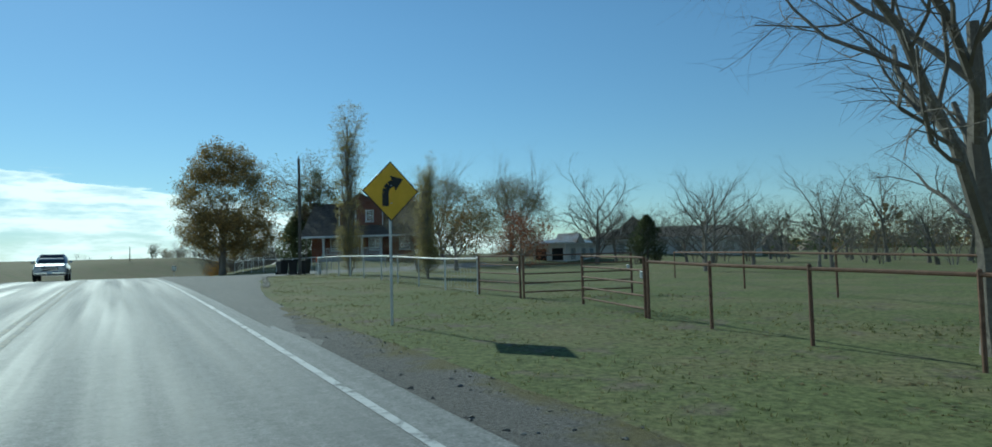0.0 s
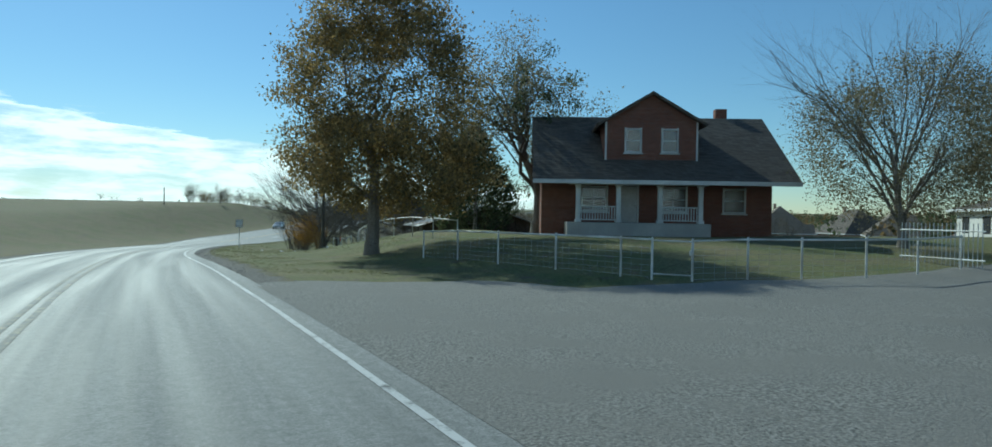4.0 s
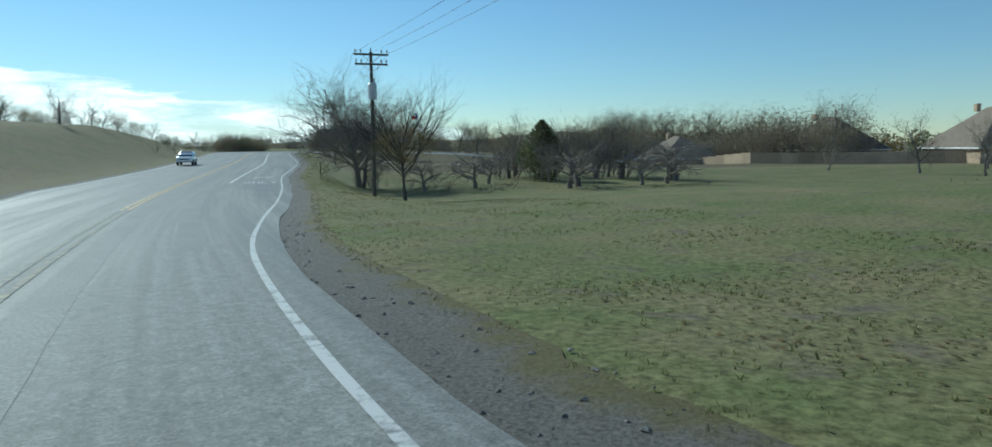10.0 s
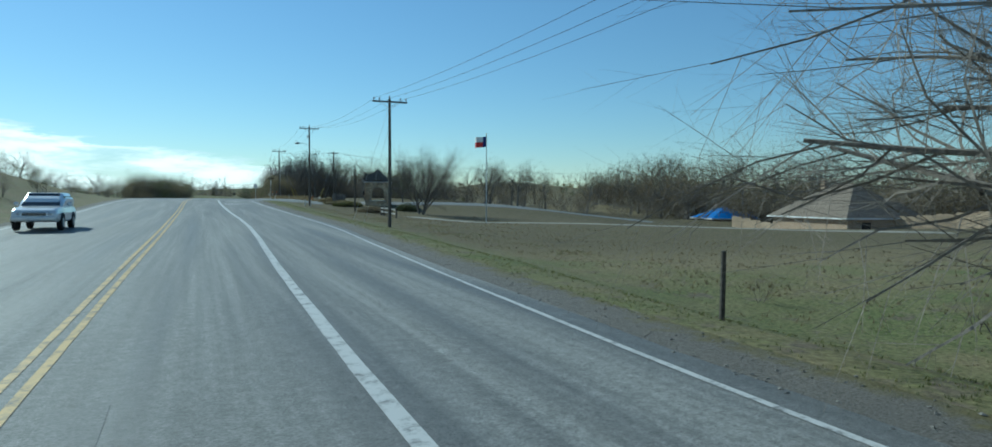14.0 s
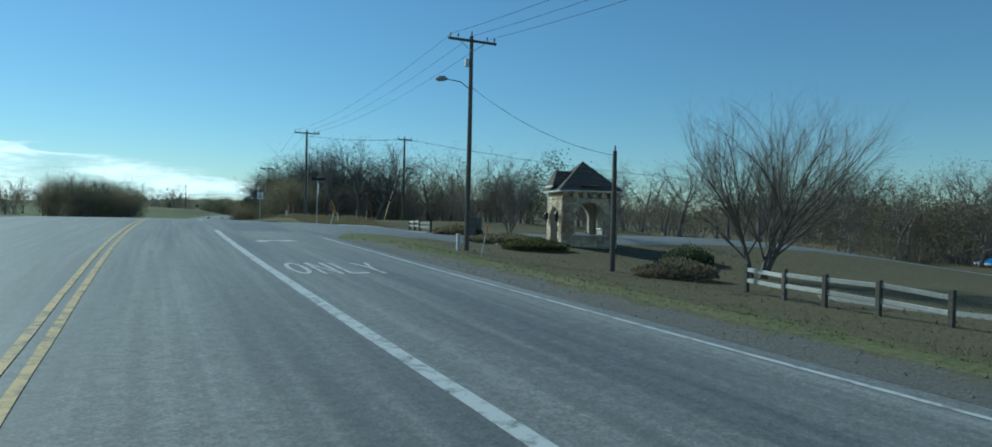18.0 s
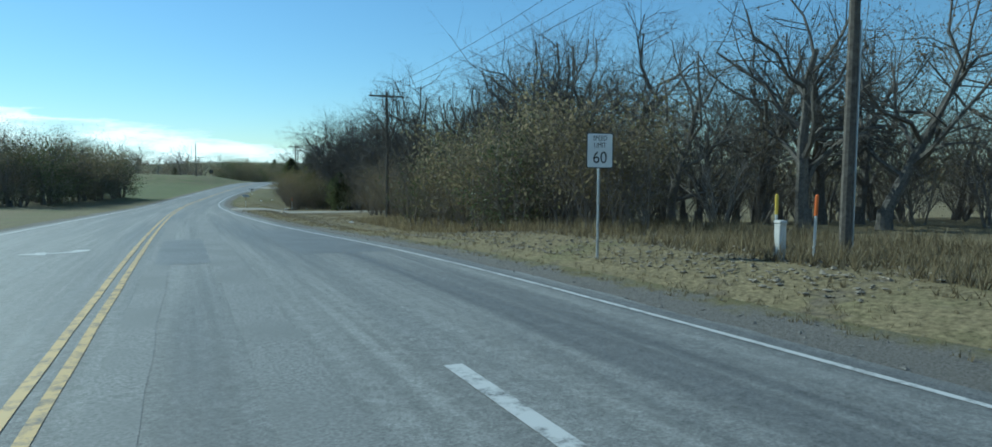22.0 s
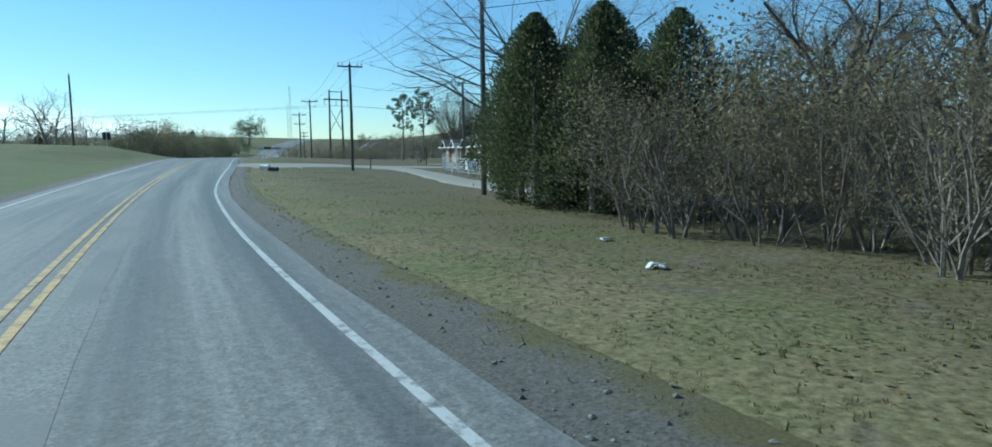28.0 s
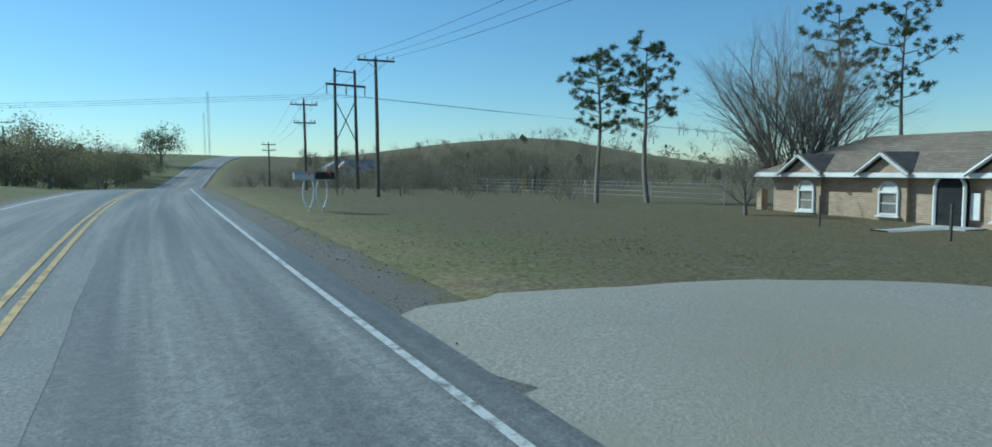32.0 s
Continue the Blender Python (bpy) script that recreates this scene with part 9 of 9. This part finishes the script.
def off_drives(s, d):
    return not ((16 < s < 72 and d < 14 and d < between(s, APRON + [(72, 5)])) or (d >= 13 and abs(s - 58.5) < 4.5) or abs(s - 279.3) < 13 - 0.5 * max(0, d - 7) or abs(s - 368) < 4.2 or abs(s - 458.8) < 8 - 0.25 * max(0, d - 4)) and not (414 < s < 452 and d > 12.5)


sward("grass", 62000, -4, 200, 1.4, 12, 0.045, M_BLADE, "short green winter grass on the verge", 1, 4, 0.010, keep=off_drives)
sward("grass", 52000, 200, 470, 1.3, 10, 0.045, M_BLADE, "short green winter grass on the verge", 2, 4, 0.010, keep=lambda s, d: off_drives(s, d) and not 296 < s < 366)
sward("dry_grass", 5000, -4, 300, 1.4, 12, 0.055, M_WEED, "scattered dry grass stems on the verge", 3, 4, keep=off_drives)
sward("dry_grass", 11000, 296, 366, 1.2, 9, 0.085, M_WEED, "tan weeds on the bank", 4, 4, 0.010, keep=off_drives)
sward("dry_grass", 14000, 294, 346, 4.0, 11, 0.42, M_WEED, "tall tan weeds before the oak wood", 7, 4, 0.010, keep=lambda s, d: off_drives(s, d) and d > 11.2)
sward("dry_grass", 4000, 366, 480, 1.0, 13, 0.06, M_WEED, "scattered dry grass stems on the verge", 5, 4, keep=off_drives)
sward("dry_grass", 9000, 168, 275, 6, 26, 0.10, M_WEED, "straw-coloured grass in the old field", 6, 4, 0.012)


def leaf_litter(n, s0, s1, d0, d1, seed, label):
    r = random.Random(seed)
    vs, fs = [], []
    for _ in range(n):
        p = spot(s0 + (s1 - s0) * r.random(), d0 + (d1 - d0) * r.random(), 0.012)
        a, k = r.random() * 6.28, 0.02 + 0.03 * r.random()
        u, v = Vector((math.cos(a), math.sin(a), r.gauss(0, 0.14))) * k, Vector((-math.sin(a), math.cos(a), r.gauss(0, 0.14))) * k * 0.6
        i = len(vs)
        vs += [tuple(p - u), tuple(p + v), tuple(p + u), tuple(p - v)]
        fs.append((i, i + 1, i + 2, i + 3))
    me = bpy.data.meshes.new("leaf_litter")
    me.from_pydata(vs, [], fs)
    me.materials.append(M_LEAF_BRUSH)
    me.update()
    return tagged(new("leaf_litter", me), label, "leaf litter", kind="stuff")


leaf_litter(15000, 334, 416, 5.6, 14.5, 1, "fallen oak leaves below the wood")
leaf_litter(3500, 108, 130, 6, 14, 2, "fallen leaves under the bare tree")
leaf_litter(3000, -2, 30, 8, 18, 3, "fallen leaves under the great bare tree")


# ---- loose stones and clods ----
M_CLOD = grainy("dry_clod", (0.17, 0.145, 0.105), (0.36, 0.31, 0.24), 14, 0.8, 0.95, bump=0.6, dist=0.01)


def loose(name, n, s0, s1, d0, d1, lo, hi, mat, label, seed, keep=None, squash=0.6):
    """Many small stones lying on the land; d0 and d1 count from the white line."""
    r = random.Random(seed)
    vs, fs = [], []
    for _ in range(n):
        s = s0 + (s1 - s0) * r.random()
        off = d0 + (d1 - d0) * r.random() ** 1.4
        d = edge_right(s) + off
        if keep and not keep(s, d):
            continue
        x = off - 0.5
        p = spot(s, d, -0.045 + (rise(s, d) + 0.058) * ease(x, 0.2, 1.2), False)
        k = lo + (hi - lo) * r.random() ** 2.2
        i = len(vs)
        for u, v, w in ((1, 0, 0), (0, 1, 0), (-1, 0, 0), (0, -1, 0), (0, 0, 1), (0, 0, -1)):
            q = k * (0.7 + 0.6 * r.random())
            vs.append((p.x + u * q + 0.25 * k * r.gauss(0, 1), p.y + v * q + 0.25 * k * r.gauss(0, 1), p.z + w * q * squash + 0.2 * k))
        fs += [(i, i + 1, i + 4), (i + 1, i + 2, i + 4), (i + 2, i + 3, i + 4), (i + 3, i, i + 4), (i + 1, i, i + 5), (i + 2, i + 1, i + 5), (i + 3, i + 2, i + 5), (i, i + 3, i + 5)]
    me = bpy.data.meshes.new(name)
    me.from_pydata(vs, [], fs)
    me.materials.append(mat)
    me.update()
    return tagged(new(name, me), label, "stones", kind="stuff")


loose("gravel_stones", 9000, -2, 475, 0.45, 1.7, 0.008, 0.035, M_GRAVEL, "loose gravel stones along the road shoulder", 1)
loose("gravel_stones", 2600, 16, 66, 0.5, 8.0, 0.008, 0.028, M_GRAVEL, "loose gravel stones on the forecourt", 2, lambda s, d: not off_drives(s, d))
loose("sandstone_chips", 9000, 30, 50, 2.5, 10.0, 0.02, 0.13, M_CALICHE, "pale flat chips of stone along the rim of the gravel", 5, lambda s, d: abs(d - between(s, APRON) + 0.1) < 0.10 + 0.22 * noise.noise(Vector((s * 0.9, 3, 0))), 0.22)
loose("soil_clods", 2600, 306, 326, 2.4, 7.5, 0.012, 0.07, M_CLOD, "dry clods of soil on the weedy bank", 3, None, 0.4)
loose("soil_clods", 3000, 334, 366, 2.6, 9.0, 0.012, 0.07, M_CLOD, "dry clods of soil and leaf below the wood", 4, None, 0.4)
